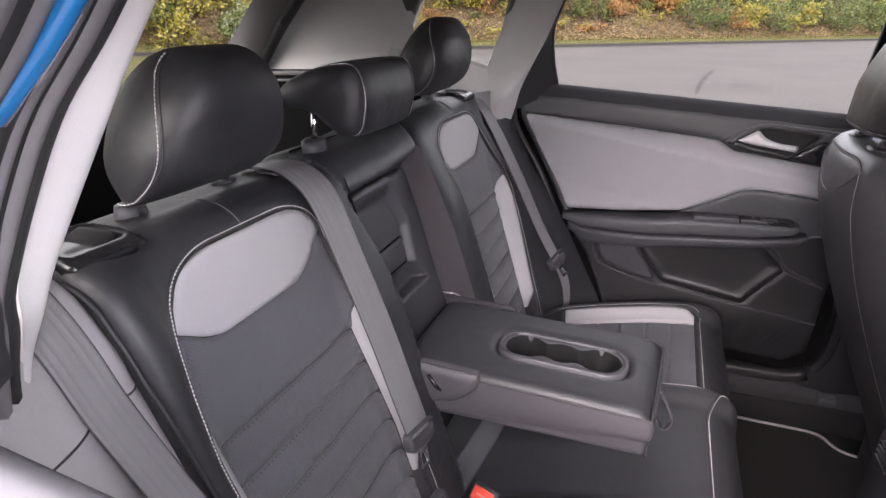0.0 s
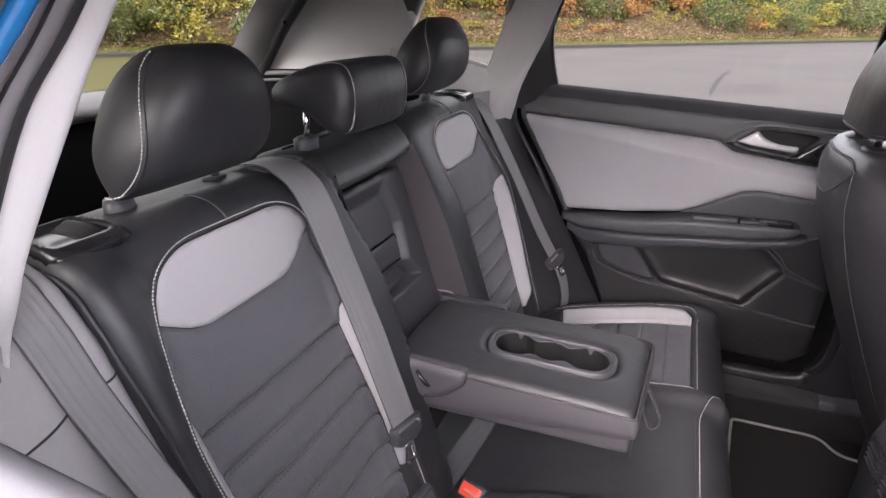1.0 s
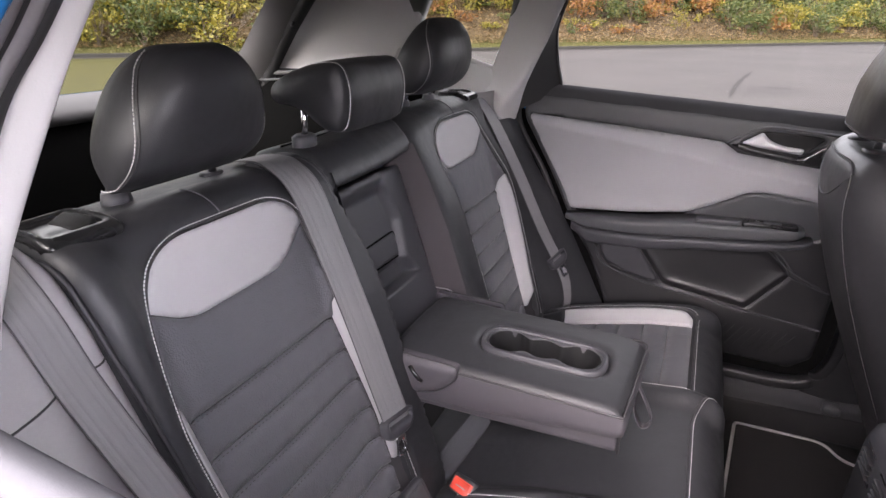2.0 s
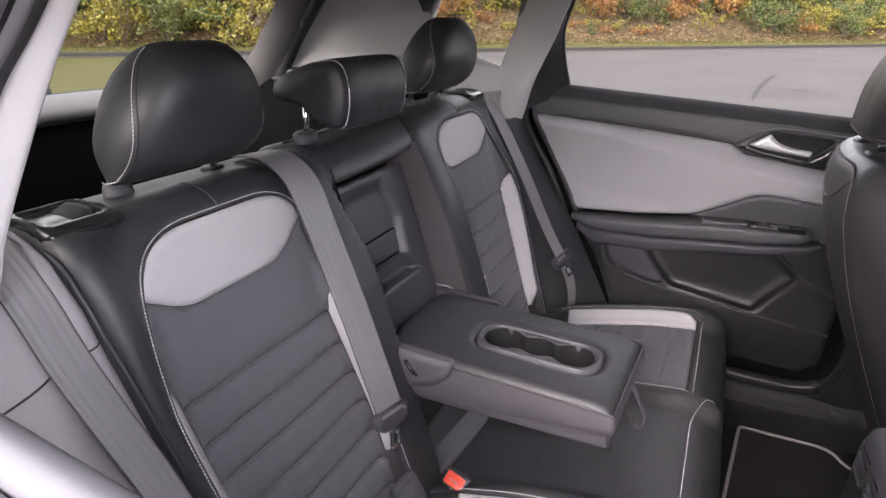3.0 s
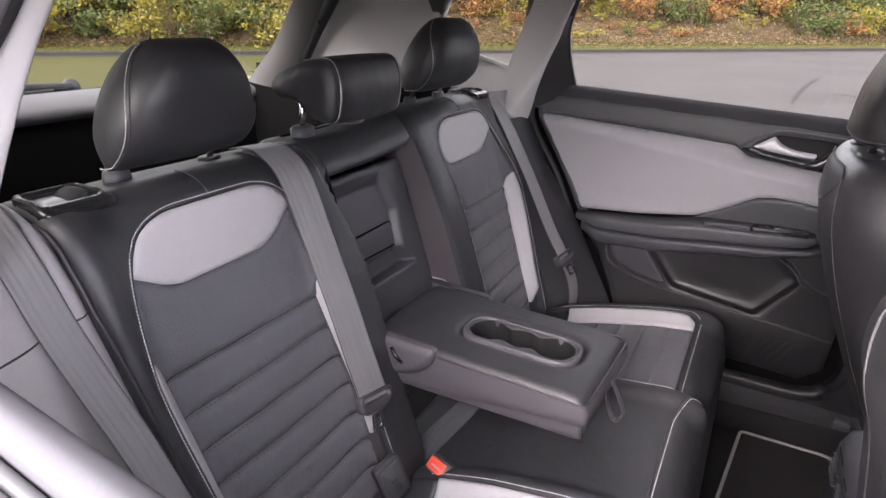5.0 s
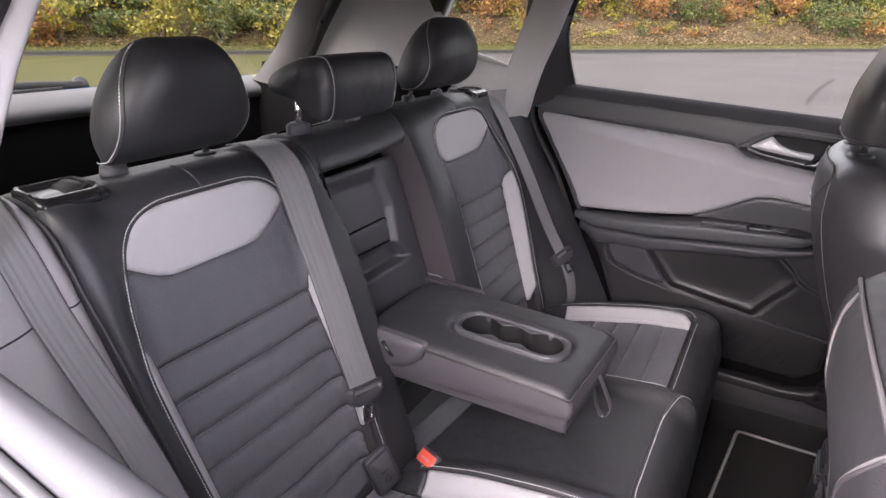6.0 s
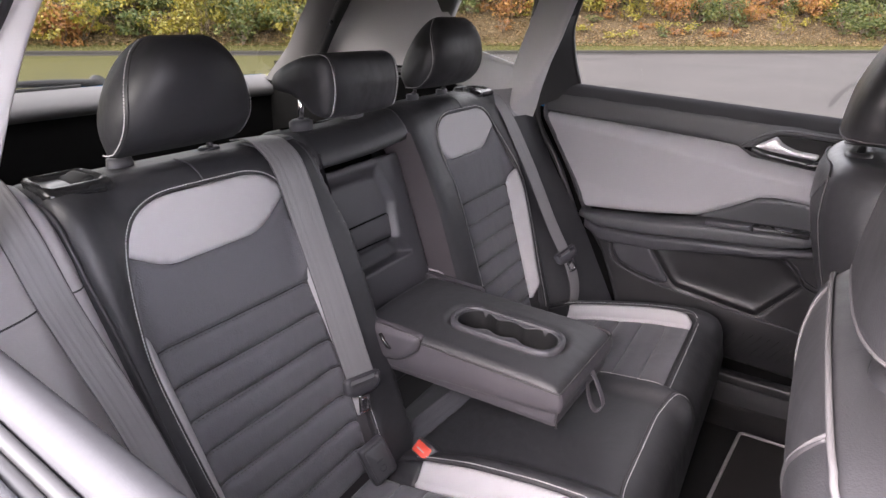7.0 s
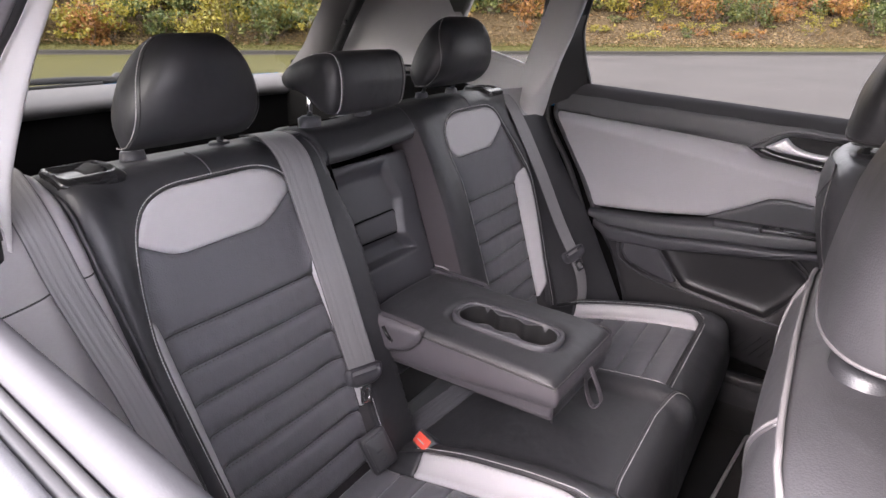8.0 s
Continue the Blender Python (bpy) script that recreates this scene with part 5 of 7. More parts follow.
    rl = curve([(s * 0.735, 0.276, 1.265), (s * 0.722, 0.280, 1.30), (s * 0.697, 0.287, 1.35), (s * 0.662, 0.287, 1.42), (s * 0.638, 0.272, 1.465), (s * 0.60, 0.24, 1.53)], 0.012)
    part("frame_rear", sweep(rl, box_ring(0.012, 0.016, 0.3), up=(0, 1, 0)), RUBBER, door, "black window frame")
    rl2 = np.array([(p[0] + s * 0.024, p[1] + 0.016, p[2]) for p in rl])
    part("frame_paint", sweep(rl2, box_ring(0.012, 0.020, 0.3), up=(0, 1, 0)), BLUE, door, "blue painted frame edge")
    fl = curve([frame_pt(-0.458, z) for z in (1.24, 1.35, 1.45, 1.53)], 0.02)
    part("frame_front", sweep(fl, box_ring(0.022, 0.045, 0.3), up=(0, 1, 0)), RUBBER, door, "black window frame")
    fl2 = np.array([(p[0] + s * 0.010, p[1] + 0.034, p[2]) for p in fl])
    part("frame_seal", sweep(np.array([(p[0], p[1] + 0.049, p[2]) for p in fl]), box_ring(0.010, 0.008, 0.3), up=(0, 1, 0)), RUBBER, door)
    part("frame_paint", sweep(fl2, box_ring(0.012, 0.022, 0.3), up=(0, 1, 0)), BLUE, door, "blue painted frame edge")
    tp = curve([frame_pt(y, 1.53 + 0.01 * (y > -0.2)) for y in (0.34, 0.1, -0.2, -0.5)], 0.03)
    part("frame_top", sweep(tp, box_ring(0.03, 0.03, 0.3)), RUBBER, door, "black window frame")
    if not glass_up:
        # layered seals, some toned pale for the sky's sheen, and a painted return seen beside the pillar through the
        # lowered window
        zs = (1.16, 1.22, 1.27, 1.31, 1.40, 1.455, 1.56)
        base = [(0.624, 0.408), (0.620, 0.396), (0.627, 0.364), (0.631, 0.343), (0.613, 0.299), (0.588, 0.269), (0.544, 0.215)]
        for ox, oy, r, m in ((0.009, -0.003, 0.006, RUBBER), (0.0185, -0.006, 0.0065, SEAL_SHEEN), (0.0285, -0.010, 0.0045, RUBBER), (0.0355, -0.014, 0.0055, SEAL_SHEEN), (0.045, -0.018, 0.006, RUBBER),
                             (0.068, -0.028, 0.009, SEAL_SHEEN), (0.086, -0.038, 0.011, RUBBER), (0.104, -0.050, 0.014, SEAL_SHEEN), (0.130, -0.070, 0.016, SEAL_SHEEN)):
            c = curve([(s * (x + ox), y + oy, z) for (x, y), z in zip(base, zs)], 0.012)
            part("frame_seal", tube(c, r, 8, up=(1, 0, 0)), m, door, "layered window seal")
        c = curve([(s * (x + 0.050), y - 0.032, z) for (x, y), z in zip(base[4:], (1.412, 1.458, 1.56))], 0.012)
        part("frame_paint", tube(c, 0.0062, 8, up=(1, 0, 0)), BLUE, door, "blue painted frame edge")
    top = 1.53 if glass_up else 1.235
    zs = np.linspace(1.22, top, 8)
    vv, ff = [], []
    for z in zs:
        for y in np.linspace(0.31, -0.49, 9):
            vv.append((s * (0.738 - 0.36 * max(0, z - 1.27) - 0.3 * max(0, 1.27 - z) * 0), y, z))
    for i in range(7):
        for j in range(8):
            ff.append((i * 9 + j, i * 9 + j + 1, (i + 1) * 9 + j + 1, (i + 1) * 9 + j))
    g = part("window_pane", (np.array(vv), ff), GLASS, door, "raised side window darkened to dim the outside" if glass_up else "lowered side window")
    g.visible_shadow = glass_up
    return door


rear_door(1, "closed rear door with pale grey cloth insert and dark armrest", True)
rear_door(-1, "closed rear door with its window lowered and dark trim", False)


def panel(name, grid, material, parent, label="", flip=False):
    """A smooth sheet through a grid of places (rows of equal length)."""
    g = np.array(grid, float)
    r, c = g.shape[:2]
    f = [(i * c + j, i * c + j + 1, (i + 1) * c + j + 1, (i + 1) * c + j) for i in range(r - 1) for j in range(c - 1)]
    if flip:
        f = [q[::-1] for q in f]
    ob = part(name, (g.reshape(-1, 3), f), material, parent, label)
    return ob


def ruled(a, b, n=16, bow=None):
    """Rows between two polylines, each sampled alike."""
    a, b = resample(arr(a), 0.02), resample(arr(b), 0.02)
    m = max(len(a), len(b))
    a = np.stack([np.interp(np.linspace(0, 1, m), np.linspace(0, 1, len(a)), a[:, i]) for i in range(3)], 1)
    b = np.stack([np.interp(np.linspace(0, 1, m), np.linspace(0, 1, len(b)), b[:, i]) for i in range(3)], 1)
    out = []
    for t in np.linspace(0, 1, n):
        row = a * (1 - t) + b * t
        if bow is not None:
            row = row + np.array(bow) * 4 * t * (1 - t)
        out.append(row)
    return out


body = thing("car_body", (0, 0.5, 0.42), "blue car body shell with pale pillar trim and headliner", "car body")

for s in (1, -1):
    # C pillar trim: pale strip between door frame and quarter window, tapering to a foot
    zz = (1.16, 1.22, 1.27, 1.31, 1.40, 1.455, 1.56)
    fr = [(0.665, 0.392), (0.672, 0.375), (0.668, 0.362), (0.655, 0.345), (0.622, 0.303), (0.600, 0.270), (0.555, 0.215)]
    mi = [(0.622, 0.406), (0.612, 0.398), (0.612, 0.365), (0.608, 0.342), (0.590, 0.290), (0.570, 0.268), (0.530, 0.215)]
    re = [(0.615, 0.470), (0.632, 0.485), (0.660, 0.485), (0.690, 0.468), (0.682, 0.432), (0.662, 0.400), (0.625, 0.345)]
    if s < 0:
        # a narrower strip beside the lowered window
        fr = [tuple(np.array(p) * (1 - k) + np.array(q) * k) for p, q, k in zip(fr, mi, (0.95, 0.90, 0.76, 0.54, 0.28, 0.40, 0.45))]
    cols = [curve([(s * x, y, z) for (x, y), z in zip(col, zz)], 0.012) for col in (fr, mi, re)]
    m_ = min(len(c) for c in cols)
    cols = [np.stack([np.interp(np.linspace(0, 1, m_), np.linspace(0, 1, len(c)), c[:, i]) for i in range(3)], 1) for c in cols]
    sheet = []
    for t in np.linspace(0, 1, 14):
        # a rounded nose through the middle column
        w0, w1, w2 = (1 - t) ** 2, 2 * t * (1 - t), t * t
        ctrl = 2.25 * cols[1] - cols[0] - 0.25 * cols[2]
        sheet.append(w0 * cols[0] + w1 * ctrl + w2 * cols[2])
    panel("c_pillar_trim", sheet, TRIM_LIGHT, body, "pale grey pillar trim", flip=s > 0)
    # black sail panel between pillar and window
    a = [(s * (x + 0.001), y + 0.004, z) for (x, y), z in zip(fr[1:6], zz[1:6])]
    b = [(s * 0.728, 0.276, 1.270), (s * 0.715, 0.280, 1.30), (s * 0.690, 0.287, 1.35), (s * 0.655, 0.285, 1.42), (s * 0.632, 0.268, 1.462)]
    panel("sail_panel", ruled(a, b, 6, (-s * 0.004, 0, 0)), RUBBER, body, "black triangular sail panel", flip=s > 0)
    # sill below the quarter window, running to the rear pillar
    a = [(s * 0.690, 0.455, 1.322), (s * 0.705, 0.50, 1.330), (s * 0.712, 0.57, 1.345), (s * 0.705, 0.66, 1.365), (s * 0.680, 0.74, 1.38)]
    b = [(s * 0.622, 0.43, 1.20), (s * 0.622, 0.50, 1.235), (s * 0.630, 0.58, 1.262), (s * 0.632, 0.66, 1.285), (s * 0.63, 0.74, 1.300)]
    lip = curve([(s * 0.640, 0.66, 1.300), (s * 0.632, 0.85, 1.300), (s * 0.618, 1.05, 1.296), (s * 0.605, 1.20, 1.288)], 0.02)
    part("load_lip", sweep(lip, box_ring(0.016, 0.012, 0.35)), LEDGE, body, "grey narrow load-bay lip")
    lip2 = np.array([(p[0] - s * 0.006, p[1], p[2] - 0.020) for p in lip])
    part("load_lip", sweep(lip2, box_ring(0.014, 0.008, 0.35)), PLASTIC_SOFT, body, "dark narrow load-bay lip")
    panel("quarter_sill", ruled(a, b, 10, (-s * 0.010, 0, 0.01)), TRIM_LIGHT, body, "pale grey trim below the quarter window", flip=s < 0)
    # D pillar trim
    a = [(s * 0.690, 0.655, 1.318), (s * 0.700, 0.650, 1.355), (s * 0.665, 0.675, 1.44), (s * 0.60, 0.70, 1.56)]
    b = [(s * 0.628, 1.230, 1.300), (s * 0.622, 1.200, 1.33), (s * 0.590, 1.090, 1.42), (s * 0.50, 0.90, 1.56)]
    panel("d_pillar_trim", ruled(a, b, 14, (-s * 0.02, 0, 0.0)), TRIM_LIGHT, body, "pale grey rear pillar trim", flip=s < 0)
    # quarter glass
    q = [[(s * 0.735, 0.40, 1.30), (s * 0.735, 0.75, 1.30)], [(s * 0.66, 0.36, 1.57), (s * 0.66, 0.75, 1.57)]]
    panel("quarter_glass", q, GLASS_TINT, body, "fixed quarter window")
    # frame round the quarter window, with a rounded lower corner
    qo = [(0.37, 1.24), (0.80, 1.28), (0.80, 1.57), (0.37, 1.57)]
    qh = rounded([(0.448, 1.323), (0.705, 1.397), (0.640, 1.515), (0.405, 1.515)], [0.032, 0.02, 0.02, 0.02], 8)
    part("quarter_frame", drape(qo, lambda y, z, h: np.stack([s * (0.705 - 0.12 * (z - 1.33) - h), y, z], 1), 0.012, 0.006, 0.002, 0.020, holes=[qh]), TRIM_LIGHT, body, "pale grey frame of the quarter window")
    # black seal round the door opening at the pillar foot
    sl = curve([(s * 0.700, 0.30, 1.56), (s * 0.706, 0.335, 1.45), (s * 0.706, 0.365, 1.33), (s * 0.704, 0.383, 1.24), (s * 0.700, 0.370, 1.17), (s * 0.698, 0.300, 1.06), (s * 0.696, 0.236, 0.93), (s * 0.692, 0.165, 0.80), (s * 0.688, 0.115, 0.69), (s * 0.684, 0.06, 0.60)], 0.012)
    part("door_seal", tube(sl, 0.008, 8, up=(1, 0, 0)), RUBBER, body, "black rubber door seal")
    # wheel-arch trim between backrest edge and door
    a = [(s * 0.548, 0.462, 1.275), (s * 0.560, 0.420, 1.20), (s * 0.566, 0.385, 1.12), (s * 0.575, 0.30, 0.92), (s * 0.58, 0.20, 0.66), (s * 0.58, 0.18, 0.50)]
    b = [(s * 0.668, 0.430, 1.275), (s * 0.684, 0.385, 1.19), (s * 0.688, 0.33, 1.08), (s * 0.684, 0.21, 0.90), (s * 0.676, 0.08, 0.66), (s * 0.67, 0.02, 0.50)]
    if s > 0:
        # the far trim tucks in behind the edge of the backrest
        a = [(x - 0.045 * smooth01((1.24 - z) / 0.10), y + 0.035 * smooth01((1.24 - z) / 0.10), z) for x, y, z in a]
    rows = ruled(a, b, 12, (0, -0.012, 0.0))
    if s < 0:
        # the near trim follows the edge of the backrest: a soft roll beside the gap, a hollow under the belt, then the flank
        edge = [(-0.547, 0.545, 1.256), (-0.547, 0.495, 1.264), (-0.547, 0.465, 1.258), (-0.546, 0.438, 1.245), (-0.546, 0.420, 1.229), (-0.546, 0.405, 1.208),
                (-0.545, 0.393, 1.186), (-0.544, 0.386, 1.165), (-0.541, 0.372, 1.12), (-0.527, 0.310, 0.92), (-0.513, 0.225, 0.66), (-0.512, 0.18, 0.50)]
        flank = [(-0.645, 0.545, 1.27), (-0.648, 0.505, 1.275), (-0.652, 0.470, 1.272), (-0.658, 0.445, 1.262), (-0.664, 0.425, 1.245), (-0.672, 0.408, 1.222),
                 (-0.678, 0.392, 1.195), (-0.682, 0.378, 1.17), (-0.687, 0.345, 1.12), (-0.684, 0.223, 0.92), (-0.676, 0.08, 0.66), (-0.67, 0.02, 0.50)]
        cuts = []
        for e, f in zip(np.array(edge), np.array(flank)):
            up = np.array([0, -smooth01((1.275 - e[2]) / 0.06) * 0.9, 1 - 0.7 * smooth01((1.275 - e[2]) / 0.09)])
            cut = curve([e + (0.004, 0, 0) - 0.014 * up, e + (-0.003, 0, 0) - 0.003 * up, e + (-0.012, 0, 0), e + (-0.022, 0, 0) - 0.003 * up, e + (-0.034, 0, 0) - 0.008 * up,
                         e * 0.5 + f * 0.5 + 0.002 * up, f], 0.004)
            cuts.append(np.stack([np.interp(np.linspace(0, 1, 30), np.linspace(0, 1, len(cut)), cut[:, k]) for k in range(3)], 1))
        cuts = np.array(cuts)
        rows = [curve(cuts[:, k], 0.010) for k in range(30)]
        m_ = min(len(r) for r in rows)
        rows = [np.stack([np.interp(np.linspace(0, 1, m_), np.linspace(0, 1, len(r)), r[:, k]) for k in range(3)], 1) for r in rows]
    panel("arch_trim", rows, ARCH_TRIM, body, "grey grained wheel-arch trim", flip=s > 0)
    if s > 0:
        # added black cover over the far trim, in place of the shade on it
        cover_rows = [r[r[:, 2] < 1.21] + np.array([0, -0.007, 0]) for r in rows]
        short = min(len(r) for r in cover_rows)
        panel("side_bolster", [r[-short:] for r in cover_rows], LEATHER, seat_far, "black cover standing for shade on the far trim", flip=True)
    joint = np.array([[np.interp(-1.158 + 0.012 * i / len(rows), -r[:, 2], r[:, k]) for k in range(3)] for i, r in enumerate(rows)])
    part("trim_joint", tube(joint + np.array([0, -0.0002, 0]), 0.0011, 6), RUBBER, body)
    # outer rear quarter
    a = [(s * 0.80, 0.37, 1.28), (s * 0.80, 0.8, 1.30), (s * 0.72, 1.45, 1.25)]
    b = [(s * 0.86, 0.30, 0.55), (s * 0.86, 0.8, 0.55), (s * 0.78, 1.50, 0.55)]
    panel("quarter_skin", ruled(a, b, 8, (s * 0.03, 0, 0)), BLUE, body, "blue painted rear quarter", flip=s > 0)
    a = [(s * 0.80, 0.37, 1.28), (s * 0.80, 0.8, 1.30), (s * 0.72, 1.45, 1.25)]
    b = [(s * 0.735, 0.37, 1.285), (s * 0.735, 0.8, 1.31), (s * 0.62, 1.42, 1.27)]
    panel("quarter_ledge", ruled(a, b, 3), RUBBER, body)
    # side structure ahead: B pillar and front door
    bp = [[(s * 0.70, -0.50, 0.45), (s * 0.705, -0.50, 1.25), (s * 0.60, -0.46, 1.56)], [(s * 0.70, -0.62, 0.45), (s * 0.70, -0.62, 1.25), (s * 0.60, -0.56, 1.56)]]
    panel("b_pillar_trim", bp, TRIM_LIGHT, body, "pale grey pillar trim", flip=s > 0)
    fd = [[(s * 0.72, -0.60, 0.45), (s * 0.72, -0.60, 1.23)], [(s * 0.72, -1.65, 0.45), (s * 0.72, -1.65, 1.16)]]
    panel("front_door_lining", fd, PLASTIC_SOFT, body, "dark front door lining")
    fo = [[(s * 0.84, -0.50, 0.45), (s * 0.79, -0.50, 1.25)], [(s * 0.84, -2.2, 0.45), (s * 0.79, -2.2, 1.12)]]
    panel("front_skin", fo, BLUE, body, "blue painted front flank")
    # sill step below the door
    ring = rounded([(-0.006, 0.43), (0.075, 0.43), (0.075, 0.54), (0.03, 0.560), (0.004, 0.560), (-0.010, 0.535)], 0.010, 4)
    part("sill_step", loft([np.array([(s * (0.655 + a), y, b) for a, b in ring]) for y in np.linspace(0.08, -1.5, 24)]), SILL_SOFT, body, "black plastic door sill")
    # carpet turned up against the sill
    ring = rounded([(-0.016, 0.425), (0.0, 0.425), (0.002, 0.492), (-0.008, 0.502), (-0.0135, 0.494), (-0.014, 0.455)], [0.004, 0, 0.003, 0.005, 0.006, 0.015], 4)
    part("turned_up_carpet", loft([np.array([(s * (0.655 + a), y, b + 0.06 * (-0.25 - y) * (y < -0.25)) for a, b in ring]) for y in np.linspace(0.08, -0.62, 24)]), CARPET, body, "black carpet turned up against the sill")

# B pillar foot trim on the far side with its step
for s in (1, -1):
    lc = curve([(s * 0.676, 0.06, 0.566), (s * 0.676, -0.30, 0.568), (s * 0.676, -0.40, 0.572), (s * 0.677, -0.452, 0.592), (s * 0.679, -0.484, 0.645), (s * 0.681, -0.492, 0.74), (s * 0.684, -0.478, 0.86), (s * 0.690, -0.462, 1.02), (s * 0.694, -0.455, 1.20)], 0.012)
    part("b_pillar_foot", sweep(lc, rounded([(-0.022, -0.014), (0.022, -0.014), (0.018, 0.010), (0.004, 0.016), (-0.018, 0.010)], 0.007, 4), up=(0, -0.7, 0.7)), DOOR_BLACK, body, "black sill and B pillar edge trim")
    a = [(s * 0.672, -0.47, 1.20), (s * 0.668, -0.49, 0.80), (s * 0.664, -0.49, 0.66), (s * 0.662, -0.44, 0.57), (s * 0.660, -0.40, 0.52)]
    b = [(s * 0.690, -0.66, 1.20), (s * 0.680, -0.64, 0.80), (s * 0.67, -0.62, 0.66), (s * 0.668, -0.60, 0.55), (s * 0.668, -0.60, 0.48)]
    panel("b_pillar_cover", ruled(a, b, 8, (-s * 0.008, 0, 0.0)), DOOR_BLACK, body, "black B pillar lower trim", flip=s > 0)
    part("sill_clip", block(min(s * 0.628, s * 0.660), max(s * 0.628, s * 0.660), -0.525, -0.485, 0.525, 0.552, 0.005), PLASTIC_SOFT, body)

# roof, outside and in
ys = np.linspace(-1.3, 1.15, 50)


def roof_z(x, y, top):
    return top - 0.05 * abs(x / 0.64) ** 2.5 - 0.02 * (y - 0.1) ** 2


def roof_sheet(name, half_w, top, material, label, flip):
    xs = np.linspace(-half_w, half_w, 33)
    return panel(name, [[(x, y, roof_z(x, y, top)) for x in xs] for y in ys], material, body, label, flip=flip)


roof_sheet("headliner", 0.62, 1.575, HEADLINER, "pale grey headliner", True)
roof_sheet("roof_skin", 0.67, 1.63, BLUE, "blue painted roof", False)
for s in (1, -1):
    a = [(s * 0.62, y, 1.53 - 0.02 * (y - 0.1) ** 2) for y in ys]
    b = [(s * 0.70, y, 1.51 - 0.02 * (y - 0.1) ** 2) for y in ys]
    panel("roof_rail", [a, b], RUBBER, body)

# inner sides behind the trims, blackened to stand for the shade there
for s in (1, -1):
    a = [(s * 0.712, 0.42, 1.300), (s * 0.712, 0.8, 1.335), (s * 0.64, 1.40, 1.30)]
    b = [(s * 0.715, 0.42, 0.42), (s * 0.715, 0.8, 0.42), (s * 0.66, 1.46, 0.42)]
    panel("inner_side", ruled(a, b, 6), SHADE_LINING, body)
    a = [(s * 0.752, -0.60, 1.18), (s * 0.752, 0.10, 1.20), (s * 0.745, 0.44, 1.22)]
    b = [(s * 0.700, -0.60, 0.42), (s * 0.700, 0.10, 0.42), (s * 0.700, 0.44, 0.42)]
    panel("inner_side", ruled(a, b, 6), SHADE_LINING, body)
    part("rocker", block(min(s * 0.70, s * 0.83), max(s * 0.70, s * 0.83), -2.2, 1.48, 0.36, 0.47, 0.01), BLUE, body, "blue painted rocker")
part("rear_panel", block(-0.70, 0.70, 1.43, 1.48, 0.36, 0.80, 0.01), RUBBER, body)
part("seat_pan", block(-0.66, 0.66, -0.14, 0.60, 0.42, 0.60, 0.02), CARPET, body)

# floor, tunnel, seat base, load bay
floor_ob = part("floor", block(-0.80, 0.80, -2.2, 1.48, 0.36, 0.42), CARPET, None)
tagged(floor_ob, "black carpeted car floor", "floor", kind="structure")
part("tunnel", loft([np.array([(a, y, b) for a, b in rounded([(-0.16, 0.40), (-0.11, 0.56), (0.11, 0.56), (0.16, 0.40)], [0, 0.04, 0.04, 0], 5)]) for y in (-1.6, -0.2)]), CARPET, body, "black carpeted centre tunnel")
part("heel_board", block(-0.66, 0.66, -0.185, -0.14, 0.40, 0.70), CARPET, body)
# load floor and sides carry their shade as near-black colour
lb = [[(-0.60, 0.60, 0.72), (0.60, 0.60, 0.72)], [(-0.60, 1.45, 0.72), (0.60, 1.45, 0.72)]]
panel("load_floor", lb, SHADE_LINING, body, "load floor blackened as shade")
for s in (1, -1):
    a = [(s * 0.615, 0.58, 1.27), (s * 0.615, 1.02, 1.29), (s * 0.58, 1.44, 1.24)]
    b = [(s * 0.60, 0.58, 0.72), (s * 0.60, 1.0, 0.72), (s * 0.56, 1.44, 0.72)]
    panel("load_side", ruled(a, b, 4), SHADE_LINING, body, "load-bay side trim blackened as shade")

# tailgate: inner trim, glass, wiper
gate = thing("tailgate", (0, 1.42, 0.80), "closed tailgate with pale inner trim and wide rear window", "tailgate")
gb = lambda x: 0.06 * (x / 0.6) ** 2
xs = np.linspace(-0.60, 0.60, 25)
# the lower trim's shade is put into its colour too
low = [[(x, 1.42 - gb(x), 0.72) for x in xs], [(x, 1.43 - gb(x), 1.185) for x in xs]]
panel("lower_trim", low, SHADE_LINING, gate, "lower trim blackened as shade")
mid = [[(x, 1.430 - gb(x), 1.185) for x in xs], [(x, 1.412 - gb(x), 1.198) for x in xs], [(x, 1.415 - gb(x), 1.222) for x in xs], [(x, 1.470 - gb(x), 1.256) for x in xs]]
panel("window_ledge", mid, LEDGE, gate, "pale grey ledge below the rear window")
gl = [[(x * (1.10 - 0.20 * t), 1.475 - gb(x) - 0.46 * t, 1.255 + 0.32 * t) for x in xs] for t in np.linspace(0, 1, 6)]
panel("rear_window", gl, GLASS_TINT, gate, "raked rear window")
for s in (1, -1):
    a = [(s * 0.565, 1.37, 1.245), (s * 0.530, 1.20, 1.36), (s * 0.455, 0.99, 1.53)]
    b = [(s * 0.615, 1.26, 1.22), (s * 0.580, 1.10, 1.36), (s * 0.51, 0.90, 1.53)]
    panel("side_trim", ruled(a, b, 6, (-s * 0.01, -0.01, 0)), GATE_TRIM, gate, "mid grey tailgate side trim", flip=s < 0)
    c = curve([(s * 0.622, 1.24, 1.20), (s * 0.605, 1.14, 1.32), (s * 0.560, 1.03, 1.42), (s * 0.49, 0.88, 1.53)], 0.02)
    part("gate_seal", tube(c, 0.018, 8, up=(0, 1, 0)), RUBBER, gate, "black tailgate seal")
    part("bump_stop", tube(np.array([(s * 0.525, 1.0, 1.43), (s * 0.515, 0.985, 1.437)]), 0.005, 8), RUBBER, gate)
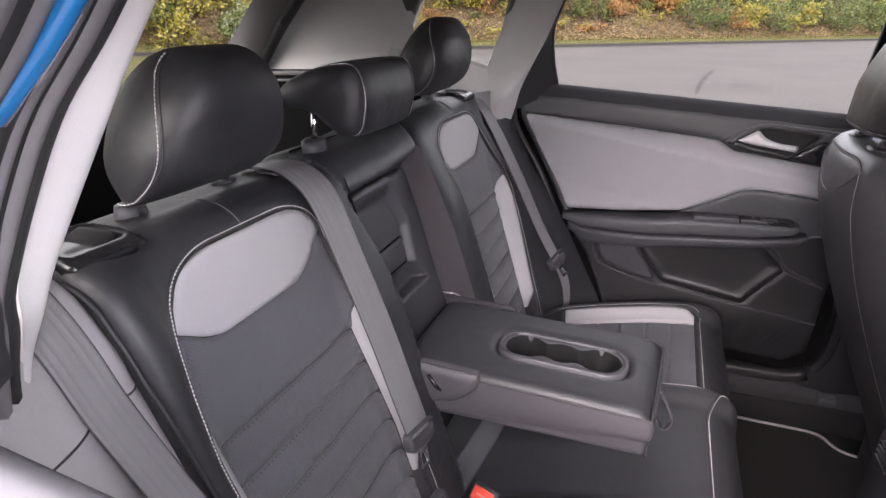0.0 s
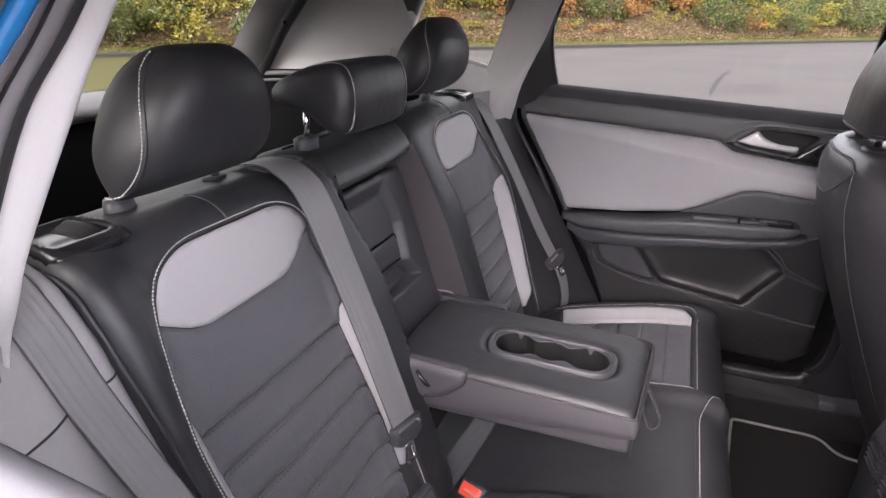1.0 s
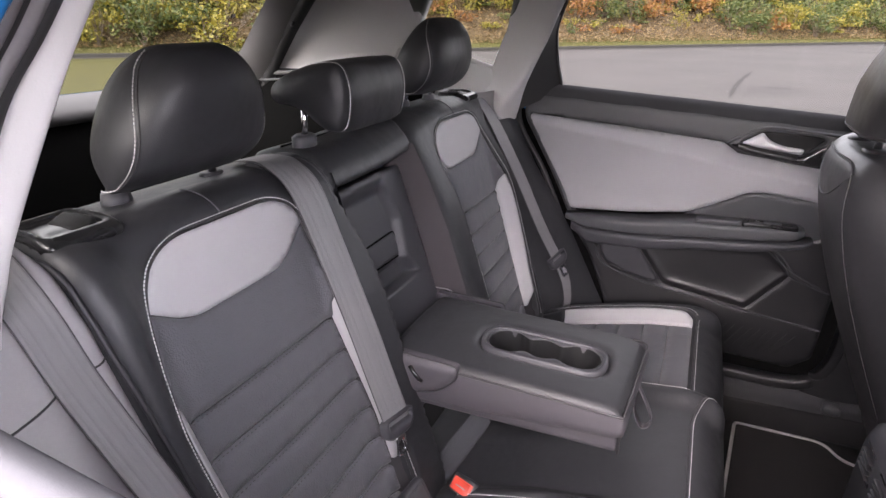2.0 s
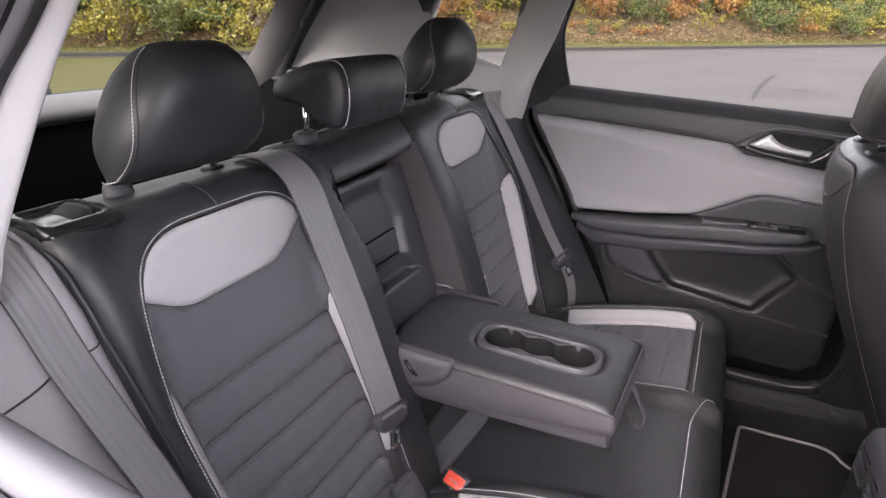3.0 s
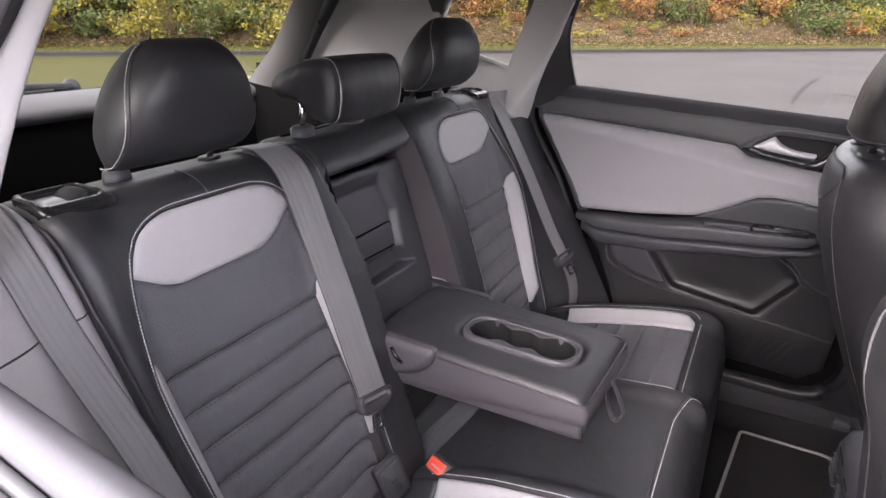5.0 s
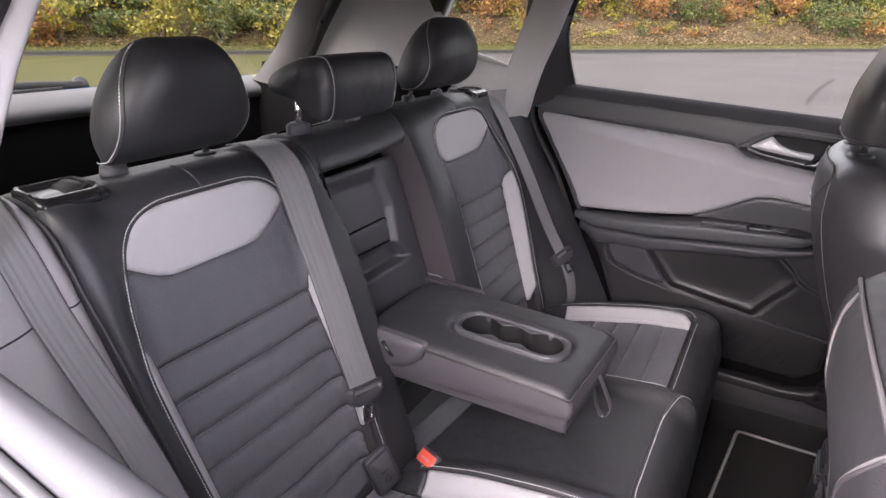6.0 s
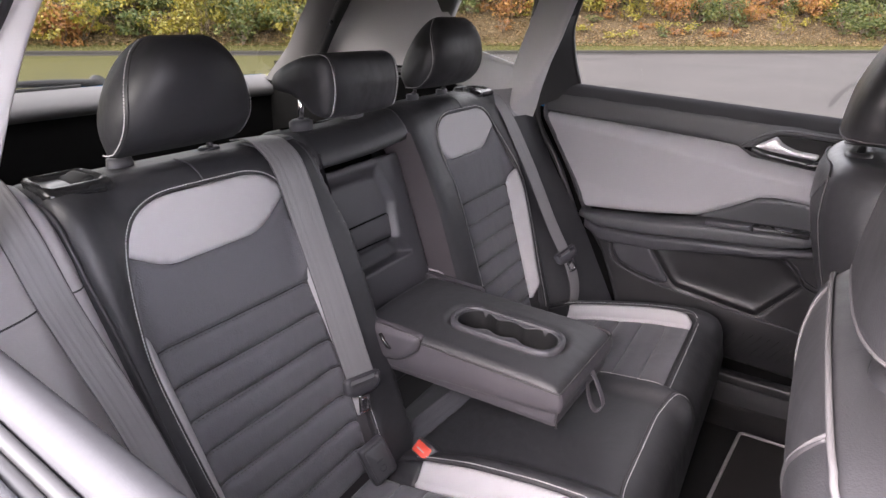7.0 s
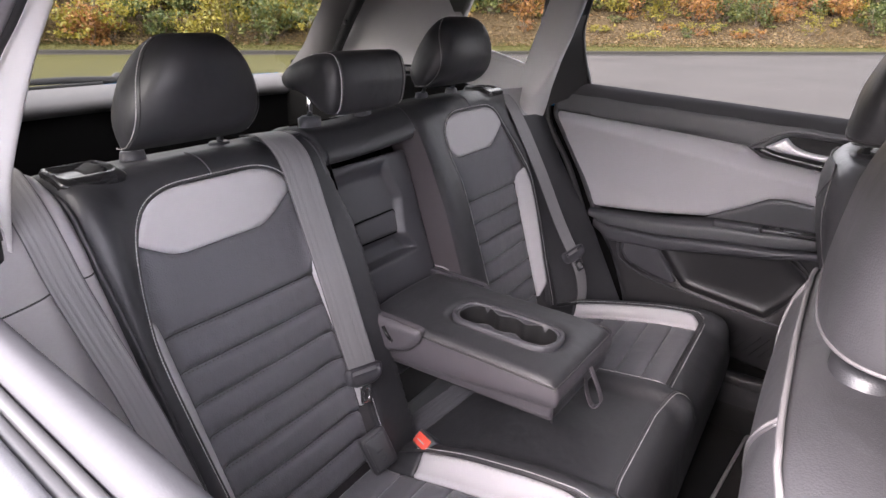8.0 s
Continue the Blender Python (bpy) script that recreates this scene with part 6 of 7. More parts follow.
out = [[(x, 1.49 - gb(x), 1.255) for x in xs], [(x, 1.55 - gb(x), 1.10) for x in xs], [(x, 1.56 - gb(x), 0.60) for x in xs]]
panel("outer_skin", out, BLUE, gate, "blue painted tailgate skin")
wip = curve([(0.06, 1.500, 1.262), (-0.10, 1.500, 1.272), (-0.30, 1.485, 1.272), (-0.42, 1.468, 1.268)], 0.02)
wp_ = part("wiper_arm", tube(wip, 0.008, 8, scale=np.linspace(1.5, 0.7, len(wip))), CUP_BLACK, gate, "black rear wiper arm")
part("wiper_blade", sweep(np.array([(x, 1.478 - gb(x), 1.256) for x in np.linspace(0.0, -0.45, 16)]), box_ring(0.010, 0.016)), CUP_BLACK, wp_)
part("wiper_cap", loft([np.array([(0.06 + r * math.cos(t), 1.495 + d, 1.262 + r * math.sin(t)) for t in np.linspace(0, 2 * np.pi, 16, endpoint=False)]) for r, d in ((0.022, 0.0), (0.022, 0.014), (0.012, 0.02))]), RUBBER, wp_)

# dashboard and windscreen header close the front
dash = [[(x, -1.60 - 0.1 * (1 - (x / 0.7) ** 2), z) for x in np.linspace(-0.7, 0.7, 9)] for z in (0.42, 0.8, 1.0, 1.08)]
panel("dashboard", dash, PLASTIC, body, "black dashboard", flip=True)
cowl = [[(x, y, 1.08 - 0.03 * (k > 0)) for x in np.linspace(-0.75, 0.75, 9)] for k, y in enumerate((-1.60, -2.0, -2.9))]
panel("bonnet", cowl, BLUE, body, "blue bonnet")
for s in (1, -1):
    c = curve([(s * 0.74, -1.75, 1.08), (s * 0.67, -1.5, 1.30), (s * 0.60, -1.28, 1.50)], 0.05)
    part("a_pillar_trim", tube(c, 0.035, 8), TRIM_LIGHT, body, "pale grey windscreen pillar")

# closed front side windows and windscreen, unseen; their dark tint cuts light from ahead
for s in (1, -1):
    fw = [[(s * 0.738, -0.54, 1.20), (s * 0.655, -0.54, 1.52)], [(s * 0.742, -1.72, 1.12), (s * 0.640, -1.22, 1.52)]]
    pane = panel("front_side_window", fw, GLASS_TINT, body, "raised front side window, unseen, dark to cut light")
screen = [[(x, -1.86 - 0.04 * (1 - (x / 0.7) ** 2), 1.06) for x in np.linspace(-0.72, 0.72, 9)], [(x * 0.86, -1.22 - 0.03 * (1 - (x / 0.7) ** 2), 1.545) for x in np.linspace(-0.72, 0.72, 9)]]
panel("windscreen", screen, GLASS_TINT, body, "wide raked windscreen, unseen, dark to cut light")

# wheels and nose carry the shell
for s in (1, -1):
    for yw in (0.95, -1.62):
        prof_t = [(0.30, 0.0), (0.335, 0.012), (0.345, 0.05), (0.345, 0.17), (0.335, 0.205), (0.30, 0.215), (0.235, 0.20), (0.235, 0.015)]
        ang = np.linspace(0, 2 * np.pi, 40, endpoint=False)
        tyre = part("tyre", loft([np.array([(s * (0.86 - d), yw + r * math.cos(g), 0.345 + r * math.sin(g)) for g in ang]) for r, d in prof_t]), RUBBER, body, "black rubber tyre")
        rim = [(0.24, 0.03), (0.215, 0.02), (0.10, 0.035), (0.04, 0.022), (0.005, 0.022)]
        part("rim", loft([np.array([(s * (0.86 - d), yw + r * math.cos(g), 0.345 + r * math.sin(g)) for g in ang]) for r, d in rim]), SILVER, tyre, "silver wheel rim")
nose = [[(x, -2.9 - 0.10 * (1 - (x / 0.75) ** 2) - d, z) for x in np.linspace(-0.75, 0.75, 9)] for d, z in ((0.0, 1.05), (0.06, 0.90), (0.08, 0.60), (0.02, 0.30))]
panel("front_bumper", nose, BLUE, body, "blue painted nose")
for s in (1, -1):
    wing = [[(s * 0.79, -2.2, 1.12), (s * 0.75, -2.9, 1.05)], [(s * 0.84, -2.2, 0.42), (s * 0.76, -2.95, 0.32)]]
    panel("front_wing", wing, BLUE, body, "blue painted front wing")

# ---- floor mat ----
fm = thing("floor_mat", (0.46, -0.38, 0.42), "black carpet floor mat with pale bound edge in the footwell", "floor mat")
outline = rounded([(0.630, -0.304), (0.636, -0.512), (0.574, -0.542), (0.556, -0.63), (0.55, -0.80), (0.20, -0.80), (0.175, -0.30), (0.24, -0.262)], [0.012, 0.03, 0.03, 0.05, 0.03, 0.03, 0.03, 0.03], 6)


def mat_surf(x, y, h):
    return np.stack([x, y, 0.440 + 0.004 * np.sin(9 * x + 4 * y) + 0.02 * smooth01((-0.52 - y) / 0.3) + h], 1)


part("carpet", drape(outline, mat_surf, 0.012, 0.006, 0.003, 0.012), MATCLOTH, fm)
ed = resample(outline, 0.008, True)
p, n = on_surf(mat_surf, ed, -0.001)
part("bound_edge", tube(p, 0.0042, 8, True, up=n), PIPING, fm, "pale bound edge")


# ---- front seats ----
def front_seat(s, label):
    c = 0.380 if s > 0 else -0.377
    fs = thing("front_seat", (c, -0.55, 0.42), label, "car seat", "front seats")
    P = [(-0.550, 0.55), (-0.495, 0.68), (-0.440, 0.80), (-0.382, 0.93), (-0.339, 1.04), (-0.312, 1.13), (-0.304, 1.18), (-0.305, 1.222), (-0.320, 1.246), (-0.345, 1.252), (-0.40, 1.248)]
    if s < 0:
        # this one has a fuller foot and squarer shoulders
        P = [(y + float(np.interp(z, [0.93, 1.04, 1.13, 1.18, 1.222, 1.252], [0.0174, -0.0013, -0.0116, -0.0027, -0.0033, -0.0047])), z + 0.0043 * float(smooth01((z - 1.15) / 0.08))) for y, z in P]
    crown, fall, square = (0.06, 0.04, 0.0) if s > 0 else (0.0124, 0.0115, 0.0266)
    ctr = curve([(y, z, 0) for y, z in P], 0.012)
    T = np.gradient(ctr, axis=0)

    def half(z):
        return np.interp(z, [0.55, 0.8, 1.0, 1.15, 1.24, 1.29], [0.215, 0.230, 0.236, 0.226, 0.198 + square, 0.165 + square])

    def back(u, t, h):
        """u from -1 to 1 across, t along the rear face; rounded round to the sides."""
        u, t = np.asarray(u, float), np.asarray(t, float)
        k = np.clip(t, 0, 1) * (len(ctr) - 1)
        y, z = np.interp(k, range(len(ctr)), ctr[:, 0]), np.interp(k, range(len(ctr)), ctr[:, 1])
        ty, tz = np.interp(k, range(len(ctr)), T[:, 0]), np.interp(k, range(len(ctr)), T[:, 1])
        ln = np.hypot(ty, tz)
        ny, nz = tz / ln, -ty / ln
        nz = np.where(ny < 0.35, np.abs(nz), nz)
        w = half(z)
        ang = np.clip(np.abs(u), 0, 1)
        side = np.clip((ang - 0.52) / 0.48, 0, 1)
        x = w * (ang * 1.12 - 0.12 * ang ** 3)
        drop = crown * np.minimum(ang, 0.5) ** 2 + fall * np.clip(ang - 0.5, 0, 1) + 0.15 * (1 - np.sqrt(np.clip(1 - side ** 2.0, 0, 1)))
        kx = h * side ** 0.7
        kn = h * np.sqrt(np.clip(1 - side ** 1.4, 0, 1))
        return np.stack([c + np.sign(u) * (x + kx), y - drop + ny * kn, z + nz * kn], 1)

    vv, ff = [], []
    us = np.concatenate([np.linspace(-1, -0.5, 14), np.linspace(-0.48, 0.48, 16), np.linspace(0.5, 1, 14)])
    ts = np.linspace(0, 1, 60)
    for t in ts:
        vv.append(back(us, np.full(len(us), t), np.zeros(len(us))))
    vv = np.vstack(vv)
    k = len(us)
    ff = [(i * k + j, (i + 1) * k + j, (i + 1) * k + j + 1, i * k + j + 1) for i in range(len(ts) - 1) for j in range(k - 1)]
    part("back_cover", (vv, ff), FRONT_LEATHER, fs, "black leatherette rear cover")
    # front face closes the cushion of the backrest
    fr = []
    for i in range(len(ts)):
        a, b = vv[i * k], vv[i * k + k - 1]
        fr.append([a, a + np.array([0.03, -0.03, 0]), (a + b) / 2 + np.array([0, -0.02, 0]), b + np.array([-0.03, -0.03, 0]), b])
    panel("front_face", fr, FRONT_LEATHER, fs, flip=False)
    # arched seam round the rear panel
    def seam_at(off, t):
        k = np.clip(t, 0, 1) * (len(ctr) - 1)
        z = np.interp(k, range(len(ctr)), ctr[:, 1])
        u = off / (half(z) * 1.1)
        return back(u, t, np.zeros(len(u))), back(u, t, np.full(len(u), 0.004))
    if s > 0:
        arch = rounded([(-0.136, 0.02), (-0.130, 0.60), (-0.118, 0.885), (0.118, 0.885), (0.130, 0.60), (0.136, 0.02)], [0, 0.2, 0.05, 0.05, 0.2, 0], 12)
        seams = [(arch, 0.0013, TAPE)]
    else:
        # a bold cord across the shoulders, and two finer seams that run down from it
        top = np.array([(-0.185, 0.850), (-0.168, 0.877), (-0.140, 0.887), (-0.05, 0.889), (0.05, 0.889), (0.140, 0.887), (0.168, 0.877), (0.185, 0.850)])
        seams = [(top, 0.0020, SEAT_CORD)]
        for q in (-1, 1):
            side = np.array([(q * 0.110, 0.886), (q * 0.103, 0.864), (q * 0.092, 0.844), (q * 0.080, 0.820), (q * 0.074, 0.78), (q * 0.070, 0.60), (q * 0.070, 0.05)])
            seams.append((side, 0.0014, TAPE))
    for way, r, m in seams:
        way = resample(way, 0.01)
        a, b = seam_at(way[:, 0], way[:, 1])
        line = resample(np.hstack([a, b - a]), 0.004)
        n = line[:, 3:] / (np.linalg.norm(line[:, 3:], axis=1)[:, None] + 1e-9)
        part("back_seam", tube(line[:, :3], 0.0016, 6, up=n), SEAM, fs)
        part("stitching", tube(line[:, :3] + n * 0.0004 + np.array([0, 0, 0.003]), r, 6, up=n), m, fs, "pale contrast stitching")
    if s > 0:
        off = np.linspace(-0.118, 0.118, 40)
        a, b = seam_at(off, 0.868 - 0.075 * (1 - (off / 0.118) ** 2))
        part("pocket_edge", tube(a, 0.0016, 6, up=(0, 0, 1)), FRONT_LEATHER, fs, "rolled edge of the back panel")
    # cushion below
    part("cushion", block(c - 0.25, c + 0.25, -1.06, -0.56, 0.55, 0.70, 0.04), FRONT_LEATHER, fs, "black leatherette cushion")
    part("base", block(c - 0.20, c + 0.20, -1.0, -0.58, 0.42, 0.56, 0.02), PLASTIC, fs)
    # headrest
    c = 0.380 if s > 0 else -0.365
    lift = 0.0 if s > 0 else 0.009
    rings = []
    W_, H_, D_ = 0.246, 0.200, 0.108
    y0, z0 = -0.372, 1.272
    for t in np.concatenate([0.5 * (1 - np.cos(np.linspace(0, np.pi / 2, 13)))[:-1], np.linspace(0.5, 1, 16)]):
        kk = float(np.interp(t, [0, 0.012, 0.03, 0.06, 0.10], [0.84, 0.92, 0.97, 0.99, 1.0])) if t < 0.5 else max(0.02, 1 - abs(2 * t - 1) ** 3.2) ** (1 / 2.6)
        a = W_ / 2 * np.interp(t, [0, 0.35, 1], [0.88, 1, 0.80])
        b = D_ / 2 * np.interp(t, [0, 0.4, 1], [0.95, 1.0, 0.75])
        rings.append(np.array([(c + a * kk * math.copysign(abs(math.cos(g)) ** 0.62, math.cos(g)), y0 - 0.012 * t - 0.028 * t * t + b * kk * math.copysign(abs(math.sin(g)) ** 0.62, math.sin(g)), z0 + H_ * t) for g in np.linspace(0, 2 * np.pi, 48, endpoint=False)]))
    hr = part("headrest", loft(rings), FRONT_LEATHER, fs, "black leatherette front headrest")
    r2 = np.array([(c + (p[0] - c) * 1.003, y0 + (p[1] - y0) * 1.003, p[2]) for p in rings[3]])
    part("stitching", tube(r2, 0.0013, 6, True), TAPE, hr, "white contrast stitching")
    for q in (-1, 1):
        part("post", tube(np.array([(c + q * 0.060, -0.354, 1.24), (c + q * 0.060, -0.362, 1.34)]), 0.006, 12, up=(0, 1, 0)), STEEL, fs, "bright steel post")
        gd = [np.array([(c + q * 0.060 + rx * math.cos(t), -0.354 + ry * math.sin(t), zz) for t in np.linspace(0, 2 * np.pi, 20, endpoint=False)])
              for rx, ry, zz in ((0.026, 0.019, 1.232), (0.026, 0.019, 1.2535 + lift), (0.020, 0.014, 1.2565 + lift), (0.008, 0.008, 1.2565 + lift))]
        part("guide_collar", loft(gd), DOOR_BLACK, fs, "black plastic guide collar")
    return fs


front_seat(1, "black leatherette front seat seen from behind with white stitching")
front_seat(-1, "black leatherette front seat with bold pale seams beside the lowered window")

# ---- centre console rear end with vents ----
con = thing("centre_console", (-0.02, -0.60, 0.42), "black centre console end with glossy air vents", "centre console")
rings = []
for y, w, zt in ((-0.385, 0.075, 0.895), (-0.395, 0.085, 0.912), (-0.42, 0.09, 0.92), (-0.75, 0.095, 0.93)):
    q = rounded([(-w, 0.42), (w, 0.42), (w * 0.96, zt), (-w * 0.96, zt)], [0, 0, 0.03, 0.03], 5)
    rings.append(np.array([(-0.02 + a, y, b) for a, b in q]))
part("shell", loft(rings), PLASTIC, con, "black plastic console shell")
for q in (-1, 1):
    vent = part("vent_frame", drape(rounded([(-0.02 + q * 0.035 - 0.030, 0.83), (-0.02 + q * 0.035 + 0.030, 0.83), (-0.02 + q * 0.035 + 0.030, 0.885), (-0.02 + q * 0.035 - 0.030, 0.885)], 0.008, 4),
                                    lambda x, z, h: np.stack([x, -0.383 + h, z], 1), 0.005, 0.006, 0.003, 0.006,
                                    holes=[rounded([(-0.02 + q * 0.035 - 0.023, 0.838), (-0.02 + q * 0.035 + 0.023, 0.838), (-0.02 + q * 0.035 + 0.023, 0.877), (-0.02 + q * 0.035 - 0.023, 0.877)], 0.004, 3)]), PLASTIC_GLOSS, con, "glossy vent frame")
    for k in range(4):
        part("vent_slat", block(-0.02 + q * 0.035 - 0.022, -0.02 + q * 0.035 + 0.022, -0.386, -0.379, 0.842 + 0.009 * k, 0.8445 + 0.009 * k, 0.001), DOOR_BLACK, vent)

# ---- outside: road, kerb, verge, wooded bank ----
# kerb line: runs obliquely behind and beside the car
KA, KB = Vector((-60, 86.3, 0)), Vector((140, -91.9, 0))
KD = (KB - KA).normalized()
KN = Vector((-KD.y, KD.x, 0))
if KN.dot(Vector((1, 1, 0))) < 0:
    KN = -KN


def kp(a, b, z=0.0):
    """a metres along the kerb from the point nearest the car, b metres beyond it."""
    o = KA + KD * (-KA).dot(KD)
    p = o + KD * a + KN * b
    return (p.x, p.y, z)


far = 900.0
ground = part("ground", ([(-far, -far, -0.02), (far, -far, -0.02), (far, far, -0.02), (-far, far, -0.02)], [(0, 1, 2, 3)]), SOIL, None)
tagged(ground, "brown leaf-strewn ground reaching the horizon", "ground", kind="structure")
rd = [kp(-120, -0.15), kp(120, -0.15), kp(120, -60), kp(-120, -60)]
road = part("road", ([(x, y, 0.0) for x, y, _ in rd], [(0, 1, 2, 3)]), ASPHALT, None)
tagged(road, "pale grey worn asphalt road", "road", kind="structure")
lawn_pts = [kp(-120, -0.56), (15.6, 17.6, 0), (10.5, 10.0, 0), (2.0, 8.0, 0), (-60, 14.0, 0)]
lawn = part("lawn", ([(x, y, 0.006) for x, y, _ in (lawn_pts if KD.x > 0 else [kp(120, -0.56)] + lawn_pts[1:])], [(0, 1, 2, 3, 4)]), GRASS, None)
tagged(lawn, "yellow-green mown lawn behind the car", "lawn", kind="structure")
ks = [np.array([kp(a, b, z) for b, z in ((-0.02, -0.05), (0.0, 0.10), (0.03, 0.13), (0.15, 0.13), (0.15, -0.05))]) for a in np.linspace(-60, 110, 80)]
kerb = part("kerb", loft(ks), KERB, None, smooth=False)
tagged(kerb, "weathered dark concrete kerb along the road", "kerb", kind="structure")
# darker strip of road along the kerb
gut = part("gutter", ([kp(-60, -0.95, 0.004), kp(110, -0.95, 0.004), kp(110, -0.02, 0.004), kp(-60, -0.02, 0.004)], [(0, 1, 2, 3)]), TAR_GUTTER, None)
tagged(gut, "dark gutter strip beside the kerb", "gutter", kind="structure")


def bank_z(a, b):
    n = noise.noise(Vector((a * 0.15, b * 0.2, 3.0))) * 0.5 + noise.noise(Vector((a * 0.6, b * 0.7, 7.0))) * 0.15
    return 0.12 + 0.03 * b * (b < 2.0) + (0.06 + 0.62 * (b - 2.0) + n * min(1, (b - 2) / 2)) * (b >= 2.0)


av = np.linspace(-55, 95, 151)
bv = np.concatenate([np.linspace(0.15, 2.0, 6), np.linspace(2.3, 16, 30)])
vv, fg, fb = [], [], []
for a in av:
    for b in bv:
        vv.append(kp(a, b, bank_z(a, b)))
k = len(bv)
for i in range(len(av) - 1):
    for j in range(k - 1):
        q = (i * k + j, i * k + j + 1, (i + 1) * k + j + 1, (i + 1) * k + j)
        (fg if bv[j + 1] <= 2.31 else fb).append(q[::-1])


def used(faces):
    ids = sorted({i for f in faces for i in f})
    m = {i: n for n, i in enumerate(ids)}
    return np.array([vv[i] for i in ids]), [tuple(m[i] for i in f) for f in faces]


verge = part("verge", used(fg), GRASS, None)
tagged(verge, "narrow yellowing grass verge", "grass verge", kind="structure")
bank = part("bank", used(fb), SOIL, None)
tagged(bank, "wooded bank covered with fallen autumn leaves", "bank", kind="structure")

rng = np.random.default_rng(4)


def leaves(centres, size, flat=0.0, normal_up=False):
    """Many small folded leaves, one island each."""
    n = len(centres)
    c = np.asarray(centres)
    u = rng.normal(size=(n, 3))
    if normal_up:
        u[:, 2] *= 0.25
    u /= np.linalg.norm(u, axis=1)[:, None]
    w = rng.normal(size=(n, 3))
    if normal_up:
        w[:, 2] *= 0.25
    w -= (w * u).sum(1)[:, None] * u
    w /= np.linalg.norm(w, axis=1)[:, None]
    s = size * rng.uniform(0.6, 1.4, n)[:, None]
    v = np.stack([c - u * s * 0.5, c + w * s * 0.28, c + u * s * 0.5, c - w * s * 0.28], 1).reshape(-1, 3)
    f = [(4 * i, 4 * i + 1, 4 * i + 2, 4 * i + 3) for i in range(n)]
    return v, f


# old tar repairs on the road
for p0, p1, w0, w1 in (((12.0, -0.55), (19.1, -1.31), 0.05, 0.09), ((14.45, -1.30), (14.2, -1.9), 0.08, 0.05)):
    p0, p1 = np.array(p0), np.array(p1)
    d = (p1 - p0) / np.linalg.norm(p1 - p0)
    nrm = np.array([-d[1], d[0]])
    edge_l, edge_r = [], []
    for t in np.linspace(0, 1, 24):
        w = (w0 + (w1 - w0) * t) * (0.7 + 0.5 * noise.noise(Vector((t * 9, w0 * 50, 0)))) * min(1, 6 * t + 0.2, 6 * (1 - t) + 0.2)
        c = p0 + (p1 - p0) * t + nrm * 0.1 * math.sin(3 * t)
        edge_l.append((*(c + nrm * w), 0.005))
        edge_r.append((*(c - nrm * w), 0.005))
    tar = part("tar_repair", (edge_l + edge_r, [(i, i + 1, 25 + i, 24 + i) for i in range(23)]), TAR_GUTTER, None)
    tagged(tar, "faded dark tar repair on the road", "road repair", kind="structure")

# fallen leaves on the bank
pts = []
for _ in range(90000):
    a, b = rng.uniform(-32, 70), 2.1 + rng.uniform(0, 1) ** 1.5 * 11
    pts.append(kp(a, b, bank_z(a, b) + 0.02))
litter = part("leaf_litter", leaves(pts, 0.15, normal_up=True), LEAF_LITTER, None, smooth=False)
tagged(litter, "brown and tan fallen leaves on the bank", "fallen leaves", kind="stuff")
vs_, fs_ = [], []
for i in range(26000):
    a, b = rng.uniform(-32, 75), rng.uniform(0.17, 2.6)
    x, y, z = kp(a, b, bank_z(a, b))
    h = rng.uniform(0.05, 0.13)
    d = rng.normal(size=2) * 0.03
    w = rng.normal(size=2)
    w = w / np.linalg.norm(w) * 0.012
    n0 = len(vs_)
    vs_ += [(x - w[0], y - w[1], z), (x + w[0], y + w[1], z), (x + d[0], y + d[1], z + h)]
    fs_.append((n0, n0 + 1, n0 + 2))
grass = part("grass", (np.array(vs_), fs_), GRASS_BLADE, None, smooth=False)
tagged(grass, "yellow-green grass blades on the verge", "grass", kind="stuff")


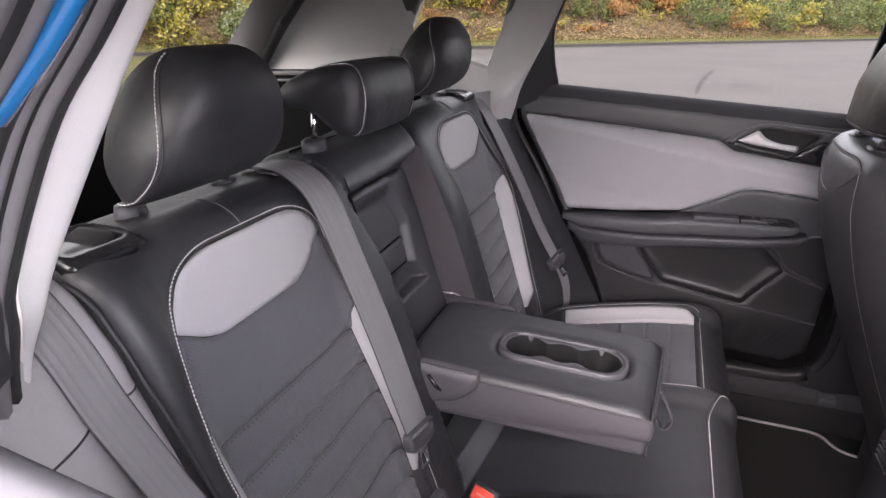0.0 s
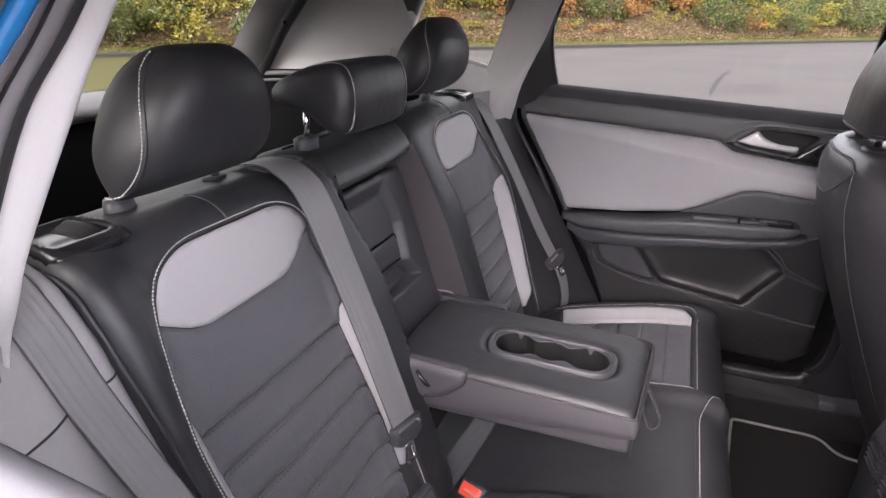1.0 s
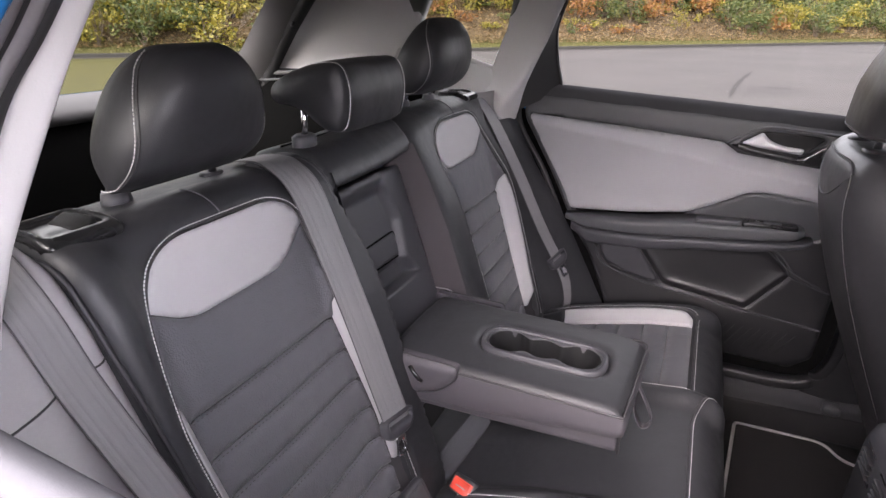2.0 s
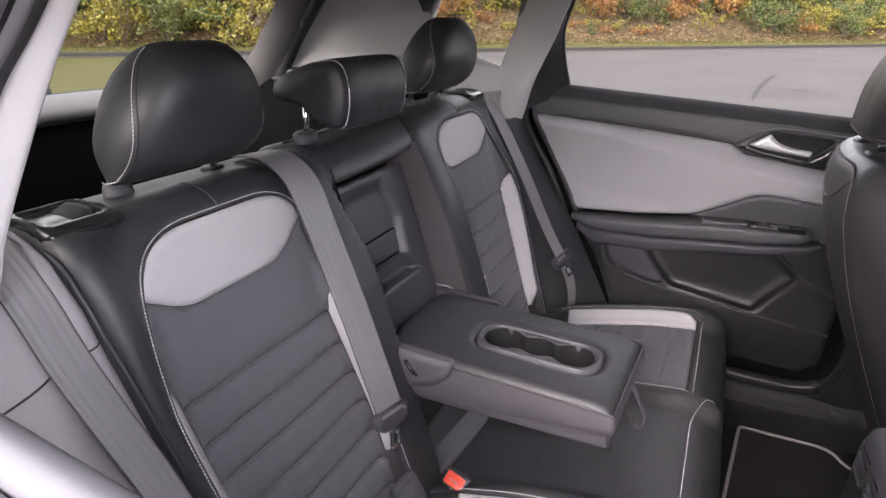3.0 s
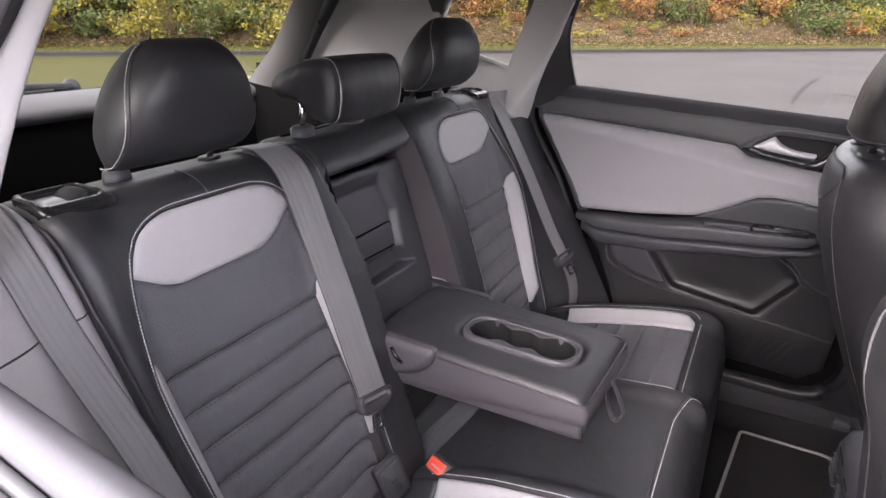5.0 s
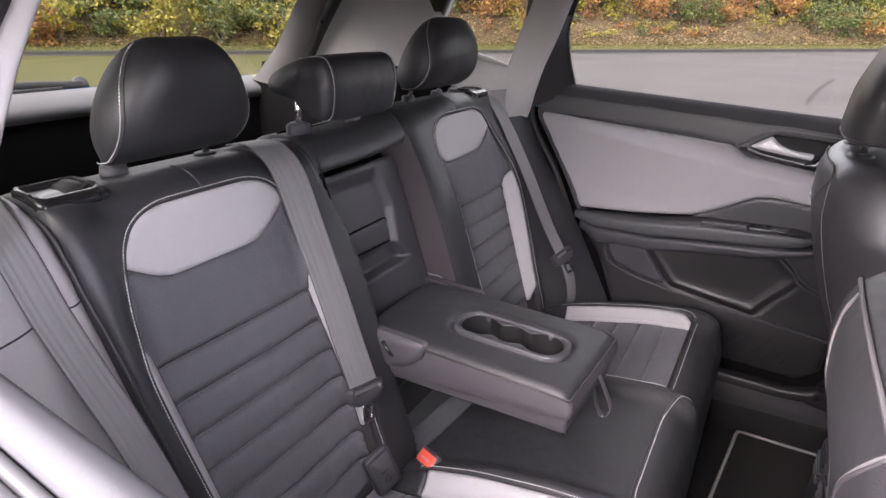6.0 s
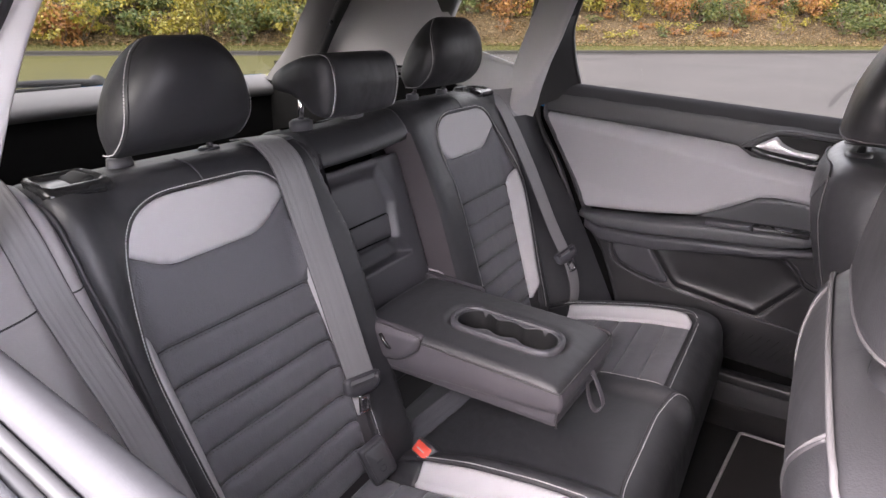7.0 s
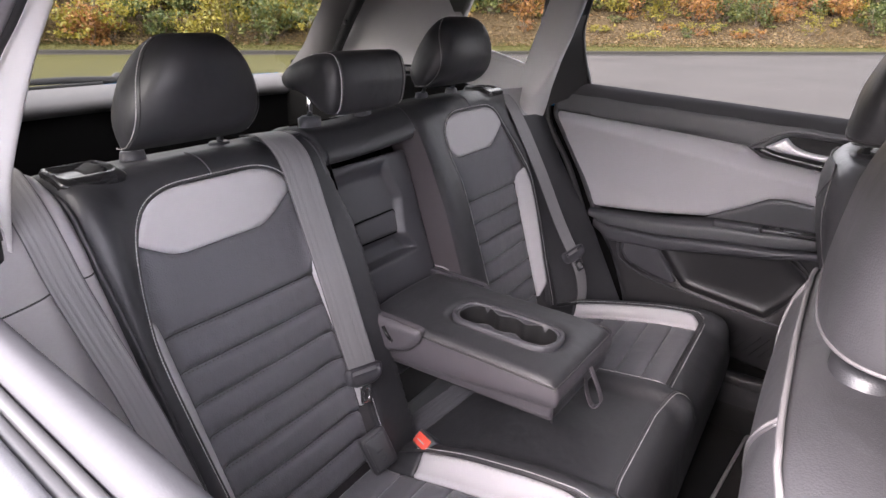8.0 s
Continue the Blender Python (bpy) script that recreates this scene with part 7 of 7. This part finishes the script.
def shrub(a, b, h, w, material, label, seed, n=900, size=0.16):
    r = np.random.default_rng(seed)
    x, y, z = kp(a, b, bank_z(a, b))
    sh = thing("shrub", (x, y, z), label, "shrub", "shrubs on the bank")
    stems = []
    tips = []
    for i in range(9):
        ang = r.uniform(0, 2 * np.pi)
        q = np.array([math.cos(ang), math.sin(ang), 0]) * w * r.uniform(0.25, 0.75)
        top = np.array([x, y, z + h * r.uniform(0.6, 1.0)]) + q
        mid = (np.array([x, y, z]) + top) / 2 + r.normal(size=3) * 0.1
        st = curve([(x + r.normal() * 0.05, y + r.normal() * 0.05, z - 0.05), tuple(mid), tuple(top)], 0.15)
        stems.append(tube(st, 0.022, 5, up=(1, 0.2, 0), scale=np.linspace(1, 0.35, len(st))))
        tips += [tuple(st[k]) for k in range(len(st) // 3, len(st))]
    part("stems", join(*stems), BARK, sh, "thin brown stems")
    tips = np.array(tips)
    cl = tips[r.integers(0, len(tips), 26)] + r.normal(size=(26, 3)) * np.array([w * 0.28, w * 0.28, h * 0.13])
    c = cl[r.integers(0, len(cl), n)] + r.normal(size=(n, 3)) * np.array([w * 0.14, w * 0.14, h * 0.08])
    c[:, 2] = np.maximum(c[:, 2], z + 0.05)
    part("foliage", leaves(c, size), material, sh, smooth=False)
    return sh


# the shrubs come down to the verge behind the car and stay higher up the bank beside it
REAR_A = (Vector((22, 13, 0)) - (KA + KD * (-KA).dot(KD))).dot(KD)
kinds = [(LEAF_YELLOW, "yellow-leaved autumn shrub on the bank"), (LEAF_GREEN, "green shrub on the bank"), (LEAF_ORANGE, "orange-leaved autumn shrub on the bank")]
sd = 1
for a in np.arange(-34, 76, 1.25):
    for row in range(4):
        r = np.random.default_rng(sd)
        aa = a + r.uniform(-0.7, 0.7)
        rear, ahead = aa < REAR_A, aa > 31
        b = (2.4 if rear else 2.9 if ahead else 4.5) + row * 1.6 + r.uniform(-0.7, 0.7)
        p = (0.60, 0.28, 0.12) if rear else (0.20, 0.77, 0.03) if ahead else (0.30, 0.27, 0.43)
        m, lab = kinds[r.choice(3, p=p)]
        shrub(aa, b, r.uniform(1.0, 2.1), r.uniform(1.0, 1.7), m, lab, sd, n=1000 if rear else 760, size=0.16)
        sd += 1

# low seedlings among the fallen leaves
for a in np.arange(10, 33, 0.55):
    r = np.random.default_rng(sd)
    m, lab = [(LEAF_YELLOW, "low yellow-leaved seedling on the leafy bank"), (LEAF_ORANGE, "low orange-leaved seedling on the leafy bank"), (LEAF_GREEN, "low green seedling on the leafy bank")][r.choice(3, p=(0.4, 0.4, 0.2))]
    shrub(a + r.uniform(-0.3, 0.3), r.uniform(2.6, 5.0), r.uniform(0.25, 0.6), r.uniform(0.35, 0.7), m, lab, sd, n=130, size=0.13)
    sd += 1
